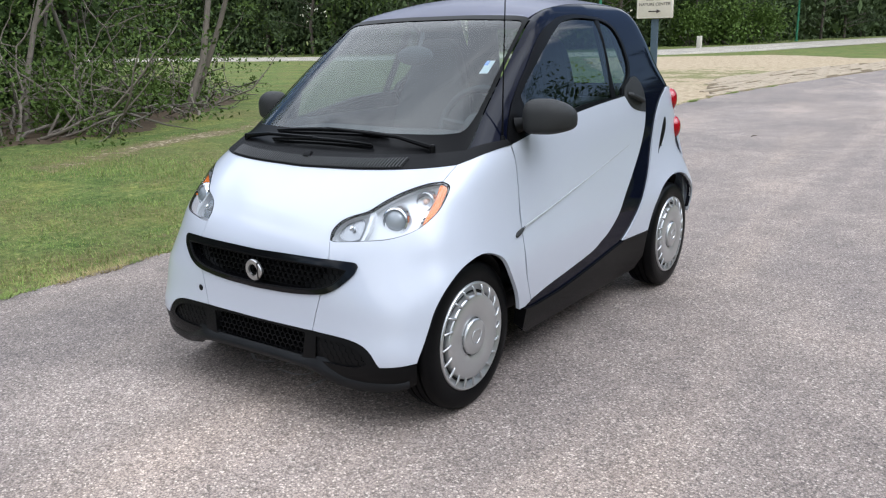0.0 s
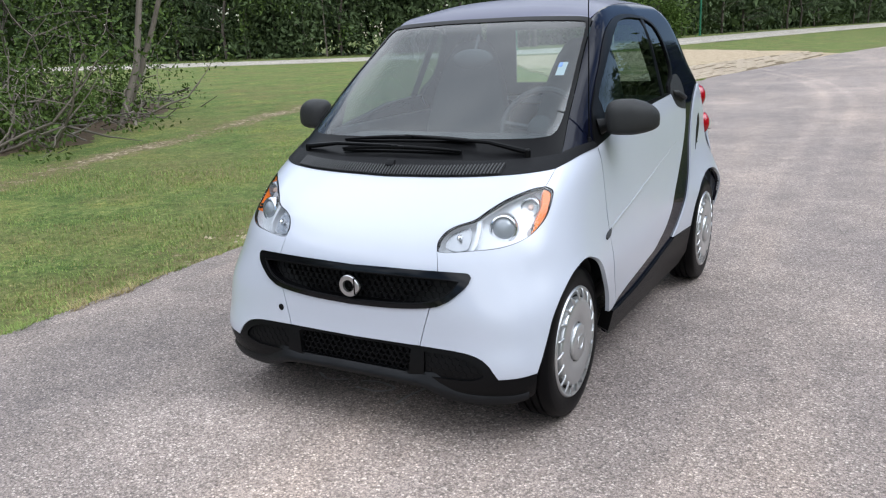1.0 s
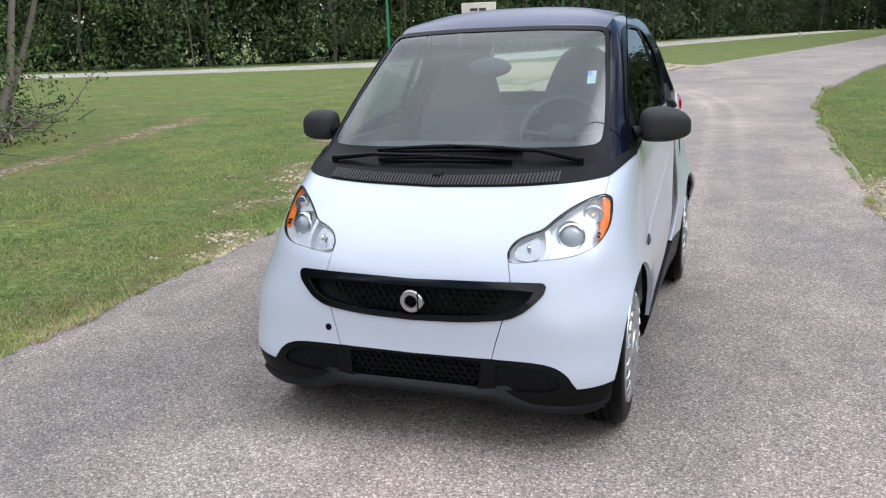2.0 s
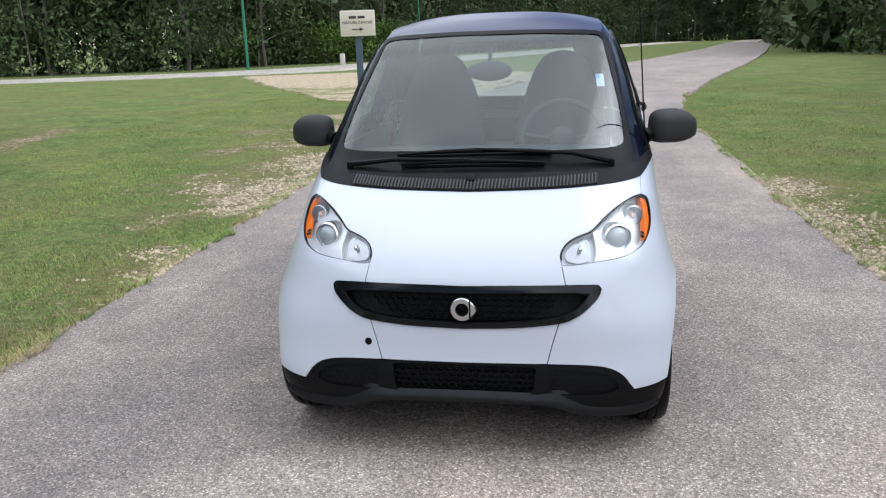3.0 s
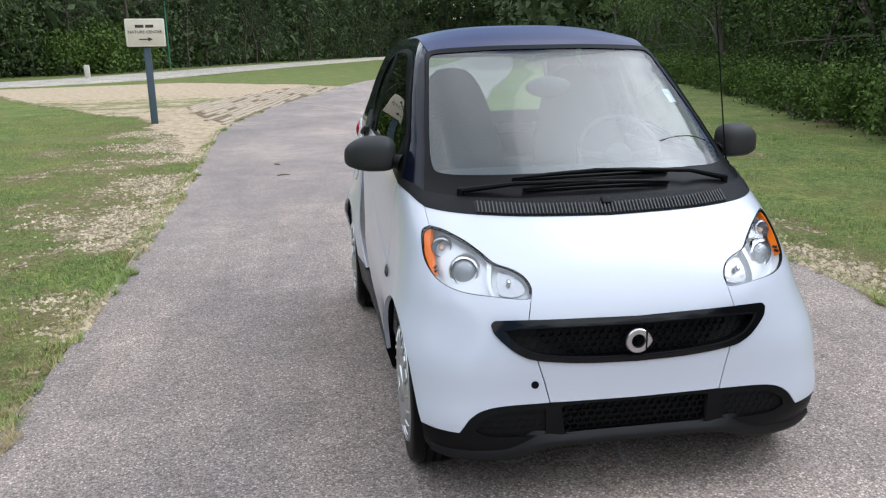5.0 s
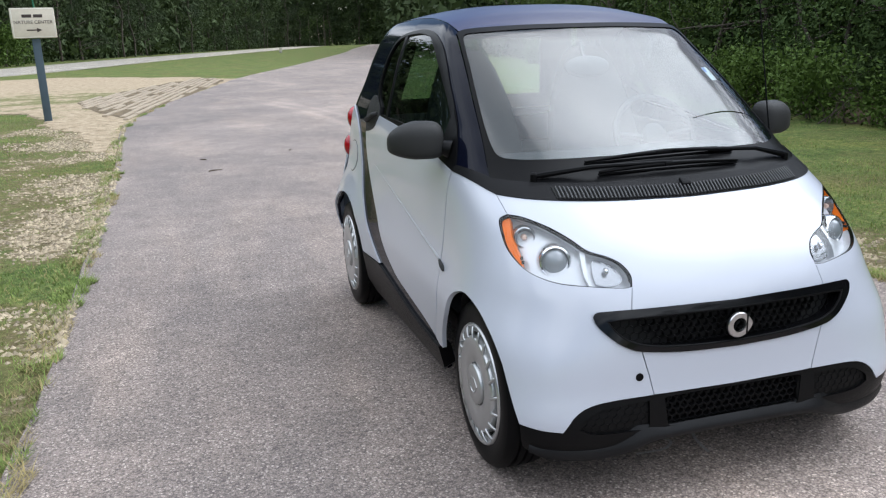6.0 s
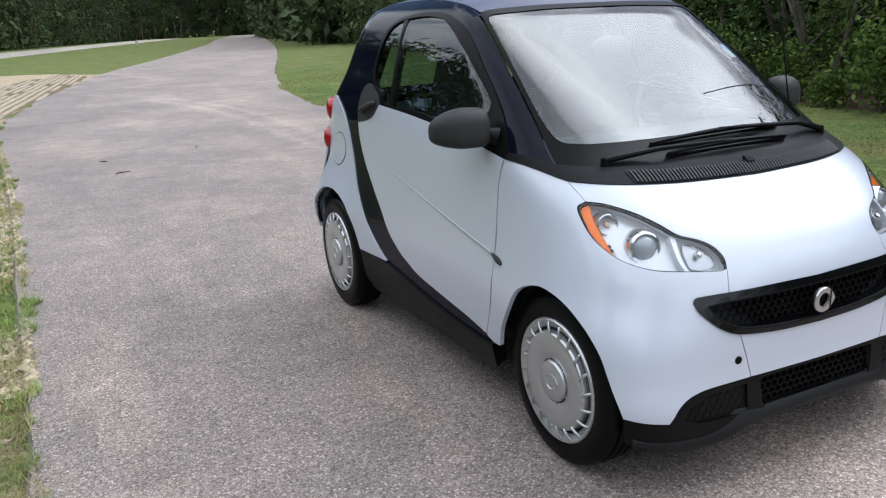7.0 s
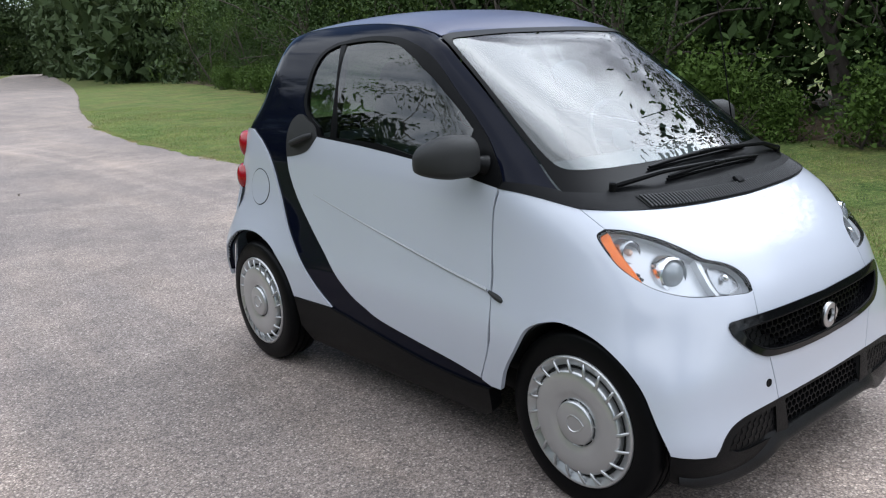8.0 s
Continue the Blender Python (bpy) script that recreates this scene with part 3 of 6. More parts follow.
    if s < 0:
        ring = [np.array((1.842 + 0.075 * math.cos(k), 0.825 + 0.078 * math.sin(k))) for k in np.linspace(0, math.tau, 36, endpoint=False)]
        skin("fuel_flap", [ring], on_side, 0.0065, 0.004, WHITE, q, 0.04, "white round fuel flap", side=s)
        rim = [np.array((1.842 + 0.079 * math.cos(k), 0.825 + 0.082 * math.sin(k))) for k in np.linspace(0, math.tau, 36, endpoint=False)]
        skin("flap_gap", [rim, [p + (np.array((1.842, 0.825)) - p) * 0.05 for p in rim]], on_side, 0.0047, 0.001, TRIM, q, 0.05, "dark gap round the flap", side=s)
    else:
        v = skin("air_intake", [loop(spl([(1.852, 0.925), (1.80, 0.85), (1.735, 0.752), (1.752, 0.77), (1.80, 0.80), (1.85, 0.855), (1.866, 0.90)], 4, True))], on_side, 0.006, 0.006, TRIM, q, 0.02, "black side air intake", side=s)
        bm = bmesh.new()
        for k in range(6):
            a = on_side(1.775 + 0.014 * k, 0.785 + 0.022 * k)
            tube(bm, [a + (0.0045, -0.010, 0.003), a + (0.0055, 0.012, -0.002)], 0.003, 6)
        part("intake_louvre", bm, TRIM, v)
    sill = loop([(0.366, 0.292), (0.45, 0.284)], spl([(0.45, 0.284), (0.70, 0.292), (1.0, 0.325), (1.2, 0.352), (1.30, 0.366)]), [(1.305, 0.372), (1.556, 0.370), (1.55, 0.24), (1.52, 0.175), (0.44, 0.165), (0.38, 0.20)])
    skin("side_sill", [sill], on_side, 0.008, 0.05, PLASTIC, car, 0.04, "black textured sill cladding", side=s)
    sides[s] = d

# roof
rail_pts = [on_side(q[0], q[1]) for q in RAIL]
ry = np.array([p[1] for p in rail_pts])
rx, rz_ = np.array([p[0] for p in rail_pts]), np.array([p[2] for p in rail_pts])
verts, faces = [], []
NY, NX = 44, 36
for i in range(NY):
    for j in range(NX + 1):
        s = -1 + 2 * j / NX
        y = 0.822 + (1.87 - 0.822) * i / (NY - 1)
        xe, ze = float(np.interp(y, ry, rx)) - 0.003, float(np.interp(y, ry, rz_)) - 0.001
        lift = (0.024 + 0.026 * min((y - 0.822) / 0.3, 1)) * (1 - abs(s) ** 2.8)
        if i == 0:
            q = float(np.interp(abs(s) * xe, [p[0] for p in WS_TOP][::-1], [p[1] for p in WS_TOP][::-1])) + 0.0015
            verts.append((s * xe, on_screen(abs(s) * xe, q)[1] + 0.002, q))
        else:
            verts.append((s * xe, y + 0.02 * (1 - s * s) * (1 - i / NY), ze + lift))
for i in range(NY - 1):
    for j in range(NX):
        a = i * (NX + 1) + j
        faces.append((a, a + 1, a + NX + 2, a + NX + 1))
n0 = len(verts)
for j in range(NX + 1):
    x, y, z = verts[j]
    verts.append((x, y + 0.006, z - 0.008))
for j in range(NX):
    faces.append((j + 1, j, n0 + j, n0 + j + 1))
roof_panel = link("roof_panel", verts, faces, ROOF, car, "dark navy satin roof panel", sharp=40)

# windscreen with its black border, cowl and rear
ws_half = loop(WS_LOW, WS_SIDE, WS_TOP)
wsv, wsf = [], []
WR, WC = 44, 56
lowx, lowz = [on_front(*q)[0] for q in WS_LOW], [q[1] for q in WS_LOW]
sidex, sidez = [on_front(*q)[0] for q in WS_SIDE], [q[1] for q in WS_SIDE]
topx, topz = [q[0] for q in WS_TOP][::-1], [q[1] for q in WS_TOP][::-1]
for i in range(WR + 1):
    t = i / WR
    xs = float(np.interp(0.951 + (1.430 - 0.951) * t, sidez, sidex))
    for j in range(WC + 1):
        f = -1 + 2 * j / WC
        z = (1 - t) * float(np.interp(abs(f) * lowx[-1], lowx, lowz)) + t * float(np.interp(abs(f) * topx[-1], topx, topz))
        wsv.append(on_screen(f * xs, z))
for i in range(WR):
    for j in range(WC):
        q = i * (WC + 1) + j
        wsf.append((q, q + 1, q + WC + 2, q + WC + 1))
ws = link("windscreen", wsv, wsf, WSCREEN, car, "clear windscreen reflecting the sky")
band_half = loop(spl([(0.0, 1.008), (0.285, 1.006), (0.50, 1.006)]), spl([(0.50, 1.006), (0.568, 1.016), (0.580, 1.06), (0.562, 1.15)]), spl([(0.562, 1.15), (0.520, 1.30), (0.492, 1.405)]), spl([(0.492, 1.405), (0.47, 1.424), (0.40, 1.430)]), spl([(0.40, 1.430), (0.2, 1.438), (0.0, 1.439)]))
skin("screen_border", [loop(ws_half, flip(ws_half)), loop(band_half, flip(band_half))], on_front, 0.003, 0.002, TRIM, ws, 0.025, "black border round the glass")
cowl_half = loop([(0.0, 0.8865)], COWL_F[1:], COWL_S, [(0.80, 0.975), (0.70, 0.968), (0.655, 0.958)], WS_LOW[::-1])
cowl = skin("cowl", [loop(cowl_half, flip(cowl_half))], on_front, 0.007, 0.02, COWL, car, 0.03, "charcoal plastic cowl below the windscreen")
well = loop([np.array((u, float(np.interp(abs(u), [p[0] for p in COWL_F], [p[1] for p in COWL_F])) + dz)) for dz, us in ((0.004, np.linspace(-0.455, 0.455, 40)), (0.031, np.linspace(0.455, -0.455, 40))) for u in us])
skin("vent_well", [well], on_front, 0.0085, 0.003, DARK, cowl, 0.03, "dark vent opening")
bm = bmesh.new()
for k in range(-35, 36):
    u = k * 0.0128
    lo = float(np.interp(abs(u), [p[0] for p in COWL_F], [p[1] for p in COWL_F])) + 0.004
    pts = [on_front(u + d, z) for d, z in ((0.0, lo), (0.0015, lo + 0.014), (0.003, lo + 0.028))]
    tube(bm, [p + (0, -0.008, 0.009) for p in pts], 0.0034, 6)
part("cowl_grille", bm, SLAT, cowl, "row of grey-black vent slats", 80)
bm = bmesh.new()
box(bm, (0.035, 0.03, 0.014), Matrix.Translation(on_front(0.0, 0.921) + (0, -0.007, 0.012)) @ pose(0, 0, 0, 40), 0.004)
part("washer_jet", bm, COWL, cowl)
REAR_HOLE = [(-0.43, 1.08), (-0.36, 1.40), (0.36, 1.40), (0.43, 1.08)]
skin("rear_frame", [[(-0.62, 0.32), (-0.62, 1.02), (-0.60, 1.2), (-0.545, 1.36), (-0.50, 1.468), (0.50, 1.468), (0.545, 1.36), (0.60, 1.2), (0.62, 1.02), (0.62, 0.32)], REAR_HOLE], on_rear, -0.003, 0.02, NAVY, car, 0.05, "dark tailgate frame")
skin("rear_glass", [[(-0.44, 1.07), (-0.37, 1.41), (0.37, 1.41), (0.44, 1.07)]], on_rear, 0.002, 0.003, REARGLASS, car, 0.06, "green-tinted rear window")
skin("rear_bumper", [[(-0.79, 0.36), (-0.79, 0.7), (-0.74, 0.95), (-0.60, 1.0), (0.60, 1.0), (0.74, 0.95), (0.79, 0.7), (0.79, 0.36)]], on_rear, 0.004, 0.02, WHITE, car, 0.06, "white rear bumper and tailgate")


# ---- nose: grilles, emblem, lamps ----
def honeycomb(loops, place, offset, pitch, depth, wall=0.16):
    """A sheet of hexagonal cells with real walls."""
    q = np.concatenate([np.asarray(lp) for lp in loops])
    lo, hi = q.min(0), q.max(0)
    r = pitch / math.sqrt(3)
    verts, faces, row, z = [], [], 0, lo[1]
    while z < hi[1] + r:
        x0 = -math.ceil(-lo[0] / pitch) * pitch + (pitch / 2 if row % 2 else 0)
        xs = np.arange(x0 - pitch, hi[0] + pitch, pitch)
        cs = np.stack([xs, np.full_like(xs, z)], 1)
        for c in cs[inside(cs, loops)]:
            k = len(verts)
            for rad, dep in ((r * 1.02, 0.0), (r * (1 - wall), 0.0), (r * (1 - wall), depth)):
                for j in range(6):
                    a = math.radians(60 * j + 30)
                    u, zz = c[0] + rad * math.cos(a), c[1] + rad * math.sin(a) * 0.86
                    p = place(u, zz)
                    verts.append(p + np.array((0, -offset + dep, 0)))
            for j in range(6):
                jj = (j + 1) % 6
                faces.append((k + j, k + jj, k + 6 + jj, k + 6 + j))
                faces.append((k + 6 + j, k + 6 + jj, k + 12 + jj, k + 12 + j))
        z += r * 1.5 * 0.86
        row += 1
    return verts, faces


g_half = loop(GRILLE_TOP, GRILLE_LOW)
g_out = loop(g_half[::-1], flip(g_half[::-1]))
in_half = loop(spl([(0.0, 0.592), (0.20, 0.594), (0.36, 0.592), (0.425, 0.586)]), spl([(0.425, 0.586), (0.402, 0.555), (0.362, 0.526), (0.29, 0.505), (0.15, 0.492), (0.0, 0.487)]))
g_in = loop(in_half[::-1], flip(in_half[::-1]))
grille = skin("grille", [g_out, g_in], on_front, 0.010, 0.05, PIANO, car, 0.02, "gloss black grille frame")
skin("grille_backing", [g_out], on_front, -0.045, 0.004, DARK, grille, 0.05, "dark cavity behind the grille")
bm = bmesh.new()
tube(bm, [np.array(on_front(*q)) + (0, -0.006, 0) for q in g_in], 0.0045, 8, closed=True)
part("grille_bead", bm, TRIM, grille, "satin black inner bead", 80)
v, f = honeycomb([loop([q * (0.74, 1) for q in g_in])], on_front, -0.018, 0.0275, 0.014)
link("grille_mesh", v, f, TRIM, grille, "black honeycomb mesh", smooth=False)
v, f = honeycomb([g_in], on_front, -0.024, 0.0275, 0.003, 0.10)
link("grille_relief", v, f, TRIM, grille, "shallow black honeycomb relief", smooth=False)
# ring emblem
bm = bmesh.new()
for k0, k1 in ((0, 56),):
    rings = []
    for r, d in ((0.0215, 0.004), (0.023, 0.012), (0.038, 0.012), (0.0405, 0.009), (0.0405, 0.001)):
        ring = []
        for k in range(56):
            a = k * math.tau / 56
            point = 1 + 0.20 * max(0, 1 - abs(((a + math.pi) % math.tau) - math.pi) / 0.75) if r > 0.03 else 1
            ring.append(bm.verts.new((r * point * math.cos(a), -0.382 - d, 0.540 + r * math.sin(a))))
        rings.append(ring)
    for a, b in zip(rings, rings[1:]):
        for k in range(56):
            bm.faces.new((a[k], a[(k + 1) % 56], b[(k + 1) % 56], b[k]))
emblem = part("emblem", bm, SILVER, grille, "silver ring badge")
bm = bmesh.new()
box(bm, (0.006, 0.010, 0.062), Matrix.Translation((0.0265, -0.3905, 0.541)), 0.001, 1)
part("badge_slit", bm, PIANO, emblem)
# towing-eye plug on the right of the bumper
bm = bmesh.new()
c = on_front(-0.332, 0.414)
lathe(bm, [(-0.01, 0.0125), (0.0055, 0.0125), (0.0065, 0.011), (0.0055, 0.0)], 20, Matrix.Translation(c) @ pose(0, 0, 0, 0, 0, -97))
part("tow_eye_cap", bm, TRIM, car, "small round black cap")

# lower black intake
LOW_BOT = [(0.705, 0.225), (0.690, 0.190), (0.62, 0.168), (0.54, 0.160), (0.46, 0.158), (0.38, 0.166), (0.32, 0.196), (0.28, 0.208), (0.0, 0.210)]
low_half = loop([q - (0, 0.002) for q in LOW_TOP], spl(LOW_BOT, 4))
low_out = loop(low_half[::-1], flip(low_half[::-1]))
hole = loop(spl([(0.0, 0.339), (0.15, 0.340), (0.243, 0.338)]), [(0.248, 0.334), (0.238, 0.252), (0.230, 0.245)], spl([(0.228, 0.245), (0.12, 0.242), (0.0, 0.241)]))
low_hole = loop(hole[::-1], flip(hole[::-1]))
side_hole = loop(spl([(0.300, 0.334), (0.42, 0.330), (0.475, 0.318), (0.515, 0.295), (0.525, 0.270)], 5), spl([(0.525, 0.270), (0.48, 0.252), (0.40, 0.247), (0.315, 0.247)], 5), [(0.300, 0.255)])
side_low = [side_hole, flip(side_hole)]
intake = skin("lower_intake", [low_out, low_hole, *side_low], on_front, 0.002, 0.03, PLASTIC, car, 0.02, "black textured lower bumper trim")
skin("intake_backing", [low_hole], on_front, -0.05, -0.048, DARK, intake, 0.05, "dark cavity")
v, f = honeycomb([low_hole], on_front, -0.012, 0.027, 0.016)
link("intake_mesh", v, f, TRIM, intake, "black honeycomb mesh", smooth=False)
for lp in side_low:
    skin("side_recess", [lp], on_front, -0.006, -0.008, PLASTIC, intake, 0.03, "recessed black plastic field")
    v, f = honeycomb([lp], on_front, -0.0045, 0.027, 0.006, 0.12)
    link("side_mesh", v, f, PLASTIC, intake, "shallow honeycomb relief", smooth=False)
LIPGREY = mat("scuffed_grey_black_plastic", (0.007, 0.007, 0.008), 0.36, var=0.25, scale=9, fine=0.1, bump=0.2, bump_scale=700, spec=0.22)
lip = spl([(-0.67, 0.196), (-0.60, 0.178), (-0.52, 0.172), (-0.44, 0.173), (-0.37, 0.188), (-0.31, 0.210), (-0.22, 0.218), (0, 0.220), (0.22, 0.218), (0.31, 0.210), (0.37, 0.188), (0.44, 0.173), (0.52, 0.172), (0.60, 0.178), (0.67, 0.196)], 5)
bm = bmesh.new()
rows = []
for u, z in lip:
    e = np.array(on_front(u + 0.004, z)) - np.array(on_front(u - 0.004, z))
    way = np.array((e[1], -e[0], 0.0))
    way /= np.linalg.norm(way)
    fat = min(max((abs(u) - 0.25) / 0.12, 0), 1) * min(max((0.67 - abs(u)) / 0.08, 0.15), 1)
    prof = ((0.030 + 0.040 * fat, 0.0), (0.022 + 0.030 * fat, 0.006), (0.012 + 0.012 * fat, 0.012 + 0.006 * fat), (0.002, 0.016 + 0.007 * fat), (-0.008, 0.013 + 0.006 * fat), (-0.012, 0.008), (-0.012, -0.03))
    rows.append([bm.verts.new(Vector(on_front(u, z)) + Vector(way) * d + Vector((0, 0, h))) for h, d in prof])
for a, b in zip(rows, rows[1:]):
    for k in range(6):
        bm.faces.new((a[k], b[k], b[k + 1], a[k + 1]))
part("bumper_lip", bm, LIPGREY, intake, "scuffed grey-black lower lip", 60)
# underside
bm = bmesh.new()
box(bm, (1.16, 2.30, 0.10), Matrix.Translation((0, 0.90, 0.26)), 0.03)
part("underbody", bm, DARK, car, "dark underbody")

head_loop = loop(HEAD_TOP, HEAD_OUT)
amber_loop = loop(spl([(0.640, 0.858), (0.676, 0.843), (0.687, 0.815), (0.685, 0.775), (0.664, 0.744), (0.650, 0.730)]), spl([(0.650, 0.730), (0.651, 0.760), (0.655, 0.79), (0.652, 0.82), (0.639, 0.850)]), [(0.640, 0.858)])
bowl_in = spl([(0.352, 0.695), (0.345, 0.715), (0.360, 0.738), (0.385, 0.750), (0.416, 0.757), (0.430, 0.735), (0.432, 0.705), (0.425, 0.692), (0.39, 0.686)], 4, True)
for s in (1, -1):
    bucket = skin("headlamp", [head_loop], on_front, -0.034, -0.032, BEZEL, car, 0.02, "clear headlamp with chrome reflectors and amber corner", side=s)
    skin("lamp_gasket", [head_loop, [q + (np.array((0.52, 0.76)) - q) / np.linalg.norm(np.array((0.52, 0.76)) - q) * (0.008 if q[1] > 0.69 + 0.305 * (q[0] - 0.33) else 0.0022) for q in head_loop]], on_front, 0.0035, 0.012, TRIM, bucket, 0.03, "thin black gasket", side=s)
    lens = skin("lamp_lens", [[q + (np.array((0.52, 0.76)) - q) / np.linalg.norm(np.array((0.52, 0.76)) - q) * 0.004 for q in head_loop]], on_front, 0.004, 0.004, CLEAR, bucket, 0.02, "clear plastic lens", side=s)
    lens.visible_shadow = False
    skin("turn_lens", [amber_loop], on_front, -0.004, 0.02, AMBER, bucket, 0.02, "amber corner reflector", side=s)
    # divider between the two chambers
    skin("lamp_divider", [loop(spl([(0.437, 0.772), (0.447, 0.74), (0.450, 0.71), (0.443, 0.685)]), spl([(0.455, 0.685), (0.462, 0.71), (0.460, 0.74), (0.452, 0.778)]))], on_front, -0.008, 0.04, BEZEL, bucket, 0.02, "light grey divider", side=s)
    skin("inner_reflector", [bowl_in], on_front, -0.020, 0.03, REFLECT, bucket, 0.02, "ribbed chrome inner reflector", side=s)
    bm = bmesh.new()
    c = Vector(on_front(0.392, 0.718) * (s, 1, 1)) + Vector((0, 0.012, 0))
    bmesh.ops.create_uvsphere(bm, u_segments=14, v_segments=10, radius=0.010, matrix=Matrix.Translation(c) @ Matrix.Diagonal((0.8, 1.4, 1.1, 1)))
    part("side_bulb", bm, CHROME, bucket, "small clear bulb")
    for (x, y, z, r, name, material, label) in ((0.520, -0.180, 0.742, 0.043, "projector", CHROME, "chrome projector ring"), (0.578, -0.075, 0.800, 0.030, "turn_bowl", REFLECT, "chrome indicator bowl")):
        bm = bmesh.new()
        m = Matrix.Translation((x * s, y, z)) @ pose(0, 0, 0, 0, 0, -90 + 16 * s) @ pose(0, 0, 0, 0, -8)
        lathe(bm, [(-0.05, r * 1.25), (-0.012, r * 1.22), (0.0, r * 1.12), (0.003, r), (-0.012, r * 0.92), (-0.03, r * 0.6), (-0.034, 0)], 36, m)
        ring = part(name, bm, material, bucket, label)
        bm = bmesh.new()
        if name == "projector":
            lathe(bm, [(-0.012, r * 0.90), (-0.002, r * 0.86), (0.008, r * 0.66), (0.014, r * 0.36), (0.016, 0)], 32, m)
            part("projector_lens", bm, LENSBALL, ring, "grey glass projector lens")
        else:
            lathe(bm, [(-0.03, 0.010), (-0.008, 0.010), (0.0, 0.006), (0.002, 0)], 16, m)
            part("bulb", bm, BULB, ring, "pale amber bulb")
    bm = bmesh.new()
    for k in range(2):
        lathe(bm, [(-0.01, 0.0045), (0.004, 0.0045), (0.006, 0.0)], 14, Matrix.Translation((0.607 * s, -0.135 + 0.012 * k, 0.737 + 0.010 * k)) @ pose(0, 0, 0, 0, 0, -90 + 25 * s))
    part("adjuster", bm, DARK, bucket, "small dark adjuster caps")


# ---- wheels ----
def wheel(x, y, z, s):
    bm = bmesh.new()
    lathe(bm, [(-0.150, 0.190), (-0.140, 0.198), (-0.03, 0.196), (-0.012, 0.206), (-0.012, 0.180), (-0.06, 0.170), (-0.065, 0.0)], 48)
    rim = part("wheel", bm, DARK, car, "black steel wheel")
    rim.matrix_basis = pose(x * s, y, z, 0, 0, 0 if s > 0 else 180) @ pose(0, 0, 0, random.uniform(0, 18))
    bm = bmesh.new()
    lathe(bm, [(-0.145, 0.196), (-0.157, 0.206), (-0.166, 0.236), (-0.160, 0.264), (-0.148, 0.279), (-0.128, 0.284), (-0.112, 0.284), (-0.110, 0.277), (-0.104, 0.277), (-0.102, 0.285), (-0.082, 0.285), (-0.080, 0.277), (-0.074, 0.277), (-0.072, 0.285),
               (-0.052, 0.285), (-0.050, 0.277), (-0.044, 0.277), (-0.042, 0.284), (-0.028, 0.283), (-0.014, 0.277), (-0.006, 0.270), (-0.005, 0.266), (-0.003, 0.262), (0.000, 0.240), (-0.001, 0.218), (-0.004, 0.208), (-0.014, 0.203), (-0.02, 0.196)], 64)
    part("tyre", bm, RUBBER, rim, "black rubber tyre")
    bm = bmesh.new()
    lathe(bm, [(0.002, 0.0735), (0.0035, 0.0745), (0.0045, 0.080), (0.0085, 0.092), (0.0105, 0.105), (0.0110, 0.135), (0.0095, 0.155), (0.0065, 0.1615), (0.001, 0.1640), (-0.016, 0.1645)], 60)
    cover = part("wheel_cover", bm, COVER, rim, "silver plastic wheel cover with slanted ribs", 50)
    bm = bmesh.new()
    lathe(bm, [(0.0165, 0.0), (0.0165, 0.035), (0.0155, 0.062), (0.0130, 0.0670), (0.0085, 0.0690), (-0.004, 0.0695)], 48)
    cap = part("centre_cap", bm, COVER, cover, "silver centre cap", 50)
    bm = bmesh.new()
    lathe(bm, [(-0.003, 0.069), (-0.003, 0.0755)], 48)
    part("cap_groove", bm, DARK, cover, "dark groove round the cap")
    bm = bmesh.new()
    lathe(bm, [(-0.016, 0.160), (-0.018, 0.190)], 60)
    part("slot_ring", bm, DARK, cover, "dark slots")
    bm = bmesh.new()
    lathe(bm, [(-0.017, 0.1765), (-0.0105, 0.1765), (-0.009, 0.1785), (0.001, 0.1965), (0.0035, 0.2005), (0.0025, 0.2040), (-0.003, 0.2070), (-0.014, 0.2080)], 60)
    part("cover_rim", bm, COVER, cover, "silver outer ring", 60)
    n = 20
    for k in range(n):
        if k == 0:
            bm = bmesh.new()
            tube(bm, [(0.0055, 0.151, -0.010), (0.0085, 0.160, -0.0065), (0.0060, 0.178, 0.0), (0.0015, 0.193, 0.0060), (-0.004, 0.197, 0.0075)], [0.0025, 0.0052, 0.0050, 0.0042, 0.0022], 8)
            first = part("cover_rib", bm, COVER, cover, sharp=60)
            first.matrix_basis = pose(0, 0, 0, 0)
        else:
            o = new("cover_rib", first.data)
            o.parent = cover
            o.matrix_basis = pose(0, 0, 0, 360 / n * k)
    for k in range(10):
        bm = bmesh.new()
        box(bm, (0.010, 0.008, 0.005), pose(0, 0, 0, 36 * k) @ Matrix.Translation((-0.001, 0.0725, 0)))
        part("groove_bridge", bm, COVER, cover)
    bm = bmesh.new()
    tube(bm, [(0.0165, 0.026 * math.cos(a), 0.026 * math.sin(a)) for a in np.linspace(0.7, 5.5, 18)], 0.0025, 6)
    tube(bm, [(0.0165, 0.020, 0.022), (0.0165, 0.040, 0.0), (0.0165, 0.020, -0.022)], 0.0025, 6)
    part("cap_badge", bm, COVER, cap, "faint raised ring badge")


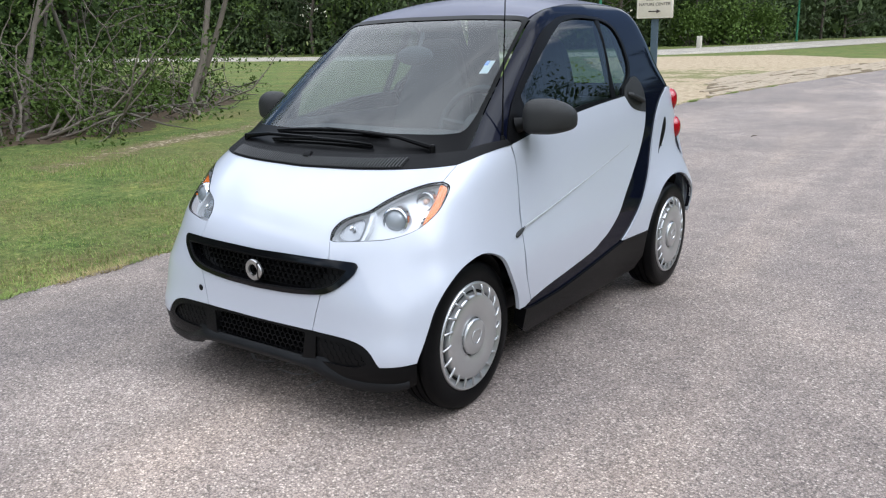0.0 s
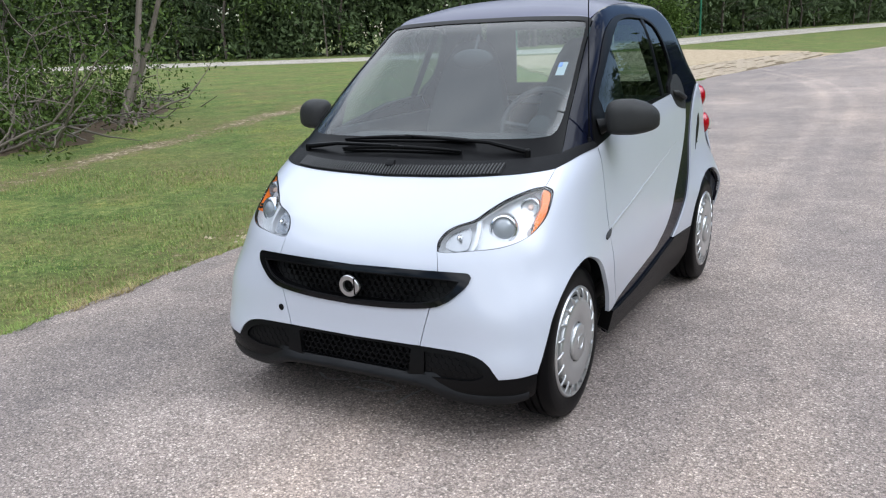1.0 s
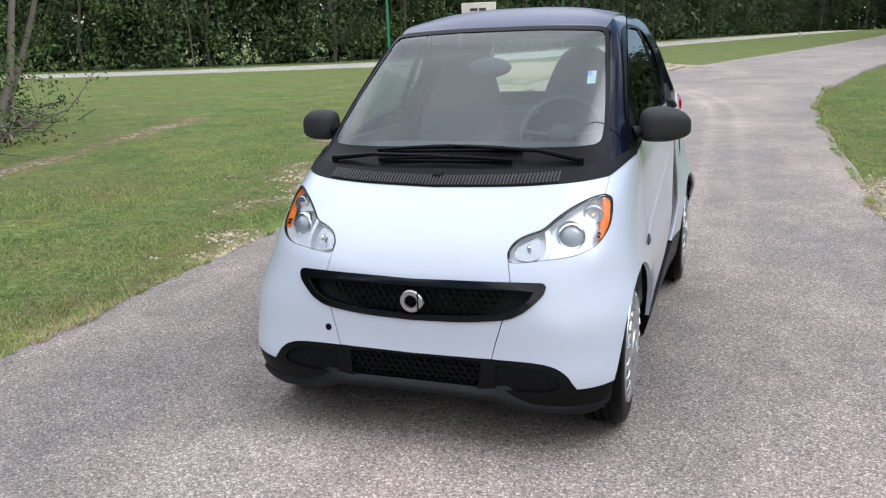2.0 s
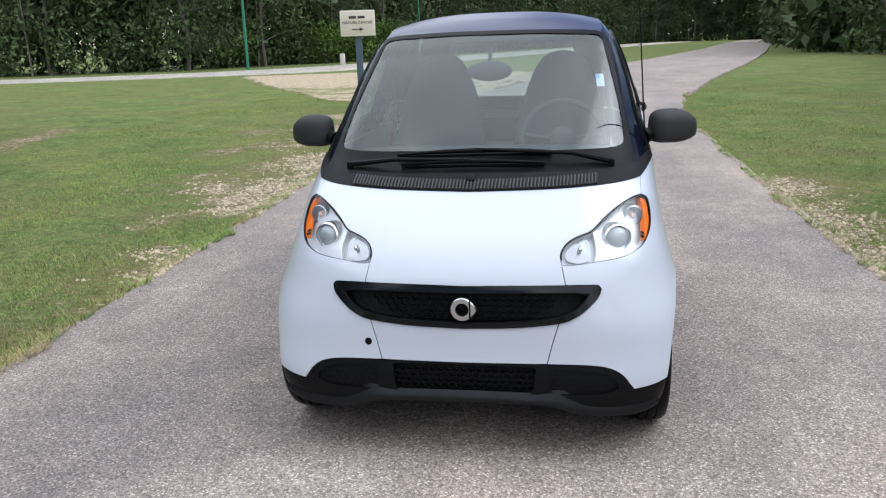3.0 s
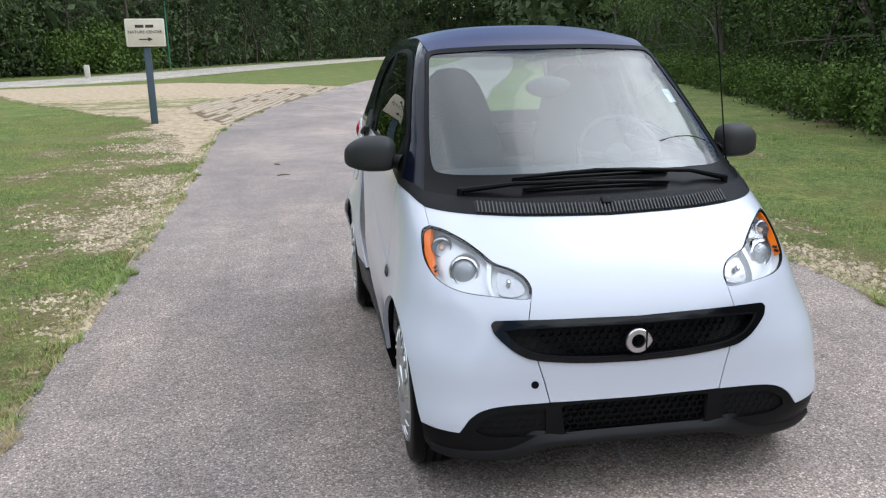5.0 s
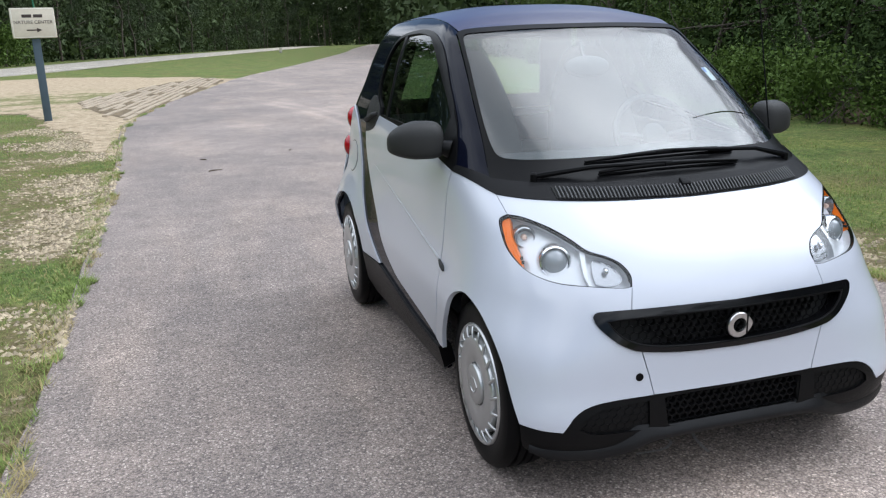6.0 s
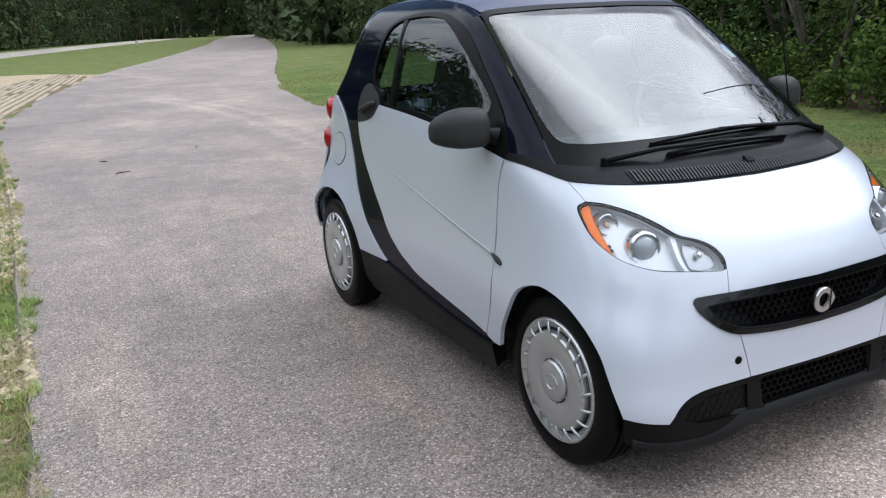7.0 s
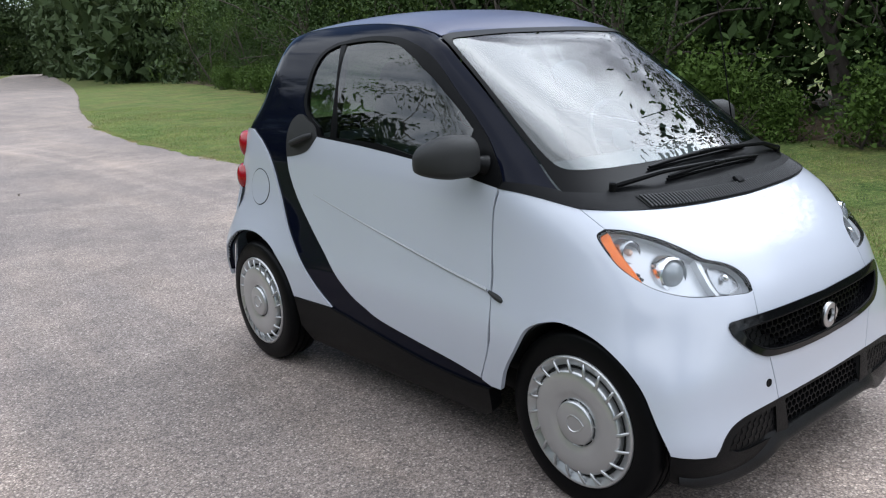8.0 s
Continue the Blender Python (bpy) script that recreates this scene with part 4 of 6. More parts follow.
for s in (1, -1):
    wheel(0.713, 0.015, 0.285, s)
    wheel(0.806, 1.876, 0.286, s)
    for y, w, ww, r in ((0.0, 0.60, 0.119, 0.325), (1.874, 0.71, 0.090, 0.341)):
        bm = bmesh.new()
        rows = []
        for k in range(25):
            a = math.radians(-12 + 204 * k / 24)
            rows.append([bm.verts.new((x * s, y + r * math.cos(a) * (0.965 if y > 1 and math.cos(a) > 0 else 1.0), 0.285 + r * math.sin(a) * 0.97)) for x in (w + ww * max(math.sin(a), 0) ** 0.6 * (0.35 + 0.65 * max(min(1.0, (math.cos(a) + 0.85) / 0.7), 0) if y == 0 else 1.0) - (0.05 * max(-math.cos(a), 0) ** 2 if y == 0 else 0.10 * max(math.cos(a), 0) ** 2), 0.45)])
        for a, b in zip(rows, rows[1:]):
            bm.faces.new((a[0], a[1], b[1], b[0]))
        hub = bm.verts.new((0.45 * s, y, 0.285))
        for a, b in zip(rows, rows[1:]):
            bm.faces.new((a[1], hub, b[1]))
        part("arch_liner", bm, DARK, car, "black wheel-arch liner")

# ---- mirrors, wipers, antenna, sticker ----
for s in (1, -1):
    bm = bmesh.new()
    bmesh.ops.create_uvsphere(bm, u_segments=28, v_segments=18, radius=1.0)
    for vv in bm.verts:
        x, y, z = vv.co
        k = max(0.0, x)
        h = 1.0 - 0.26 * k
        # flat back face towards the rear, round nose, squarer inner end
        sx = math.copysign(abs(x) ** (0.42 if x < 0 else 0.85), x)
        sz = math.copysign(abs(z) ** 0.66, z)
        yy = y * 0.066 if y < 0 else min(y, 0.35) * 0.09
        sz = sz if z > 0 else math.copysign(abs(z) ** 0.42, z)
        vv.co = (sx * 0.105, yy + 0.032 * k, sz * (0.079 if z > 0 else 0.060) * h - 0.004 * k)
    m = part("door_mirror", bm, MATTE, sides[s], "black textured door mirror")
    m.matrix_basis = pose(0.775 * s, 0.492, 1.046, 0, 0, 14 * s) if s > 0 else pose(-0.775, 0.492, 1.046, 0, 0, -14) @ Matrix.Diagonal((-1, 1, 1, 1))
    bm = bmesh.new()
    tube(bm, [(0.655 * s, 0.445, 1.020), (0.680 * s, 0.455, 1.028), (0.705 * s, 0.470, 1.036)], [0.034, 0.026, 0.024], 12)
    part("mirror_arm", bm, PLASTIC, sides[s], "black mirror arm")


def wiper(pivot, elbow, a, b, name_label):
    top = [Vector(on_front(u, z)) for u, z in (a, b)]
    up = Vector((0, -0.018, 0.030))
    bm = bmesh.new()
    piv = Vector(on_front(*pivot)) + up * 0.5
    mid = (top[0] + top[1]) / 2 + up * 1.1
    el = Vector(on_front(*elbow)) + up * 1.0
    tube(bm, [piv, piv.lerp(el, 0.15), el, mid], [0.009, 0.011, 0.008, 0.005], 8)
    w = part("wiper", bm, TRIM, car, name_label)
    bm = bmesh.new()
    lathe(bm, [(-0.03, 0.012), (0.006, 0.012), (0.011, 0.008), (0.012, 0)], 14, Matrix.Translation(piv) @ pose(0, 0, 0, 0, -90, 0))
    part("wiper_pivot", bm, TRIM, w)
    bm = bmesh.new()
    pts = [top[0].lerp(top[1], k / 8) + up * (0.55 + 0.35 * math.sin(math.pi * k / 8)) for k in range(9)]
    tube(bm, pts, [0.004, 0.007, 0.008, 0.009, 0.010, 0.009, 0.008, 0.007, 0.004], 6)
    tube(bm, [top[0].lerp(top[1], k / 8) + up * 0.28 for k in range(9)], 0.0045, 5)
    part("wiper_blade", bm, RUBBER, w, "black wiper blade", 60)
    bm = bmesh.new()
    box(bm, (0.06, 0.016, 0.014), Matrix.Translation(mid + Vector((0, 0, -0.006))), 0.004)
    part("blade_clip", bm, TRIM, w)


wiper((0.515, 0.955), (0.36, 0.975), (-0.300, 0.984), (0.288, 0.992), "black wiper arm across the windscreen")
wiper((-0.495, 0.952), (-0.30, 0.960), (-0.275, 0.955), (0.262, 0.958), "black wiper arm lying lower on the windscreen")
bm = bmesh.new()
tube(bm, [(0.650, 0.345, 0.985), (0.640, 0.366, 1.12), (0.613, 0.437, 1.60)], [0.0045, 0.003, 0.0022], 6)
bmesh.ops.create_uvsphere(bm, u_segments=8, v_segments=6, radius=0.004, matrix=Matrix.Translation((0.613, 0.437, 1.601)))
antenna = part("antenna", bm, TRIM, car, "thin black whip antenna")
bm = bmesh.new()
lathe(bm, [(-0.02, 0.014), (0.004, 0.013), (0.02, 0.006), (0.022, 0)], 14, Matrix.Translation((0.651, 0.343, 0.972)) @ pose(0, 0, 0, 0, -90, 0))
part("antenna_base", bm, TRIM, antenna)
bm = bmesh.new()
for k, (u0, u1, z0, z1) in enumerate(((0.462, 0.497, 1.222, 1.270),)):
    vs = [bm.verts.new(on_front(u, z) + np.array((0, 0.006, -0.003))) for u, z in ((u0, z0), (u1, z0), (u1 - 0.006, z1), (u0 - 0.006, z1))]
    bm.faces.new(vs)
bmesh.ops.solidify(bm, geom=bm.faces[:], thickness=0.0008)
sticker = part("sticker", bm, PAPER, ws, "small white and blue sticker")
bm = bmesh.new()
vs = [bm.verts.new(on_front(u, z) + np.array((0, 0.0045, -0.0022))) for u, z in ((0.457, 0 + 1.252), (0.474, 1.252), (0.472, 1.269), (0.457, 1.269))]
bm.faces.new(vs)
part("sticker_field", bm, BLUE, sticker, "blue printed field")

# ---- cabin ----
bm = bmesh.new()
verts, faces = [], []
prof = [(0.02, 0.90), (0.12, 0.955), (0.30, 0.985), (0.46, 0.985), (0.56, 0.955), (0.60, 0.90), (0.62, 0.70)]
rows = [[bm.verts.new((x, y + 0.16 * (x / 0.62) ** 2 * (1 - k / 8), z - 0.03 * (x / 0.62) ** 4)) for x in np.linspace(-0.60, 0.60, 17)] for k, (y, z) in enumerate(prof)]
for a, b in zip(rows, rows[1:]):
    for k in range(16):
        bm.faces.new((a[k], a[k + 1], b[k + 1], b[k]))
dash = part("dashboard", bm, DASH, car, "charcoal dashboard")
bm = bmesh.new()
M = Matrix.Translation((0.32, 0.66, 0.985)) @ pose(0, 0, 0, 62, 0, 0)
tube(bm, [M @ Vector((0.18 * math.cos(a), 0.18 * math.sin(a), 0)) for a in np.linspace(0, math.tau, 36, endpoint=False)], 0.014, 8, closed=True)
for a in (0.1, math.pi - 0.1, -math.pi / 2):
    tube(bm, [M @ Vector((0.17 * math.cos(a), 0.17 * math.sin(a), 0)), M @ Vector((0.03 * math.cos(a), 0.03 * math.sin(a), -0.02))], 0.014, 6)
bmesh.ops.create_uvsphere(bm, u_segments=16, v_segments=8, radius=0.06, matrix=M @ Matrix.Diagonal((1, 1, 0.4, 1)))
part("steering_wheel", bm, DASH, car, "dark three-spoke steering wheel")
for x in (-0.31, 0.31):
    bm = bmesh.new()
    # one-piece backrest with a narrower head part
    prof = [(1.10, 0.55, 0.245), (1.16, 0.75, 0.25), (1.22, 0.92, 0.240), (1.25, 1.03, 0.222), (1.275, 1.12, 0.196), (1.295, 1.20, 0.168), (1.31, 1.27, 0.138), (1.32, 1.32, 0.105), (1.327, 1.348, 0.066), (1.33, 1.356, 0.02)]
    rings = []
    for y, z, w in prof:
        ring = []
        for k in range(20):
            a = k * math.tau / 20
            cx, cy = math.cos(a), math.sin(a)
            ring.append(bm.verts.new((x + w * math.copysign(abs(cx) ** 0.75, cx), y + 0.065 * math.copysign(abs(cy) ** 0.7, cy) - 0.02 * abs(cx) ** 3, z)))
        rings.append(ring)
    for a, b in zip(rings, rings[1:]):
        for k in range(20):
            bm.faces.new((a[k], a[(k + 1) % 20], b[(k + 1) % 20], b[k]))
    bm.faces.new(rings[-1])
    back = part("seat_back", bm, SEAT, car, "dark grey seat back with built-in headrest")
    bm = bmesh.new()
    box(bm, (0.48, 0.52, 0.16), Matrix.Translation((x, 0.90, 0.52)) @ pose(0, 0, 0, 8), 0.05, 3)
    part("seat_cushion", bm, SEAT, car, "dark grey seat cushion")
bm = bmesh.new()
bmesh.ops.create_uvsphere(bm, u_segments=28, v_segments=14, radius=1.0, matrix=Matrix.Translation((0.0, 0.665, 1.285)) @ pose(0, 0, 0, -12) @ Matrix.Diagonal((0.100, 0.020, 0.044, 1)))
mir = part("inside_mirror", bm, DASH, car, "black inside mirror")
bm = bmesh.new()
tube(bm, [(0, 0.675, 1.30), (0, 0.71, 1.34), (0, 0.735, 1.385)], 0.009, 8)
part("mirror_stalk", bm, DASH, mir)
bm = bmesh.new()
box(bm, (1.22, 1.70, 0.03), Matrix.Translation((0, 1.20, 0.33)), 0.01)
part("cabin_floor", bm, DASH, car, "dark cabin floor")
bm = bmesh.new()
box(bm, (1.10, 0.45, 0.03), Matrix.Translation((0, 1.85, 0.80)), 0.01)
part("load_shelf", bm, DASH, car, "dark load shelf behind the seats")
bm = bmesh.new()
box(bm, (0.84, 0.72, 0.012), Matrix.Translation((0, 1.42, 1.462)), 0.004)
part("headlining", bm, LINING, car, "light grey headlining")
for s in (1, -1):
    bm = bmesh.new()
    box(bm, (0.03, 0.95, 0.50), Matrix.Translation((0.64 * s, 0.92, 0.74)), 0.01)
    part("door_lining", bm, DASH, sides[s], "charcoal inner door panel")


# ---- sign, poles, bollard ----
CREAM = mat("cream_sign_board", (0.62, 0.56, 0.46), 0.7, var=0.06, scale=4, fine=0.05, bump_scale=40)
SIGNEDGE = mat("pale_sign_edge", (0.70, 0.68, 0.62), 0.7, var=0.05, scale=6)
POSTBLUE = mat("blue_grey_post", (0.055, 0.085, 0.110), 0.7, var=0.10, scale=5, bump=0.3, bump_scale=50)
INK = mat("brown_lettering", (0.05, 0.035, 0.03), 0.7, var=0.05, scale=30)
POLEGREEN = mat("green_painted_steel", (0.020, 0.16, 0.085), 0.45, var=0.08, scale=3)
CONCRETE = mat("pale_concrete", (0.48, 0.45, 0.38), 0.9, var=0.10, scale=8, bump=0.3, bump_scale=80)

sign = thing("sign_post", -4.57, 15.85, -0.075, "cream direction board on a blue-grey wooden post", "sign", rz=8)
bm = bmesh.new()
sign.scale = (0.965, 0.965, 0.965)
box(bm, (0.155, 0.10, 1.78), Matrix.Translation((0, 0.03, 0.86)), 0.008)
part("post", bm, POSTBLUE, sign, "blue-grey post")
bm = bmesh.new()
box(bm, (0.83, 0.13, 0.60), Matrix.Translation((0, -0.02, 2.06)), 0.02)
board = part("board", bm, CREAM, sign, "cream sign board")
bm = bmesh.new()
for x, z, w, h in ((0, 0.28, 0.78, 0.012), (0, -0.28, 0.78, 0.012), (-0.385, 0, 0.012, 0.56), (0.385, 0, 0.012, 0.56)):
    box(bm, (w, 0.006, h), Matrix.Translation((x, -0.087, 2.06 + z)))
part("border", bm, SIGNEDGE, board, "thin pale border")
for x, w in ((-0.11, 0.18), (0.10, 0.17)):
    bm = bmesh.new()
    box(bm, (w, 0.006, 0.062), Matrix.Translation((x, -0.087, 2.20)))
    part("name_bar", bm, INK, board, "dark bar of lettering")
words = bpy.data.curves.new("words", "FONT")
words.body, words.size, words.align_x, words.align_y, words.extrude = "NATURE CENTER", 0.092, "CENTER", "CENTER", 0.003
text = new("lettering", words)
text.matrix_basis = pose(0, -0.088, 2.075, 90, 0, 0)
dg = bpy.context.evaluated_depsgraph_get()
me = bpy.data.meshes.new_from_object(text.evaluated_get(dg))
bpy.data.objects.remove(text)
me.materials.clear()
me.materials.append(INK)
lettering = new("lettering", me)
lettering.parent = board
lettering.matrix_basis = pose(0, -0.088, 2.075, 90, 0, 0)
tagged(lettering, "dark words NATURE CENTER")
bm = bmesh.new()
vs = [bm.verts.new((x, -0.088, 1.92 + z)) for x, z in ((-0.14, 0.012), (0.05, 0.012), (0.05, 0.045), (0.15, 0.0), (0.05, -0.045), (0.05, -0.012), (-0.14, -0.012))]
bm.faces.new(vs)
r = bmesh.ops.extrude_face_region(bm, geom=bm.faces[:])
bmesh.ops.translate(bm, verts=[e for e in r["geom"] if isinstance(e, bmesh.types.BMVert)], vec=(0, -0.004, 0))
part("arrow", bm, INK, board, "dark arrow pointing right")

for x, y in ((-23.0, 54.0), (-16.5, 88.0)):
    pole = thing("lamp_pole", x, y, -0.1, "thin green painted steel pole beside the road", "pole", group="poles by the road")
    bm = bmesh.new()
    tube(bm, [(0, 0, 0), (0, 0, 7.0)], [0.11, 0.08], 10)
    part("shaft", bm, POLEGREEN, pole)
    bm = bmesh.new()
    box(bm, (0.34, 0.34, 0.10), Matrix.Translation((0, 0, 0.05)), 0.02)
    part("foot_plate", bm, POLEGREEN, pole)
for x, y, h in ((-17.4, 59.5, 0.95), (9.3, 110.0, 0.75)):
    b_ = thing("bollard", x, y, -0.1, "short pale concrete marker at the roadside", "bollard", group="markers by the road")
    bm = bmesh.new()
    box(bm, (0.34, 0.34, h), Matrix.Translation((0, 0, h / 2)), 0.05)
    part("shaft", bm, CONCRETE, b_)


# ---- ground, path, road ----
def nodes_of(name):
    m = bpy.data.materials.new(name)
    m.use_nodes = True
    return m, m.node_tree.nodes, m.node_tree.links, m.node_tree.nodes["Principled BSDF"]


def noise_node(n, l, co, scale, detail=4.0, rough=0.55):
    no = n.new("ShaderNodeTexNoise")
    no.inputs["Scale"].default_value, no.inputs["Detail"].default_value, no.inputs["Roughness"].default_value = scale, detail, rough
    l.new(co, no.inputs["Vector"])
    return no.outputs["Fac"]


def ramp_node(n, l, fac, stops):
    r = n.new("ShaderNodeValToRGB")
    while len(r.color_ramp.elements) < len(stops):
        r.color_ramp.elements.new(0.5)
    for e, (pos, col) in zip(r.color_ramp.elements, stops):
        e.position, e.color = pos, (*col, 1)
    l.new(fac, r.inputs["Fac"])
    return r.outputs["Color"]


def mix_node(n, l, fac, a, b, blend="MIX"):
    m = n.new("ShaderNodeMix")
    m.data_type, m.blend_type = "RGBA", blend
    if isinstance(fac, float):
        m.inputs["Factor"].default_value = fac
    else:
        l.new(fac, m.inputs["Factor"])
    for k, v in ((6, a), (7, b)):
        if isinstance(v, tuple):
            m.inputs[k].default_value = (*v, 1)
        else:
            l.new(v, m.inputs[k])
    return m.outputs[2]


def asphalt(name, dark, light, pale, stone=95.0, track=False):
    """Worn asphalt: pale aggregate in dark binder, broad worn patches."""
    m, n, l, b = nodes_of(name)
    co = n.new("ShaderNodeTexCoord").outputs["Object"]
    vor = n.new("ShaderNodeTexVoronoi")
    vor.inputs["Scale"].default_value = stone
    l.new(co, vor.inputs["Vector"])
    cell = n.new("ShaderNodeSeparateColor")
    l.new(vor.outputs["Color"], cell.inputs[0])
    col = ramp_node(n, l, cell.outputs[0], [(0.0, dark), (0.50, light), (0.84, light), (0.97, pale)])
    fine = ramp_node(n, l, noise_node(n, l, co, 240.0, 2.0), [(0.35, (0.62, 0.62, 0.62)), (0.65, (1.25, 1.25, 1.25))])
    col = mix_node(n, l, 1.0, col, fine, "MULTIPLY")
    gaps = ramp_node(n, l, vor.outputs["Distance"], [(0.25, (1.16, 1.15, 1.13)), (0.55, (0.95, 0.95, 0.95)), (0.85, (0.56, 0.55, 0.55))])
    col = mix_node(n, l, 1.0, col, gaps, "MULTIPLY")
    broad = ramp_node(n, l, noise_node(n, l, co, 0.55, 5.0, 0.6), [(0.30, (0.78, 0.78, 0.80)), (0.52, (1.02, 1.01, 1.0)), (0.70, (1.30, 1.26, 1.22))])
    col = mix_node(n, l, 1.0, col, broad, "MULTIPLY")
    stretch = n.new("ShaderNodeMapping")
    stretch.inputs["Scale"].default_value = (0.9, 0.16, 1.0)
    stretch.inputs["Rotation"].default_value = (0, 0, 0.12)
    l.new(co, stretch.inputs["Vector"])
    worn = ramp_node(n, l, noise_node(n, l, stretch.outputs[0], 1.3, 6.0, 0.62), [(0.36, (0.90, 0.91, 0.93)), (0.52, (1.0, 1.0, 1.0)), (0.66, (1.20, 1.17, 1.13))])
    col = mix_node(n, l, 1.0, col, worn, "MULTIPLY")
    mid = ramp_node(n, l, noise_node(n, l, co, 3.5, 5.0, 0.65), [(0.30, (0.84, 0.84, 0.84)), (0.70, (1.14, 1.14, 1.14))])
    col = mix_node(n, l, 1.0, col, mid, "MULTIPLY")
    # the paving grows darker and slightly bluer towards -x
    part_x, tone_x = n.new("ShaderNodeSeparateXYZ"), n.new("ShaderNodeMapRange")
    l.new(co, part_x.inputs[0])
    tone_x.interpolation_type = "SMOOTHSTEP"
    tone_x.inputs["From Min"].default_value, tone_x.inputs["From Max"].default_value = -2.0, 1.2
    tone_x.inputs["To Min"].default_value, tone_x.inputs["To Max"].default_value = 0.15, 0.85
    l.new(part_x.outputs[0], tone_x.inputs["Value"])
    col = mix_node(n, l, 1.0, col, ramp_node(n, l, tone_x.outputs[0], [(0.0, (0.84, 0.85, 0.865)), (1.0, (1.02, 1.01, 1.0))]), "MULTIPLY")
    if track:
        # pale tyre tracks that bend away towards the lay-by
        def calc(op, a, k):
            m_ = n.new("ShaderNodeMath")
            m_.operation = op
            for i, v in enumerate((a, k)):
                if isinstance(v, float):
                    m_.inputs[i].default_value = v
                else:
                    l.new(v, m_.inputs[i])
            return m_.outputs[0]
        # pale scuffed field where cars stop; last, the car's side shade painted darker
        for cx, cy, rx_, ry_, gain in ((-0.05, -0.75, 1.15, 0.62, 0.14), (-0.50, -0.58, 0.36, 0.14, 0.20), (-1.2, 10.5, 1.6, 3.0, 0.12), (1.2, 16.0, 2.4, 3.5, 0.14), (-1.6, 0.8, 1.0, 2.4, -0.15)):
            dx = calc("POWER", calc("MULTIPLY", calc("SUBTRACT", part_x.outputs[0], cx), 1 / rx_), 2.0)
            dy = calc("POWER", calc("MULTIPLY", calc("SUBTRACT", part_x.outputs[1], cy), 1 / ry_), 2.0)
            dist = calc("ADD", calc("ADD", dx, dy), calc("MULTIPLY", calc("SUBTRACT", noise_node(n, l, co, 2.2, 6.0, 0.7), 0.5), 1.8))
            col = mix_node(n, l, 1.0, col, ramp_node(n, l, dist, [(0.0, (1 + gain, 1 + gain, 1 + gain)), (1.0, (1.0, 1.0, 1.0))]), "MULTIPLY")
        bend = calc("MULTIPLY", calc("POWER", calc("MAXIMUM", calc("SUBTRACT", part_x.outputs[1], 11.0), 0.0), 2.0), 0.022)
        across = calc("SUBTRACT", calc("ADD", part_x.outputs[0], bend), 1.0)
        twin = calc("ABSOLUTE", calc("SUBTRACT", calc("ABSOLUTE", across, 0.0), 0.20), 0.0)
        rough_edge = calc("ADD", twin, calc("MULTIPLY", noise_node(n, l, co, 1.7, 6.0, 0.7), 0.34))
        fade_in = calc("MULTIPLY", calc("MAXIMUM", calc("SUBTRACT", 6.0, part_x.outputs[1]), 0.0), 0.03)
        col = mix_node(n, l, 1.0, col, ramp_node(n, l, calc("ADD", rough_edge, fade_in), [(0.17, (1.22, 1.20, 1.18)), (0.30, (1.0, 1.0, 1.0))]), "MULTIPLY")
    l.new(col, b.inputs["Base Color"])
    b.inputs["Roughness"].default_value = 0.85
    bu = n.new("ShaderNodeBump")
    bu.inputs["Strength"].default_value, bu.inputs["Distance"].default_value = 0.55, 0.004
    l.new(vor.outputs["Distance"], bu.inputs["Height"])
    l.new(bu.outputs[0], b.inputs["Normal"])
    return m


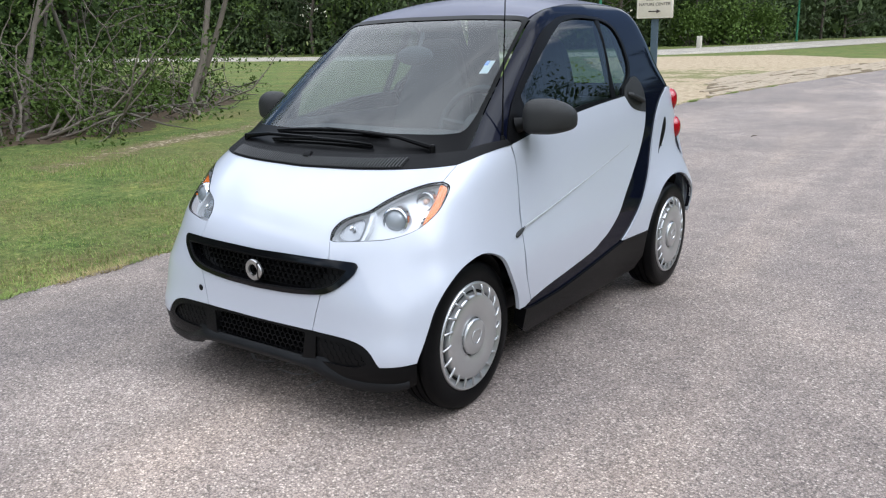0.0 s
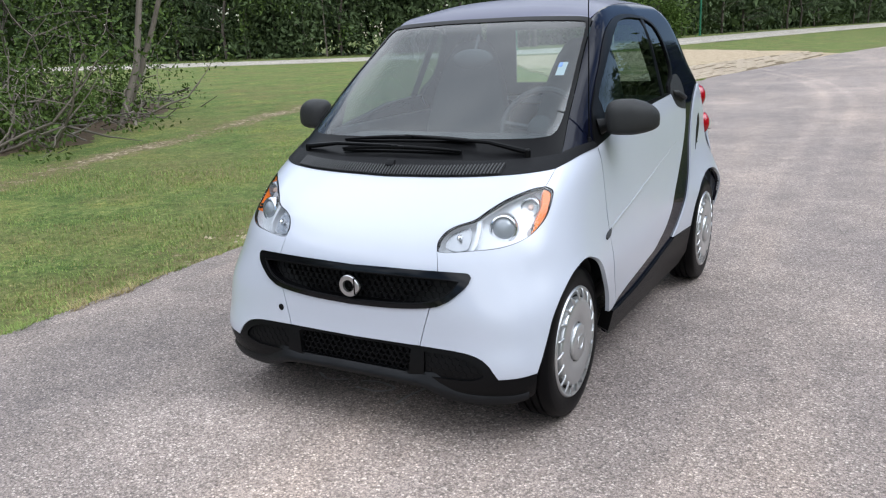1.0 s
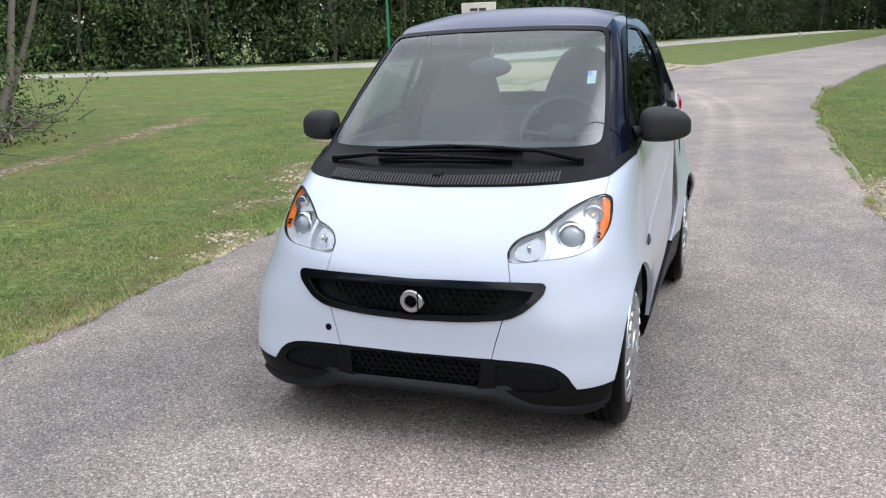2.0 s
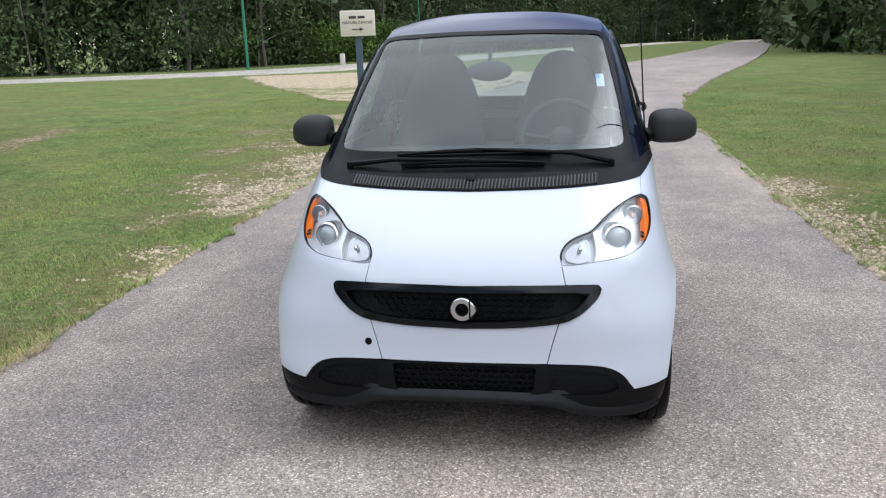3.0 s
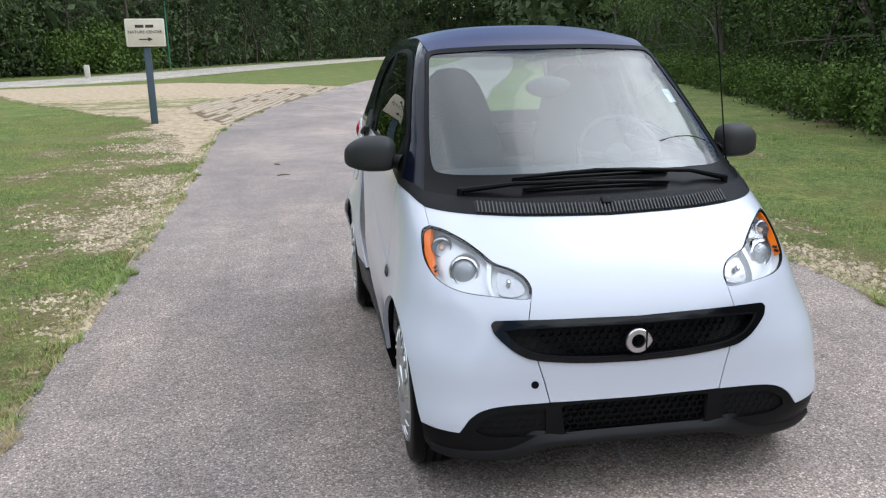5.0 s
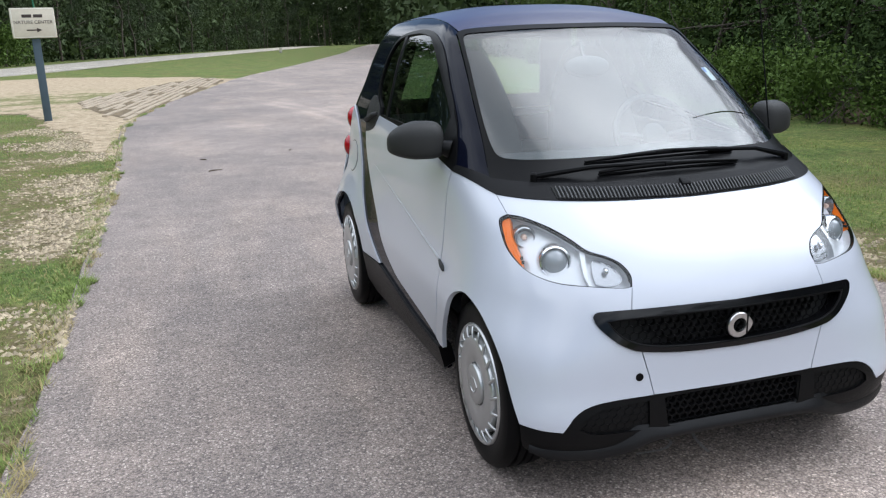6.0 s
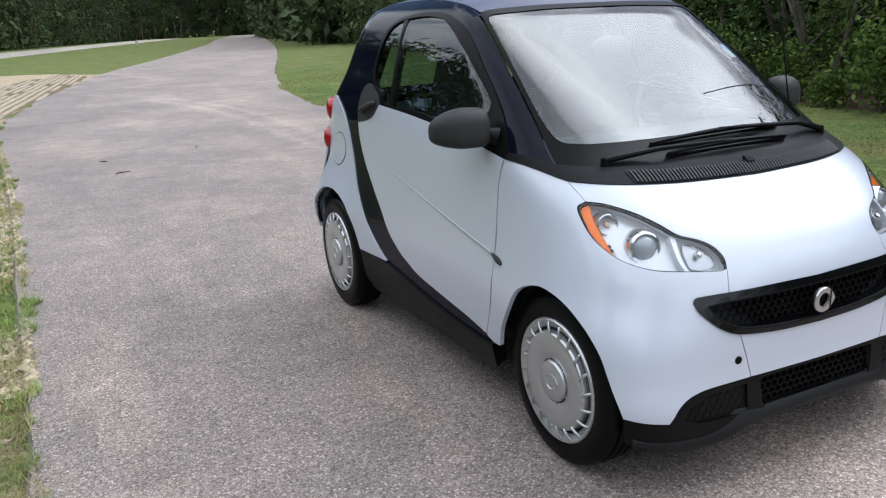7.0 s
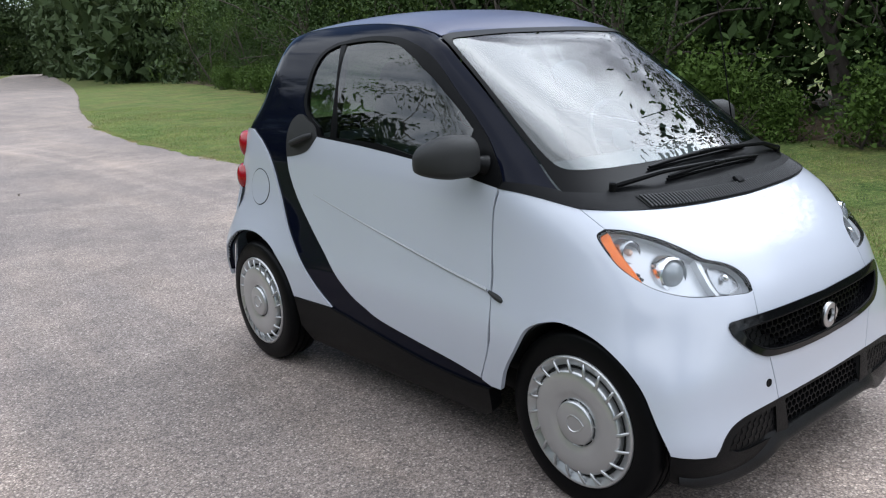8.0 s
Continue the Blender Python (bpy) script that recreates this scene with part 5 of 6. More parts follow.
def lawn(name):
    """Lawn soil and turf: fresh, tired and brown patches, and chippings where the turf has worn away."""
    m, n, l, b = nodes_of(name)
    co = n.new("ShaderNodeTexCoord").outputs["Object"]
    turf = ramp_node(n, l, noise_node(n, l, co, 22.0, 8.0, 0.78), [(0.30, (0.024, 0.038, 0.012)), (0.48, (0.098, 0.138, 0.042)), (0.58, (0.160, 0.190, 0.064)), (0.72, (0.32, 0.305, 0.140))])
    patch = ramp_node(n, l, noise_node(n, l, co, 0.9, 7.0, 0.70), [(0.34, (0.58, 0.76, 0.62)), (0.50, (1.0, 1.0, 1.0)), (0.66, (1.45, 1.22, 1.12))])
    turf = mix_node(n, l, 1.0, turf, patch, "MULTIPLY")
    clump = ramp_node(n, l, noise_node(n, l, co, 5.0, 6.0, 0.72), [(0.34, (0.66, 0.70, 0.66)), (0.50, (1.0, 1.0, 1.0)), (0.66, (1.30, 1.24, 1.20))])
    turf = mix_node(n, l, 1.0, turf, clump, "MULTIPLY")
    tired = ramp_node(n, l, noise_node(n, l, co, 0.42, 8.0, 0.72), [(0.47, (0, 0, 0)), (0.64, (0.75, 0.75, 0.75))])
    turf = mix_node(n, l, tired, turf, ramp_node(n, l, noise_node(n, l, co, 18.0, 6.0, 0.75), [(0.32, (0.045, 0.040, 0.016)), (0.52, (0.150, 0.128, 0.056)), (0.70, (0.30, 0.25, 0.13))]))
    chips = n.new("ShaderNodeTexVoronoi")
    chips.inputs["Scale"].default_value = 24.0
    l.new(co, chips.inputs["Vector"])
    tone = n.new("ShaderNodeSeparateColor")
    l.new(chips.outputs["Color"], tone.inputs[0])
    stone = ramp_node(n, l, tone.outputs[0], [(0.15, (0.085, 0.064, 0.034)), (0.45, (0.185, 0.145, 0.085)), (0.68, (0.36, 0.29, 0.20)), (0.92, (0.60, 0.51, 0.38))])
    between = ramp_node(n, l, chips.outputs["Distance"], [(0.30, (1.06, 1.05, 1.03)), (0.75, (0.46, 0.43, 0.38))])
    sand = mix_node(n, l, 1.0, stone, between, "MULTIPLY")
    fines = ramp_node(n, l, noise_node(n, l, co, 9.0, 8.0, 0.75), [(0.38, (0.12, 0.095, 0.052)), (0.62, (0.40, 0.325, 0.225))])
    sand = mix_node(n, l, 0.40, sand, fines)
    at, add = n.new("ShaderNodeAttribute"), n.new("ShaderNodeMath")
    at.attribute_name = "worn"
    l.new(at.outputs["Fac"], add.inputs[0])
    shake = n.new("ShaderNodeMapRange")
    shake.inputs["To Min"].default_value, shake.inputs["To Max"].default_value = -1.7, 1.7
    l.new(noise_node(n, l, co, 6.0, 9.0, 0.80), shake.inputs["Value"])
    l.new(shake.outputs[0], add.inputs[1])
    soil = ramp_node(n, l, add.outputs[0], [(0.06, (0, 0, 0)), (0.48, (0.85, 0.85, 0.85))])
    base = mix_node(n, l, soil, turf, ramp_node(n, l, noise_node(n, l, co, 30.0, 6.0, 0.7), [(0.35, (0.070, 0.062, 0.026)), (0.65, (0.220, 0.182, 0.090))]))
    where = ramp_node(n, l, add.outputs[0], [(0.46, (0, 0, 0)), (0.74, (1, 1, 1))])
    l.new(mix_node(n, l, where, base, sand), b.inputs["Base Color"])
    b.inputs["Roughness"].default_value = 0.95
    b.inputs["Specular IOR Level"].default_value = 0.1
    bu = n.new("ShaderNodeBump")
    bu.inputs["Strength"].default_value, bu.inputs["Distance"].default_value = 0.9, 0.025
    l.new(noise_node(n, l, co, 36.0, 6.0, 0.75), bu.inputs["Height"])
    l.new(bu.outputs[0], b.inputs["Normal"])
    return m


def gravel(name):
    """Pale sand and grit with grass coming through, and the rows of a paver grid."""
    m, n, l, b = nodes_of(name)
    co = n.new("ShaderNodeTexCoord").outputs["Object"]
    sand = ramp_node(n, l, noise_node(n, l, co, 5.0, 9.0, 0.8), [(0.34, (0.155, 0.115, 0.070)), (0.46, (0.32, 0.25, 0.168)), (0.64, (0.51, 0.415, 0.30))])
    grass = ramp_node(n, l, noise_node(n, l, co, 20.0, 5.0, 0.7), [(0.3, (0.055, 0.072, 0.02)), (0.7, (0.19, 0.20, 0.075))])
    # bare by the path, thin grass in the middle of the lay-by
    sep, far, sum_ = n.new("ShaderNodeSeparateXYZ"), n.new("ShaderNodeMapRange"), n.new("ShaderNodeMath")
    far.inputs["From Min"].default_value, far.inputs["From Max"].default_value = 13.0, 22.0
    far.inputs["To Min"].default_value, far.inputs["To Max"].default_value = -0.16, 0.05
    l.new(co, sep.inputs[0])
    l.new(sep.outputs[1], far.inputs["Value"])
    back, sum2 = n.new("ShaderNodeMapRange"), n.new("ShaderNodeMath")
    back.inputs["From Min"].default_value, back.inputs["From Max"].default_value = 25.0, 31.0
    back.inputs["To Min"].default_value, back.inputs["To Max"].default_value = 0.0, -0.22
    l.new(sep.outputs[1], back.inputs["Value"])
    l.new(far.outputs[0], sum2.inputs[0])
    l.new(back.outputs[0], sum2.inputs[1])
    l.new(noise_node(n, l, co, 0.8, 9.0, 0.78), sum_.inputs[0])
    l.new(sum2.outputs[0], sum_.inputs[1])
    where = ramp_node(n, l, sum_.outputs[0], [(0.49, (0, 0, 0)), (0.58, (0.80, 0.80, 0.80))])
    col = mix_node(n, l, where, sand, grass)
    l.new(col, b.inputs["Base Color"])
    b.inputs["Roughness"].default_value = 0.95
    b.inputs["Specular IOR Level"].default_value = 0.1
    bu = n.new("ShaderNodeBump")
    bu.inputs["Strength"].default_value, bu.inputs["Distance"].default_value = 0.8, 0.03
    l.new(noise_node(n, l, co, 14.0, 5.0, 0.7), bu.inputs["Height"])
    l.new(bu.outputs[0], b.inputs["Normal"])
    return m


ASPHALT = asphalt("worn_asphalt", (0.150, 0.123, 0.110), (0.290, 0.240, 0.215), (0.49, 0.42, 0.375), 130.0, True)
ROADTOP = asphalt("pale_road", (0.32, 0.285, 0.24), (0.46, 0.415, 0.35), (0.53, 0.485, 0.42), 40.0)
LAWN = lawn("lawn_turf")
GRAVEL = gravel("sandy_gravel")


def strip(name, left, right, z, thick, material, label, jitter=0.0, step=0.12):
    """A paved strip between two edge lines, with uneven crumbled edges and a real thickness."""
    def dense(line):
        p = np.array(spl(line, 10))
        d = np.r_[0, np.cumsum(np.hypot(*np.diff(p, axis=0).T))]
        return p, d
    (pl, dl), (pr, dr) = dense(left), dense(right)
    n = max(int(max(dl[-1], dr[-1]) / step), 2)
    n = min(n, 900)
    verts, faces = [], []
    cols = 8
    for i in range(n + 1):
        f = (i / n) ** 1.6
        a = np.array([np.interp(f * dl[-1], dl, pl[:, k]) for k in (0, 1)])
        b = np.array([np.interp(f * dr[-1], dr, pr[:, k]) for k in (0, 1)])
        way = (b - a) / np.linalg.norm(b - a)
        ja = jitter * (noise.noise((a[0] * 0.7, a[1] * 0.7, 3.0)) + 0.35 * noise.noise((a[0] * 3.1, a[1] * 3.1, 9.0)) + 0.3 * noise.noise((a[0] * 13, a[1] * 13, 9.0)))
        jb = jitter * (noise.noise((b[0] * 0.7, b[1] * 0.7, 5.0)) + 0.35 * noise.noise((b[0] * 3.1, b[1] * 3.1, 7.0)) + 0.3 * noise.noise((b[0] * 13, b[1] * 13, 7.0)))
        a, b = a + way * ja, b - way * jb
        row = [(*(a - way * 0.03), z - thick)] + [(*(a + (b - a) * k / cols), z) for k in range(cols + 1)] + [(*(b + way * 0.03), z - thick)]
        verts += row
    w = cols + 3
    for i in range(n):
        for k in range(w - 1):
            q = i * w + k
            faces.append((q, q + 1, q + w + 1, q + w))
    ob = link(name, verts, faces, material, smooth=False)
    return tagged(ob, label, name.replace("_", " "), kind="structure")


EDGE_L = [(-2.25, -30), (-2.25, -8), (-2.25, -1), (-2.3, 1), (-2.38, 3.5), (-2.48, 6), (-2.7, 9.5), (-2.92, 13), (-2.8, 15.5), (-2.3, 19.5), (-1.5, 24), (0.4, 34), (5.2, 52), (15, 92), (22.3, 126), (40, 200)]
EDGE_R = [(2.2, -30), (2.2, -8), (2.2, -1), (2.2, 1.5), (2.2, 4), (2.25, 7), (2.35, 10), (2.55, 13.4), (3.1, 17.5), (3.7, 20), (5.4, 27), (8.3, 37.5), (9.9, 43.5), (15.6, 66), (25.5, 108), (47, 198)]
EDGE_AT = {k: ([p[1] for p in e], [p[0] for p in e]) for k, e in ((-1, EDGE_L), (1, EDGE_R))}


def worn(x, y):
    """How far the turf beside the path has worn to chippings: under 0.3 turf, over 0.6 bare."""
    side = -1 if x < 0 else 1
    d = (x - float(np.interp(y, *EDGE_AT[side]))) * side
    if side < 0:
        reach = float(np.interp(y, (-3, 1.5, 2.8, 4.2, 8, 10, 14, 17, 20), (0.14, 0.42, 0.75, 1.15, 1.35, 1.7, 2.2, 1.6, 0.3)))
        bare = float(np.interp(y, (0.5, 1.5, 3.5, 9, 13), (0.48, 0.54, 0.78, 0.80, 0.90)))
    else:
        reach = float(np.interp(y, (-3, 0.8, 1.8, 4.5, 6, 8, 14), (0.12, 0.25, 0.60, 0.60, 0.30, 0.12, 0.10)))
        bare = float(np.interp(y, (0.8, 1.8, 5.2, 6.5), (0.45, 0.82, 0.75, 0.40)))
    v = bare * (1 - 0.62 * max(d, 0.0) / reach) + 0.42 * noise.noise((x * 0.85, y * 0.85, 21.0)) + 0.26 * noise.noise((x * 2.6, y * 2.6, 5.0))
    # green tongues that reach the edge
    for cx, cy, r in ((-2.85, 8.5, 0.55), (-2.6, 3.2, 0.5)):
        v -= 0.9 * math.exp(-((x - cx) ** 2 + (y - cy) ** 2) / r ** 2)
    v = min(v, 0.44 - 0.10 * (d - reach * 1.3)) if d > reach * 1.3 else v
    # a trodden line below the thicket, and lone bare spots in the lawns
    v = max(v, 0.80 - 1.6 * abs(0.957 * x + 0.29 * y + 5.85) + 0.55 * noise.noise((x * 0.8, y * 0.8, 3.0)) if 2.5 < y < 12 and x < -5 else v)
    for cx, cy, r in ((4.75, 7.7, 0.35), (-5.3, 11.0, 0.5), (-4.7, 8.2, 0.4), (7.3, 15.5, 0.5)):
        v = max(v, 0.85 * math.exp(-((x - cx) ** 2 + (y - cy) ** 2 * 0.4) / r ** 2) - 0.1)
    return v


# ground: one sheet, finer near the path
def sheet():
    a = np.r_[np.arange(-900, -60, 60), np.arange(-60, -16, 4), np.arange(-16, -10, 0.5), np.arange(-10, -6, 0.25), np.arange(-6, 6, 0.12), np.arange(6, 14, 0.4), np.arange(14, 60, 4), np.arange(60, 901, 60)]
    b = np.r_[np.arange(-900, -60, 60), np.arange(-60, -6, 4), np.arange(-6, 0, 0.3), np.arange(0, 18, 0.13), np.arange(18, 30, 0.5), np.arange(30, 80, 4), np.arange(80, 1401, 60)]
    verts, bare = [], []
    for y in b:
        for x in a:
            d = max(abs(x) - 2.6, 0.0)
            near = abs(x) < 14 and -6 < y < 24
            h = 0.035 * noise.noise((x * 0.5, y * 0.5, 0)) * min(d / 2.0, 1.0) + 0.012 * noise.noise((x * 2.3, y * 2.3, 4)) + (0.010 * noise.noise((x * 6.1, y * 6.1, 4)) if near else 0.0)
            verts.append((x, y, -0.035 + h * (abs(x) < 60) - (0.06 if y > 60 else 0.06 * max(y - 8, 0) / 52)))
            bare.append(worn(x, y) if near else 0.0)
    w = len(a)
    faces = [(j * w + i, j * w + i + 1, (j + 1) * w + i + 1, (j + 1) * w + i) for j in range(len(b) - 1) for i in range(w - 1)]
    ob = link("ground", verts, faces, LAWN)
    ob.data.attributes.new("worn", "FLOAT", "POINT").data.foreach_set("value", bare)
    return tagged(ob, "mown green lawn with sandy worn patches beside the path", "lawn", kind="structure")


sheet()
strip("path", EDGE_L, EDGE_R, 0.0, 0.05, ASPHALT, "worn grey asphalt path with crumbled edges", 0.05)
strip("road", [(-160, 34), (-60, 35), (-36, 37.0), (-26, 39.3), (-18.6, 42.2), (-14.2, 46), (-10.5, 55), (-5.5, 78), (4, 115), (30, 210)],
      [(-160, 44), (-60, 43.5), (-36, 44.5), (-29, 46.5), (-23.5, 50), (-19, 57), (-16.0, 70), (-11, 95), (-2, 130), (22, 216)], -0.03, 0.05, ROADTOP, "pale sun-bleached road beyond the lawn", 0.05, 1.0)
strip("gravel_lot", [(-2.75, 9.4), (-3.35, 11.0), (-4.1, 14.0), (-5.3, 17.6), (-7.4, 21.0), (-12, 29), (-17, 39)], [(-2.66, 9.5), (-2.80, 11.5), (-2.84, 14), (-2.35, 19), (-1.45, 24.3), (-0.55, 33.5), (-8, 42.5)], -0.022, 0.06, GRAVEL, "sandy gravel lay-by with thin grass and paver rows", 0.5, 0.12)


# leaf litter under the edges of the woods
def litter(name, line, wide, label):
    """A ragged sheet of brown litter along a wood's foot, just above the turf."""
    p = np.array(spl(line, 16))
    sign = 1 if p[0][0] > 0 else -1
    verts, faces = [], []
    for q in p:
        jag = 0.45 * noise.noise((q[0] * 0.9, q[1] * 0.9, 2)) + 0.3 * noise.noise((q[0] * 3.1, q[1] * 3.1, 6))
        for k in range(7):
            x = q[0] + sign * (-0.15 + jag * (k == 0) + (jag * 0.5 if k == 1 else 0) + wide * k / 6)
            verts.append((x, q[1], 0.012 + (0.03 + 0.05 * noise.noise((x * 1.3, q[1] * 1.3, 8))) * (k > 0) - (0.06 if k == 0 else 0) - 0.06 * max(q[1] - 8, 0) / 52))
    for i in range(len(p) - 1):
        for k in range(6):
            a = i * 7 + k
            faces.append((a, a + 1, a + 8, a + 7))
    return tagged(link(name, verts, faces, LITTER), label, "leaf litter", kind="structure")


LITTER = mat("leaf_litter", (0.085, 0.062, 0.042), 0.95, var=0.25, scale=3, fine=0.4, bump=0.8, bump_scale=26, spec=0.1)
litter("litter_left", [(-8.7, -14), (-9.0, -4), (-9.0, 2), (-9.35, 4.6), (-10.6, 7.4), (-13.3, 11.2), (-16, 12.5)], 9.0, "brown leaf litter under the thicket")
litter("litter_right", [(8.3, -14), (8.0, -4), (7.9, 2), (8.1, 8), (9.1, 13), (11.5, 20), (15.1, 34.5), (20, 55)], 9.0, "dark leaf litter under the wood's edge")

# concrete paver rows in a bed of dark soil in the lay-by
PAVER = mat("sandy_concrete_paver", (0.33, 0.268, 0.195), 0.95, var=0.14, scale=4, fine=0.14, bump=0.4, bump_scale=50)
BED = mat("dark_damp_soil", (0.150, 0.115, 0.076), 0.95, var=0.25, scale=2.5, fine=0.35, bump=0.8, bump_scale=24, spec=0.1)
lot = bpy.data.objects["gravel_lot"]
field = spl([(-3.0, 15.2), (-2.68, 16.9), (-2.15, 20.2), (-1.52, 24.4), (-0.85, 29.5), (-0.60, 32.6), (-1.6, 33.4), (-2.9, 30.0), (-3.9, 25.8), (-4.7, 22.0), (-4.3, 19.4), (-3.6, 16.8)], 5, True)
verts, faces = triangles([[q * (1 + 0.05 * noise.noise((*q, 4.0))) for q in field]], 0.4)
bed = link("paver_bed", [(*q, -0.015) for q in verts], faces, BED, None, smooth=False)
tagged(bed, "dark damp soil between the paver rows", "soil", kind="structure")
first = None
for i in range(30):
    for j in range(16):
        y = 15.2 + 1.15 * j + 0.37 * (i % 3)
        x = -5.8 + 0.205 * i + 0.11 * (y - 14)
        if not inside([(x - 0.1, y)], [field])[0] or not inside([(x + 0.1, y)], [field])[0] or random.random() < 0.05:
            continue
        if first is None:
            bm = bmesh.new()
            box(bm, (0.120, 1.12, 0.07), None, 0.015, 1)
            first = o = part("paver", bm, PAVER, lot)
        else:
            o = new("paver", first.data)
            o.parent = lot
        o.matrix_basis = pose(x, y, -0.022 + random.uniform(-0.010, 0.006), random.uniform(-0.6, 0.6), random.uniform(-2, 2), -6.3 + random.uniform(-1, 1))


# ---- grass blades ----
LOT = [(-2.70, 9.4), (-3.35, 11.0), (-4.1, 14.0), (-5.3, 17.6), (-7.4, 21.0), (-12, 29), (-1, 33), (-2.35, 19), (-2.84, 14)]


def blades(name, count, region, seed, size, label, material):
    rng = np.random.default_rng(seed)
    x0, x1, y0, y1 = region
    # thicker near the camera's side of the region
    px = x0 + (x1 - x0) * rng.random(count) ** 1.35
    py = y0 + (y1 - y0) * rng.random(count) ** 2.3
    el = np.interp(py, [p[1] for p in EDGE_L], [p[0] for p in EDGE_L])
    er = np.interp(py, [p[1] for p in EDGE_R], [p[0] for p in EDGE_R])
    keep = ((px < el + 0.05) if x1 < 0 else (px > er - 0.05))
    keep &= np.array([rng.random() > 0.04 + 1.5 * (worn(a, b) - 0.08) for a, b in zip(px, py)])
    keep &= ~inside(np.stack([px, py], 1), [LOT])
    px, py = px[keep], py[keep]
    n = len(px)
    h = size * (0.45 + 0.75 * rng.random(n)) * (1 + 0.5 * np.array([noise.noise((a * 0.8, b * 0.8, 50)) for a, b in zip(px, py)]))
    ang, lean, wid = rng.random(n) * math.tau, 0.25 + 0.9 * rng.random(n), 0.0014 + 0.0018 * rng.random(n)
    dx, dy = np.cos(ang), np.sin(ang)
    base = np.stack([px, py, np.full(n, -0.045)], 1)
    sidev = np.stack([-dy, dx, np.zeros(n)], 1) * wid[:, None]
    midp = base + np.stack([dx * h * lean * 0.30, dy * h * lean * 0.30, h * 0.62], 1)
    tip = base + np.stack([dx * h * lean * 0.95, dy * h * lean * 0.95, h * 0.95], 1)
    v = np.stack([base - sidev, base + sidev, midp + sidev * 0.8, midp - sidev * 0.8, tip], 1).reshape(-1, 3)
    k = np.arange(n)[:, None] * 5
    me = bpy.data.meshes.new(name)
    me.from_pydata(v.tolist(), [], (k + [0, 1, 2, 3]).tolist() + (k + [3, 2, 4]).tolist())
    me.materials.append(material)
    return tagged(new(name, me), label, "grass", kind="stuff")


BLADE = mat("grass_blade", (0.196, 0.262, 0.074), 0.65, var=0.30, scale=1.1, island=0.20, spec=0.1)
STRAW = mat("dry_grass_blade", (0.33, 0.27, 0.13), 0.8, var=0.16, scale=1.0, island=0.15, spec=0.1)
blades("grass", 150000, (-2.15, -8.5, -1.2, 26.0), 5, 0.036, "short green lawn grass beside the path", BLADE)
blades("grass", 22000, (-2.15, -8.5, -1.2, -9.0), 16, 0.036, "short green lawn grass beside the path", BLADE)
blades("dry_grass", 42000, (-2.15, -8.5, -1.2, 22.0), 8, 0.028, "dry straw-coloured grass among the green", STRAW)
blades("grass", 110000, (2.1, 7.2, 0.0, 26.0), 6, 0.034, "short green lawn grass below the woods", BLADE)
blades("grass", 18000, (2.1, 7.2, 0.0, -9.0), 17, 0.034, "short green lawn grass below the woods", BLADE)
blades("dry_grass", 28000, (2.1, 7.2, 0.0, 22.0), 9, 0.028, "dry straw-coloured grass among the green", STRAW)


# grass that spills over the crumbled edges, and grit washed out beside them
def fringe(name, edge, out, count, seed, material):
    rng = np.random.default_rng(seed)
    py = -1.5 + 20 * rng.random(count) ** 1.8
    ex = np.interp(py, [p[1] for p in edge], [p[0] for p in edge])
    clump = np.array([noise.noise((0.0, y * 1.3, seed)) + 0.6 * noise.noise((0.0, y * 6.1, seed)) for y in py])
    reach = 0.03 + 0.13 * np.clip(clump, -0.3, 1)
    px = ex + out * (-reach + 0.20 * rng.random(count) ** 1.2)
    keep = rng.random(count) < np.clip(0.12 + 1.5 * clump, 0.03, 1)
    px, py, n = px[keep], py[keep], int(keep.sum())
    h = 0.024 + 0.048 * rng.random(n)
    ang = rng.random(n) * math.tau
    dx, dy, wid = np.cos(ang), np.sin(ang), 0.0012 + 0.0016 * rng.random(n)
    base = np.stack([px, py, np.where((px - np.interp(py, [p[1] for p in edge], [p[0] for p in edge])) * out < 0, -0.002, -0.04)], 1)
    sidev = np.stack([-dy, dx, np.zeros(n)], 1) * wid[:, None]
    tip = base + np.stack([dx * h * 0.8 - out * 0.01, dy * h * 0.8, h * 0.75], 1)
    v = np.stack([base - sidev, base + sidev, tip], 1).reshape(-1, 3)
    me = bpy.data.meshes.new(name)
    me.from_pydata(v.tolist(), [], (np.arange(n)[:, None] * 3 + [0, 1, 2]).tolist())
    me.materials.append(material)
    return tagged(new(name, me), "tufts of grass spilling over the path's edge", "grass", kind="stuff")


fringe("edge_grass", EDGE_L, -1, 70000, 14, BLADE)
fringe("edge_grass", EDGE_R, 1, 50000, 15, BLADE)
fringe("dry_edge_grass", EDGE_L, -1, 34000, 18, STRAW)
fringe("dry_edge_grass", EDGE_R, 1, 20000, 19, STRAW)
GRIT = mat("pale_grit", (0.36, 0.295, 0.205), 0.9, var=0.1, scale=8, island=0.45)


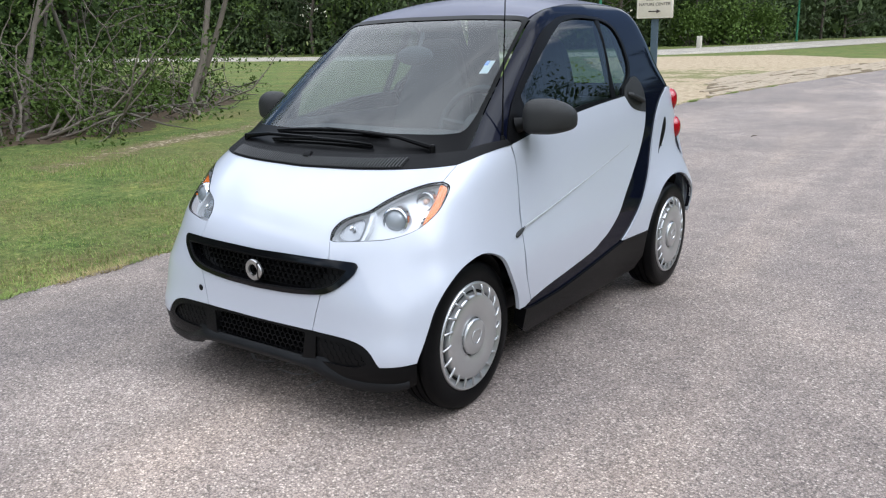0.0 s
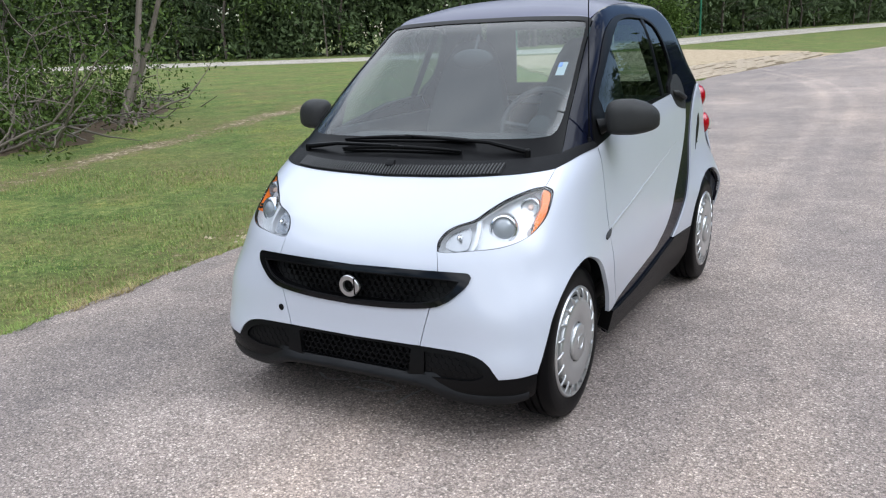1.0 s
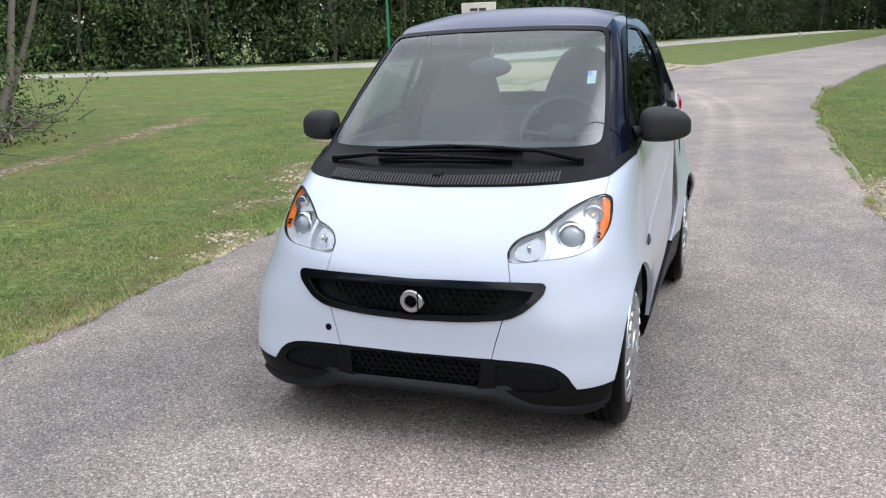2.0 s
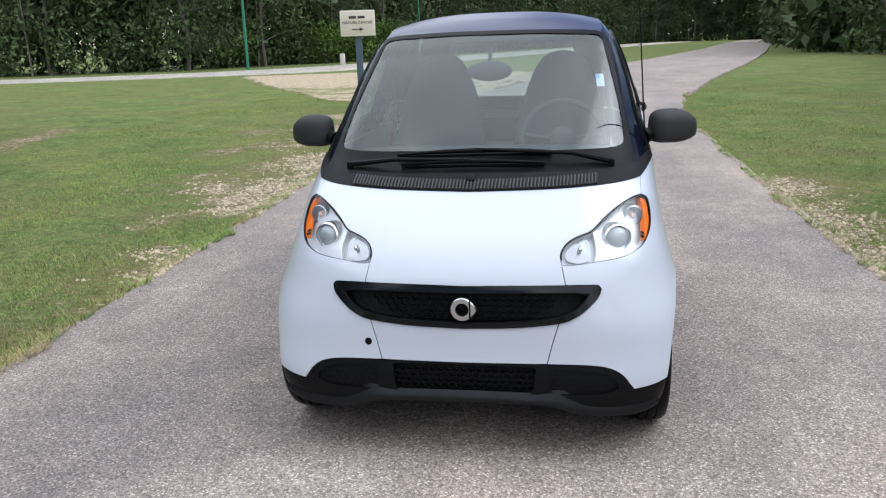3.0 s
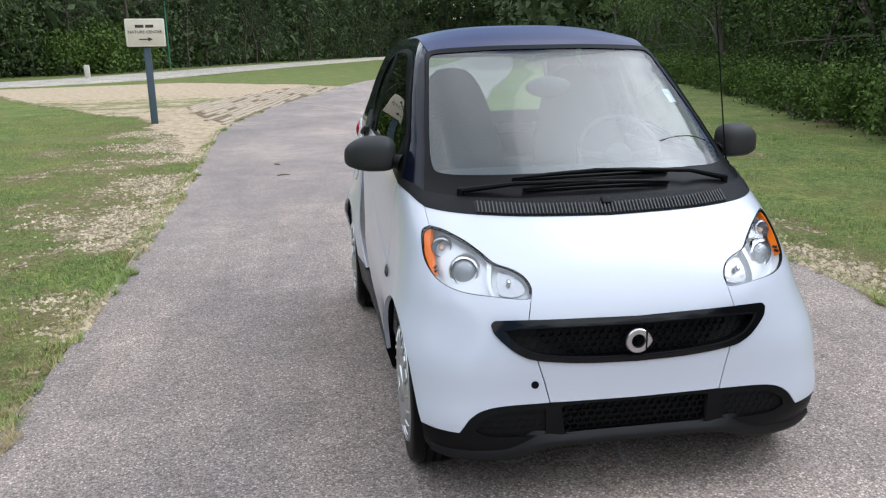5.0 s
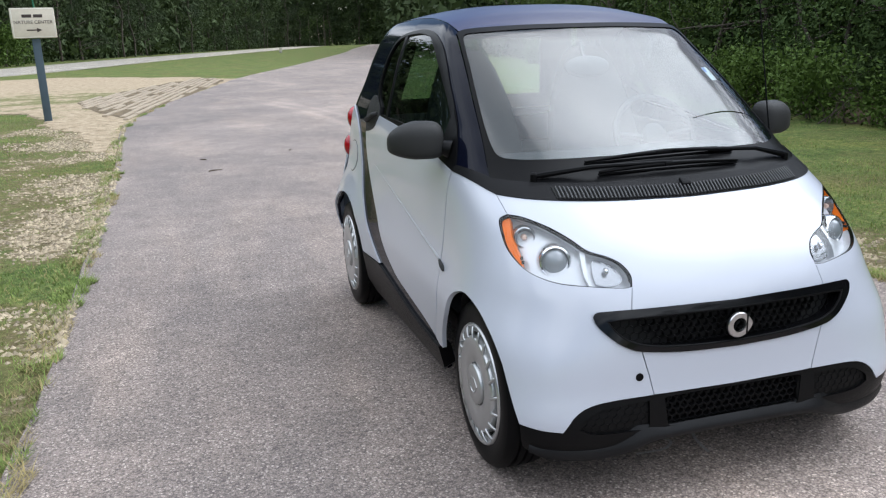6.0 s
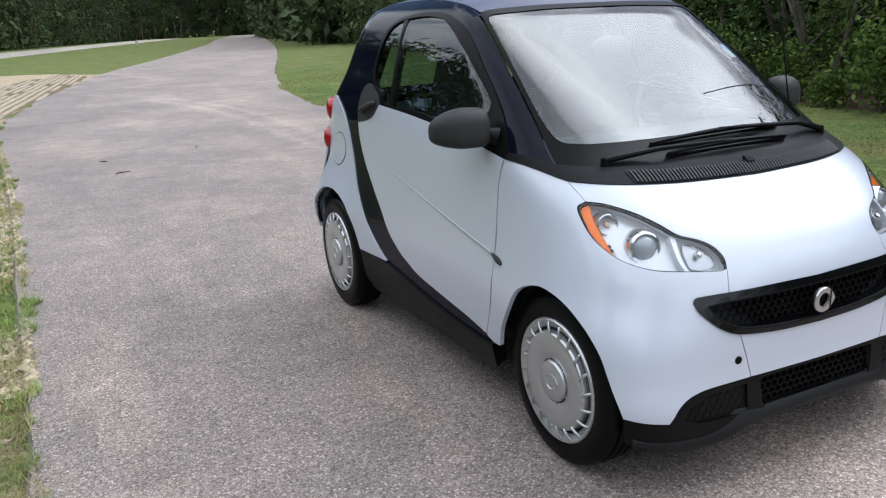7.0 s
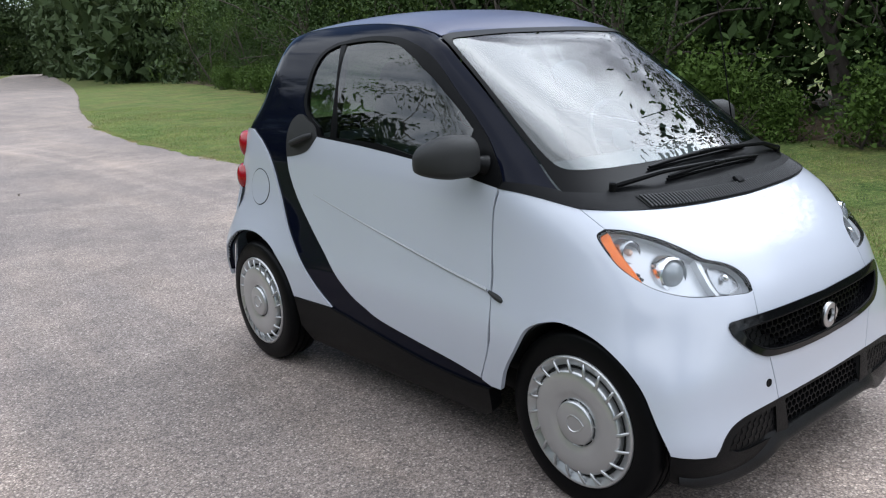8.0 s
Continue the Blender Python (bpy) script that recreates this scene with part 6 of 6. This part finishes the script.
def grit(name, edge, out, count, seed, y0, y1, wide):
    """Limestone chippings and crumbs of asphalt, eight-sided and uneven, where the turf has worn away."""
    rng = np.random.default_rng(seed)
    py = y0 + (y1 - y0) * rng.random(count) ** 1.25
    ex = np.interp(py, [p[1] for p in edge], [p[0] for p in edge])
    px = ex + out * (-0.04 + wide * rng.random(count) ** 1.3)
    keep = np.array([worn(x, y) + rng.normal() * 0.10 > 0.50 for x, y in zip(px, py)])
    px, py, n = px[keep], py[keep], int(keep.sum())
    r = 0.005 + 0.022 * rng.random(n) ** 2.5
    shape = np.array([(1, 0, 0), (0, 1, 0), (-1, 0, 0), (0, -1, 0), (0, 0, 0.8), (0, 0, -0.8)])
    v = shape[None] * r[:, None, None] * (0.7 + 0.6 * rng.random((n, 6, 1)))
    v = v + np.stack([px, py, np.where((px - ex[keep]) * out < 0, 0.002, -0.037)], 1)[:, None]
    k = np.arange(n)[:, None] * 6
    faces = [f for q in ((0, 1, 4), (1, 2, 4), (2, 3, 4), (3, 0, 4), (1, 0, 5), (2, 1, 5), (3, 2, 5), (0, 3, 5)) for f in (k + list(q)).tolist()]
    me = bpy.data.meshes.new(name)
    me.from_pydata(v.reshape(-1, 3).tolist(), [], faces)
    me.materials.append(GRIT)
    return tagged(new(name, me), "pale grit and crumbs beside the path", "gravel", kind="stuff")


grit("loose_grit", EDGE_L, -1, 36000, 24, 1.6, 14.5, 2.0)
grit("loose_grit", EDGE_R, 1, 9000, 25, 0.8, 7.0, 0.9)
# faint chalk scrawl in front of the car
CHALK = mat("faded_chalk", (0.30, 0.285, 0.265), 0.9, var=0.2, scale=30, fine=0.3, bump_scale=150)
bm = bmesh.new()
for line in ([(-0.42, -0.08), (-0.34, -0.12), (-0.26, -0.09)], [(-0.20, -0.08), (-0.12, -0.06), (-0.03, -0.09), (-0.08, -0.14), (-0.19, -0.14)], [(0.05, -0.21), (0.06, -0.12), (0.09, -0.04)]):
    p = [np.array(q) for q in spl(line, 6)]
    for a, b in zip(p, p[1:]):
        w = np.array((-(b - a)[1], (b - a)[0])) / np.linalg.norm(b - a) * 0.006
        bm.faces.new([bm.verts.new((*q, 0.004)) for q in (a - w, b - w, b + w, a + w)])
me = bpy.data.meshes.new("chalk_mark")
bm.to_mesh(me)
bm.free()
me.materials.append(CHALK)
tagged(new("chalk_mark", me), "faint pale chalk scrawl on the asphalt", "marking", kind="structure")

# twigs dropped on the path
TWIGBARK = mat("dry_twig_bark", (0.07, 0.05, 0.035), 0.9, var=0.2, scale=30, spec=0.1)
for x, y, size, turn in ((-1.44, 7.16, 0.16, 20), (-0.43, 8.56, 0.12, 75), (-1.57, 8.16, 0.10, 140)):
    twig = thing("twig", x, y, 0.006, "small dry brown twig lying on the asphalt", "twig", group="twigs on the path", rz=turn)
    bm = bmesh.new()
    tube(bm, [(-size / 2, 0, 0), (-size * 0.1, size * 0.08, 0.003), (size / 2, -size * 0.03, 0.0)], [0.006, 0.007, 0.003], 6)
    part("stick", bm, TWIGBARK, twig)


# ---- trees ----
BARK = mat("grey_brown_bark", (0.075, 0.060, 0.047), 0.9, var=0.16, scale=6, fine=0.12, bump=0.6, bump_scale=60)
PALEBARK = mat("pale_bark", (0.15, 0.125, 0.10), 0.9, var=0.14, scale=5, fine=0.1, bump=0.5, bump_scale=60)


def leaf_mat(name, base):
    m = mat(name, base, 0.6, var=0.16, scale=0.8, island=0.17, spec=0.08)
    return m


LEAF = leaf_mat("green_leaf", (0.066, 0.102, 0.025))
HERB = leaf_mat("bright_herb_leaf", (0.072, 0.116, 0.026))
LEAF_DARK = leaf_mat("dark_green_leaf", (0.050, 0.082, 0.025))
FARLEAF = leaf_mat("dusky_green_leaf", (0.070, 0.098, 0.043))
NEEDLE = leaf_mat("grey_green_needle", (0.038, 0.055, 0.027))


def leaves(name, centres, per, spread, size, rng, material, parent, droop=0.0, slim=0.5):
    """A crown of single leaves in clumps round the given centres."""
    c = np.repeat(np.asarray(centres, float), per, axis=0)
    n = len(c)
    off = rng.normal(size=(n, 3)) * np.array([spread, spread, spread * 0.8])
    p = c + off
    d = rng.normal(size=(n, 3))
    d[:, 2] -= droop * 2
    d /= np.linalg.norm(d, axis=1)[:, None]
    r = np.cross(d, rng.normal(size=(n, 3)))
    r /= np.linalg.norm(r, axis=1)[:, None]
    s = size * (0.6 + 0.8 * rng.random(n))[:, None]
    v = np.stack([p - d * s * 0.5, p + r * s * slim * 0.5, p + d * s * 0.5, p - r * s * slim * 0.5], 1).reshape(-1, 3)
    k = np.arange(n)[:, None] * 4
    me = bpy.data.meshes.new(name)
    me.from_pydata(v.tolist(), [], (k + [0, 1, 2, 3]).tolist())
    me.materials.append(material)
    ob = new(name, me)
    ob.parent = parent
    return ob


def limbs(bm, rng, base, way, length, radius, depth, tips, bend=0.25, sides=6):
    """A branch that tapers, bends and forks; gathers the tips."""
    pts, rad = [Vector(base)], [radius]
    d = Vector(way).normalized()
    k = 5
    for i in range(k):
        d = (d + Vector(rng.normal(size=3) * bend * 0.45)).normalized()
        pts.append(pts[-1] + d * length / k)
        rad.append(radius * (1 - 0.62 * (i + 1) / k))
    if isinstance(bm, list):
        bm.append(bmesh.new())
        tube(bm[-1], pts, rad, sides)
    else:
        tube(bm, pts, rad, sides)
    if depth == 0:
        tips.append(pts[-1])
        tips.append(pts[-2])
        return
    for j in range(int(rng.integers(2, 4))):
        at = pts[int(rng.integers(2, k + 1))]
        w = (d + Vector(rng.normal(size=3) * 0.75) + Vector((0, 0, 0.15))).normalized()
        limbs(bm, rng, at, w, length * rng.uniform(0.5, 0.75), radius * 0.45, depth - 1, tips, bend, max(sides - 1, 4))


def broadleaf(seed, height, leafage, label, name="tree", bare=False):
    rng = np.random.default_rng(seed)
    t = thing(name, 0, 0, -100, label, "tree")
    bm, tips = bmesh.new(), []
    for k in range(int(rng.integers(2, 4))):
        limbs(bm, rng, (rng.normal() * 0.15, rng.normal() * 0.15, -0.1), (rng.normal() * 0.22, rng.normal() * 0.22, 1), height * rng.uniform(0.5, 0.65), 0.016 * height, 2, tips, 0.3)
    part("trunk", bm, BARK, t, sharp=80)
    cs = np.array([tuple(p) for p in tips])
    extra = cs[rng.integers(0, len(cs), len(cs))] + rng.normal(size=(len(cs), 3)) * 0.5
    cs = np.concatenate([cs, extra])
    leaves("crown", cs, max(int(3500 / len(cs)), 6), 0.40, 0.117, rng, leafage, t, 0.1, 0.55)
    return t


def pine(seed, height, label):
    """A tall feathery tree: a straight trunk and drooping needle sprays."""
    rng = np.random.default_rng(seed)
    t = thing("pine_tree", 0, 0, -100, label, "tree")
    bm, tips = bmesh.new(), []
    pts = [Vector((0.25 * k * rng.normal() * 0.3, 0.25 * k * rng.normal() * 0.3, height * k / 7 - 0.1)) for k in range(8)]
    tube(bm, pts, [0.11 * (1 - 0.85 * k / 7) for k in range(8)], 8)
    cs = []
    for k in range(46):
        z = rng.uniform(0.06, 0.98) * height
        a, r = rng.uniform(0, math.tau), (1 - z / height) * 2.2 + 0.5
        p0 = Vector((0, 0, z))
        p1 = Vector((math.cos(a) * r, math.sin(a) * r, z + r * 0.25))
        tube(bm, [p0, p0.lerp(p1, 0.5) + Vector((0, 0, 0.08)), p1], [0.03, 0.02, 0.008], 4)
        cs += [tuple(p0.lerp(p1, f)) for f in (0.45, 0.7, 0.9, 1.05)]
    part("trunk", bm, BARK, t, sharp=80)
    leaves("crown", cs, 15, 0.34, 0.55, rng, NEEDLE, t, 0.55, 0.07)
    return t


def shrub(seed, height, leafage, label, leaf=0.077, count=2900):
    """A bush with leaves down to the ground."""
    rng = np.random.default_rng(seed)
    t = thing("shrub", 0, 0, -100, label, "shrub")
    bm, tips = bmesh.new(), []
    for k in range(6):
        limbs(bm, rng, (rng.normal() * 0.25, rng.normal() * 0.25, -0.1), (rng.normal() * 0.5, rng.normal() * 0.5, 1), height * rng.uniform(0.4, 0.65), 0.020, 1, tips, 0.4, 5)
    part("stem", bm, BARK, t, sharp=80)
    n = 90
    ang, rad, z = rng.random(n) * math.tau, np.sqrt(rng.random(n)) * height * 0.48, rng.random(n)
    cs = np.stack([np.cos(ang) * rad * (1.05 - 0.5 * z), np.sin(ang) * rad * (1.05 - 0.5 * z), 0.08 + z * height * (1 - 0.3 * (rad / (height * 0.5)) ** 2)], 1)
    leaves("crown", cs, count // n, 0.17, leaf, rng, leafage, t, 0.1, 0.5)
    return t


def thicket(seed, label):
    """Bare grey tangled stems with a few leaves."""
    rng = np.random.default_rng(seed)
    t = thing("thicket", 0, 0, -100, label, "shrub")
    tips = []
    for k in range(9):
        bm = bmesh.new()
        a = rng.uniform(0, math.tau)
        limbs(bm, rng, (rng.normal() * 0.6, rng.normal() * 0.6, -0.05), (math.cos(a) * 0.7, math.sin(a) * 0.7, rng.uniform(0.3, 1.2)), rng.uniform(1.0, 2.4), rng.uniform(0.015, 0.04), 1, tips, 0.55, 5)
        part("stem", bm, PALEBARK, t, sharp=80)
    cs = np.array([tuple(p) for p in tips])
    leaves("crown", cs, 40, 0.24, 0.085, rng, LEAF, t, 0.1, 0.5)
    return t


def sapling(seed, height, label):
    """A slim leggy young tree with a few side twigs and sparse leaves."""
    rng = np.random.default_rng(seed)
    t = thing("sapling", 0, 0, -100, label, "tree")
    pieces, tips = [], []
    limbs(pieces, rng, (0, 0, -0.1), (rng.normal() * 0.2, rng.normal() * 0.2, 1), height, 0.010 * height, 2, tips, 0.28, 6)
    for k, bm in enumerate(pieces):
        part("limb" if k else "trunk", bm, SLIMBARK, t, sharp=80)
    leaves("crown", np.array([tuple(p) for p in tips]), 60, 0.30, 0.075, rng, LEAF, t, 0.1, 0.5)
    return t


SLIMBARK = mat("slim_grey_bark", (0.13, 0.115, 0.095), 0.9, var=0.16, scale=6, fine=0.12, bump=0.5, bump_scale=60, spec=0.1)
rng = np.random.default_rng(77)
SAPLINGS = [sapling(k, h, "slim grey-stemmed young tree in the thicket") for k, h in ((51, 4.2), (52, 5.0), (53, 3.6))]
TREES = [broadleaf(k, h, m, "leafy dark green broadleaf tree at the wood's edge") for k, h, m in ((11, 6.0, LEAF), (12, 7.0, LEAF_DARK), (13, 5.2, LEAF_DARK))]
PINES = [pine(k, h, "tall feathery grey-green pine in the far wood") for k, h in ((21, 11.0), (22, 13.0))]
SHRUBS = [shrub(k, h, m, "dense green shrub at the foot of the woods") for k, h, m in ((31, 2.0, LEAF), (32, 2.6, LEAF_DARK), (33, 1.5, LEAF))]
HERBS = [shrub(k, h, m, "low broad-leaved green plants at the wood's edge", 0.075, 2400) for k, h, m in ((34, 1.0, HERB), (35, 0.8, HERB))]
THICKETS = [thicket(k, "tangle of bare grey stems and sparse leaves") for k in (41, 42)]


def plant(kinds, x, y, z=-0.06, lo=0.85, hi=1.2, group="woods", shift=0.0):
    src = kinds[int(rng.integers(0, len(kinds)))]
    s = rng.uniform(lo, hi)
    o = copy_thing(src, Matrix())
    o.matrix_basis = pose(x + rng.normal() * shift, y + rng.normal() * shift, z, 0, 0, rng.uniform(0, 360)) @ Matrix.Diagonal((s, s, s, 1))
    o["group"] = group
    return o


def along(line, step, jitter=0.0):
    p = np.array(spl(line, 12))
    d = np.r_[0, np.cumsum(np.hypot(*np.diff(p, axis=0).T))]
    for q in np.arange(0, d[-1], step):
        yield np.array([np.interp(q, d, p[:, k]) for k in (0, 1)])


def leaning(x, y, tip, radius, label):
    """One slanting trunk with forked limbs and a thin crown."""
    g2 = np.random.default_rng(int(abs(x) * 100))
    t = thing("tree", x, y, -0.08, label, "tree")
    bm, tips = bmesh.new(), []
    limbs(bm, g2, (0, 0, 0), tip, Vector(tip).length, radius, 2, tips, 0.20, 8)
    part("trunk", bm, PALEBARK, t, sharp=80)
    leaves("crown", np.array([tuple(p) for p in tips]), 90, 0.35, 0.12, g2, LEAF, t, 0.1, 0.5)
    return t


def brush(x, y, seed, wide):
    """A low heap of dead grey branches at the thicket's foot."""
    g5 = np.random.default_rng(seed)
    t = thing("brush_pile", x, y, -0.03, "heap of dead grey branches beside the thicket", "brush", group="dead brush by the thicket")
    for k in range(26):
        bm = bmesh.new()
        a, r = g5.uniform(0, math.pi), g5.uniform(0.4, 1.3)
        c = Vector((g5.normal() * wide, g5.normal() * wide * 0.5, g5.uniform(0.02, 0.30)))
        d = Vector((math.cos(a), math.sin(a), g5.normal() * 0.16)) * r * 0.5
        bow = Vector(g5.normal(size=3)) * 0.07
        tube(bm, [c - d, c + bow, c + d], [g5.uniform(0.012, 0.028), 0.014, 0.005], 5)
        part("branch", bm, SLIMBARK, t, sharp=80)
    return t


for bx, by, bs, bw in ((-11.6, 7.6, 71, 0.9), (-13.0, 9.3, 72, 0.9), (-14.3, 11.6, 73, 0.8), (-10.4, 5.4, 74, 0.7)):
    brush(bx, by, bs, bw)
leaning(-11.3, 8.0, (1.9, 2.5, 5.0), 0.075, "slanting pale-barked tree at the wood's edge")
leaning(-11.6, 8.3, (1.3, 1.8, 4.5), 0.065, "slanting pale-barked tree at the wood's edge")
leaning(-10.3, 4.2, (0.3, 0.9, 4.5), 0.055, "slanting pale-barked tree at the wood's edge")
leaning(-10.8, 1.2, (-0.4, 0.8, 5.0), 0.06, "slanting pale-barked tree at the wood's edge")
WOOD_R = [(8.2, -14), (7.9, -4), (7.8, 2), (8.0, 8), (9.0, 13), (11.4, 20), (15.0, 34.5), (20, 55), (27, 85), (36, 140)]
for q in along(WOOD_R, 1.0):
    if q[1] < 40:
        plant(HERBS, *(q + rng.normal(size=2) * 0.22), lo=0.5, hi=1.2, group="low plants of the right wood")
for q in along(WOOD_R, 1.9):
    if q[1] < 48:
        plant(SHRUBS, q[0] + 1.0, q[1], lo=0.5, hi=1.1, group="shrubs of the right wood", shift=0.3)
for q in along(WOOD_R, 2.5):
    if q[1] > 56:
        break
    plant(TREES, q[0] + 1.8, q[1], lo=0.5, hi=0.8, group="trees of the right wood", shift=0.6)
    if q[1] < 40:
        plant(TREES, q[0] + 4.2, q[1], lo=1.15, hi=1.45, group="trees of the right wood", shift=0.9)
WOOD_L = [(-9.0, -14), (-9.6, -4), (-9.8, 2), (-10.2, 5.0), (-11.4, 7.5), (-13.2, 9.5)]
for q in along(WOOD_L, 1.2):
    plant(THICKETS, *(q + (-0.3, 0)), lo=0.7, hi=1.1, group="thicket of the left wood", shift=0.2)
for q in along(WOOD_L, 1.6):
    plant(HERBS, q[0] + 0.1, q[1], lo=0.4, hi=0.8, group="low plants of the left wood", shift=0.3)
    plant(SHRUBS, q[0] - 4.2, q[1] - 0.8, lo=1.0, hi=1.5, group="shrubs of the left wood", shift=0.4)
for q in along(WOOD_L, 2.2):
    plant(TREES, q[0] - 4.0, q[1] - 0.5, group="trees of the left wood", shift=0.5)
    plant(PINES, q[0] - 9.0, q[1] - 2.0, lo=0.7, hi=0.9, group="trees of the left wood", shift=0.8)
for q in along(WOOD_L, 0.75):
    plant(SAPLINGS, q[0] - 0.3 - 3.2 * rng.random(), q[1], lo=0.7, hi=1.1, group="young trees of the thicket", shift=0.3)
WOOD_F = [(-110, 50), (-70, 50), (-45, 51), (-33, 53), (-28, 57), (-24, 66), (-20.5, 80), (-15, 105), (-6, 140), (10, 190), (25, 215), (45, 220), (62, 195), (60, 160), (52, 120), (40, 88)]
for q in along(WOOD_F, 9.0):
    plant(PINES, q[0], q[1] + 1.5, lo=1.2, hi=1.7, group="far wood", shift=1.2)


for x, y, k in ((-20.0, 75.0, 4.6), (-17.8, 80.0, 3.6), (-22.0, 71.0, 3.2)):
    plant(HERBS, x, y, lo=k, hi=k + 0.3, group="bright bushes before the far wood")


def far_wood():
    """The rest of the far wood: trunks and foliage nobody could count."""
    g3 = np.random.default_rng(9)
    line = np.array(list(along(WOOD_F, 0.5)) + [q + (3.0, 0) for q in along(WOOD_R, 0.5) if q[1] > 52])
    for n, per, size, spread, low, high in ((3400, 58, 0.47, 0.75, 0.0, 1.0), (2600, 40, 1.05, 1.1, 0.9, 3.0), (1500, 34, 1.5, 0.9, 0.0, 1.3), (1100, 34, 1.4, 1.0, 0.0, 1.9), (3200, 36, 1.15, 1.1, 0.0, 2.6), (330, 80, 0.36, 0.8, 0.0, 0.7)):
        base = (line[line[:, 1] > 95] if n == 1100 else line)[g3.integers(0, int((line[:, 1] > 95).sum()) if n == 1100 else len(line), n)] + np.stack([-g3.random(n) * 4, g3.random(n) ** 1.3 * 7 + (6.0 if size > 1.1 else -1.5 if n == 330 else 0.0)], 1)
        reach = 5.0 + 0.045 * np.clip(base[:, 1], 0, 250)
        z = reach * np.where(base[:, 0] < 0, low + (high - low) * g3.random(n), low * 0.9 + 1.0 * g3.random(n))
        cs = np.stack([base[:, 0], base[:, 1], z + 0.2], 1) + g3.normal(size=(n, 3)) * 0.5
        o = leaves("far_foliage", cs, per, spread, size, g3, LEAF if n == 330 else FARLEAF, None, 0.35, 0.42)
        tagged(o, "dark mass of foliage in the far wood", "woods", kind="stuff")
    bm = bmesh.new()
    for k in range(130):
        x, y = line[g3.integers(0, len(line))] + np.array([-g3.random() * 2, 0.5 + g3.random() * 6])
        tx, ty = g3.normal(size=2) * 0.5
        tube(bm, [(x, y, -0.2), (x + tx * 0.4, y, 3), (x + tx, y + ty, 8)], [0.09, 0.07, 0.03], 5)
    o = part("far_trunks", bm, PALEBARK, None, sharp=80)
    tagged(o, "slim pale trunks in the far wood", "woods", kind="stuff")


far_wood()


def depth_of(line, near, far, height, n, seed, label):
    """The unlit inside of a wood, its shade deepened by a darker leaf colour: leaf masses behind its edge that nobody
    could count.
    """
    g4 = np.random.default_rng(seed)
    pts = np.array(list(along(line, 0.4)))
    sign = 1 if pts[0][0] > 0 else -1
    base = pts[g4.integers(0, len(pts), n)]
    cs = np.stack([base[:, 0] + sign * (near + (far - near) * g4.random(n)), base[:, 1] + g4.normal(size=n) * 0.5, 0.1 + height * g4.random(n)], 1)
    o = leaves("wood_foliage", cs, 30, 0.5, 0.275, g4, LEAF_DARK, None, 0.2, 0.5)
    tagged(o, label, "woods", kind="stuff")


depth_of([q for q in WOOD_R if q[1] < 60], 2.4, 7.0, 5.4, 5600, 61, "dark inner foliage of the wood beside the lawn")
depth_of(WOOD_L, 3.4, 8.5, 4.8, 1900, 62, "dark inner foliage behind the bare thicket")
# woods that close the view behind the camera
for q in along([(-12, -30), (0, -34), (14, -30)], 3.0):
    plant(TREES, *q, lo=1.0, hi=1.4, group="trees behind", shift=0.8)
for o in (*TREES, *PINES, *SHRUBS, *HERBS, *THICKETS, *SAPLINGS):
    for c in (*o.children, o):
        bpy.data.objects.remove(c)
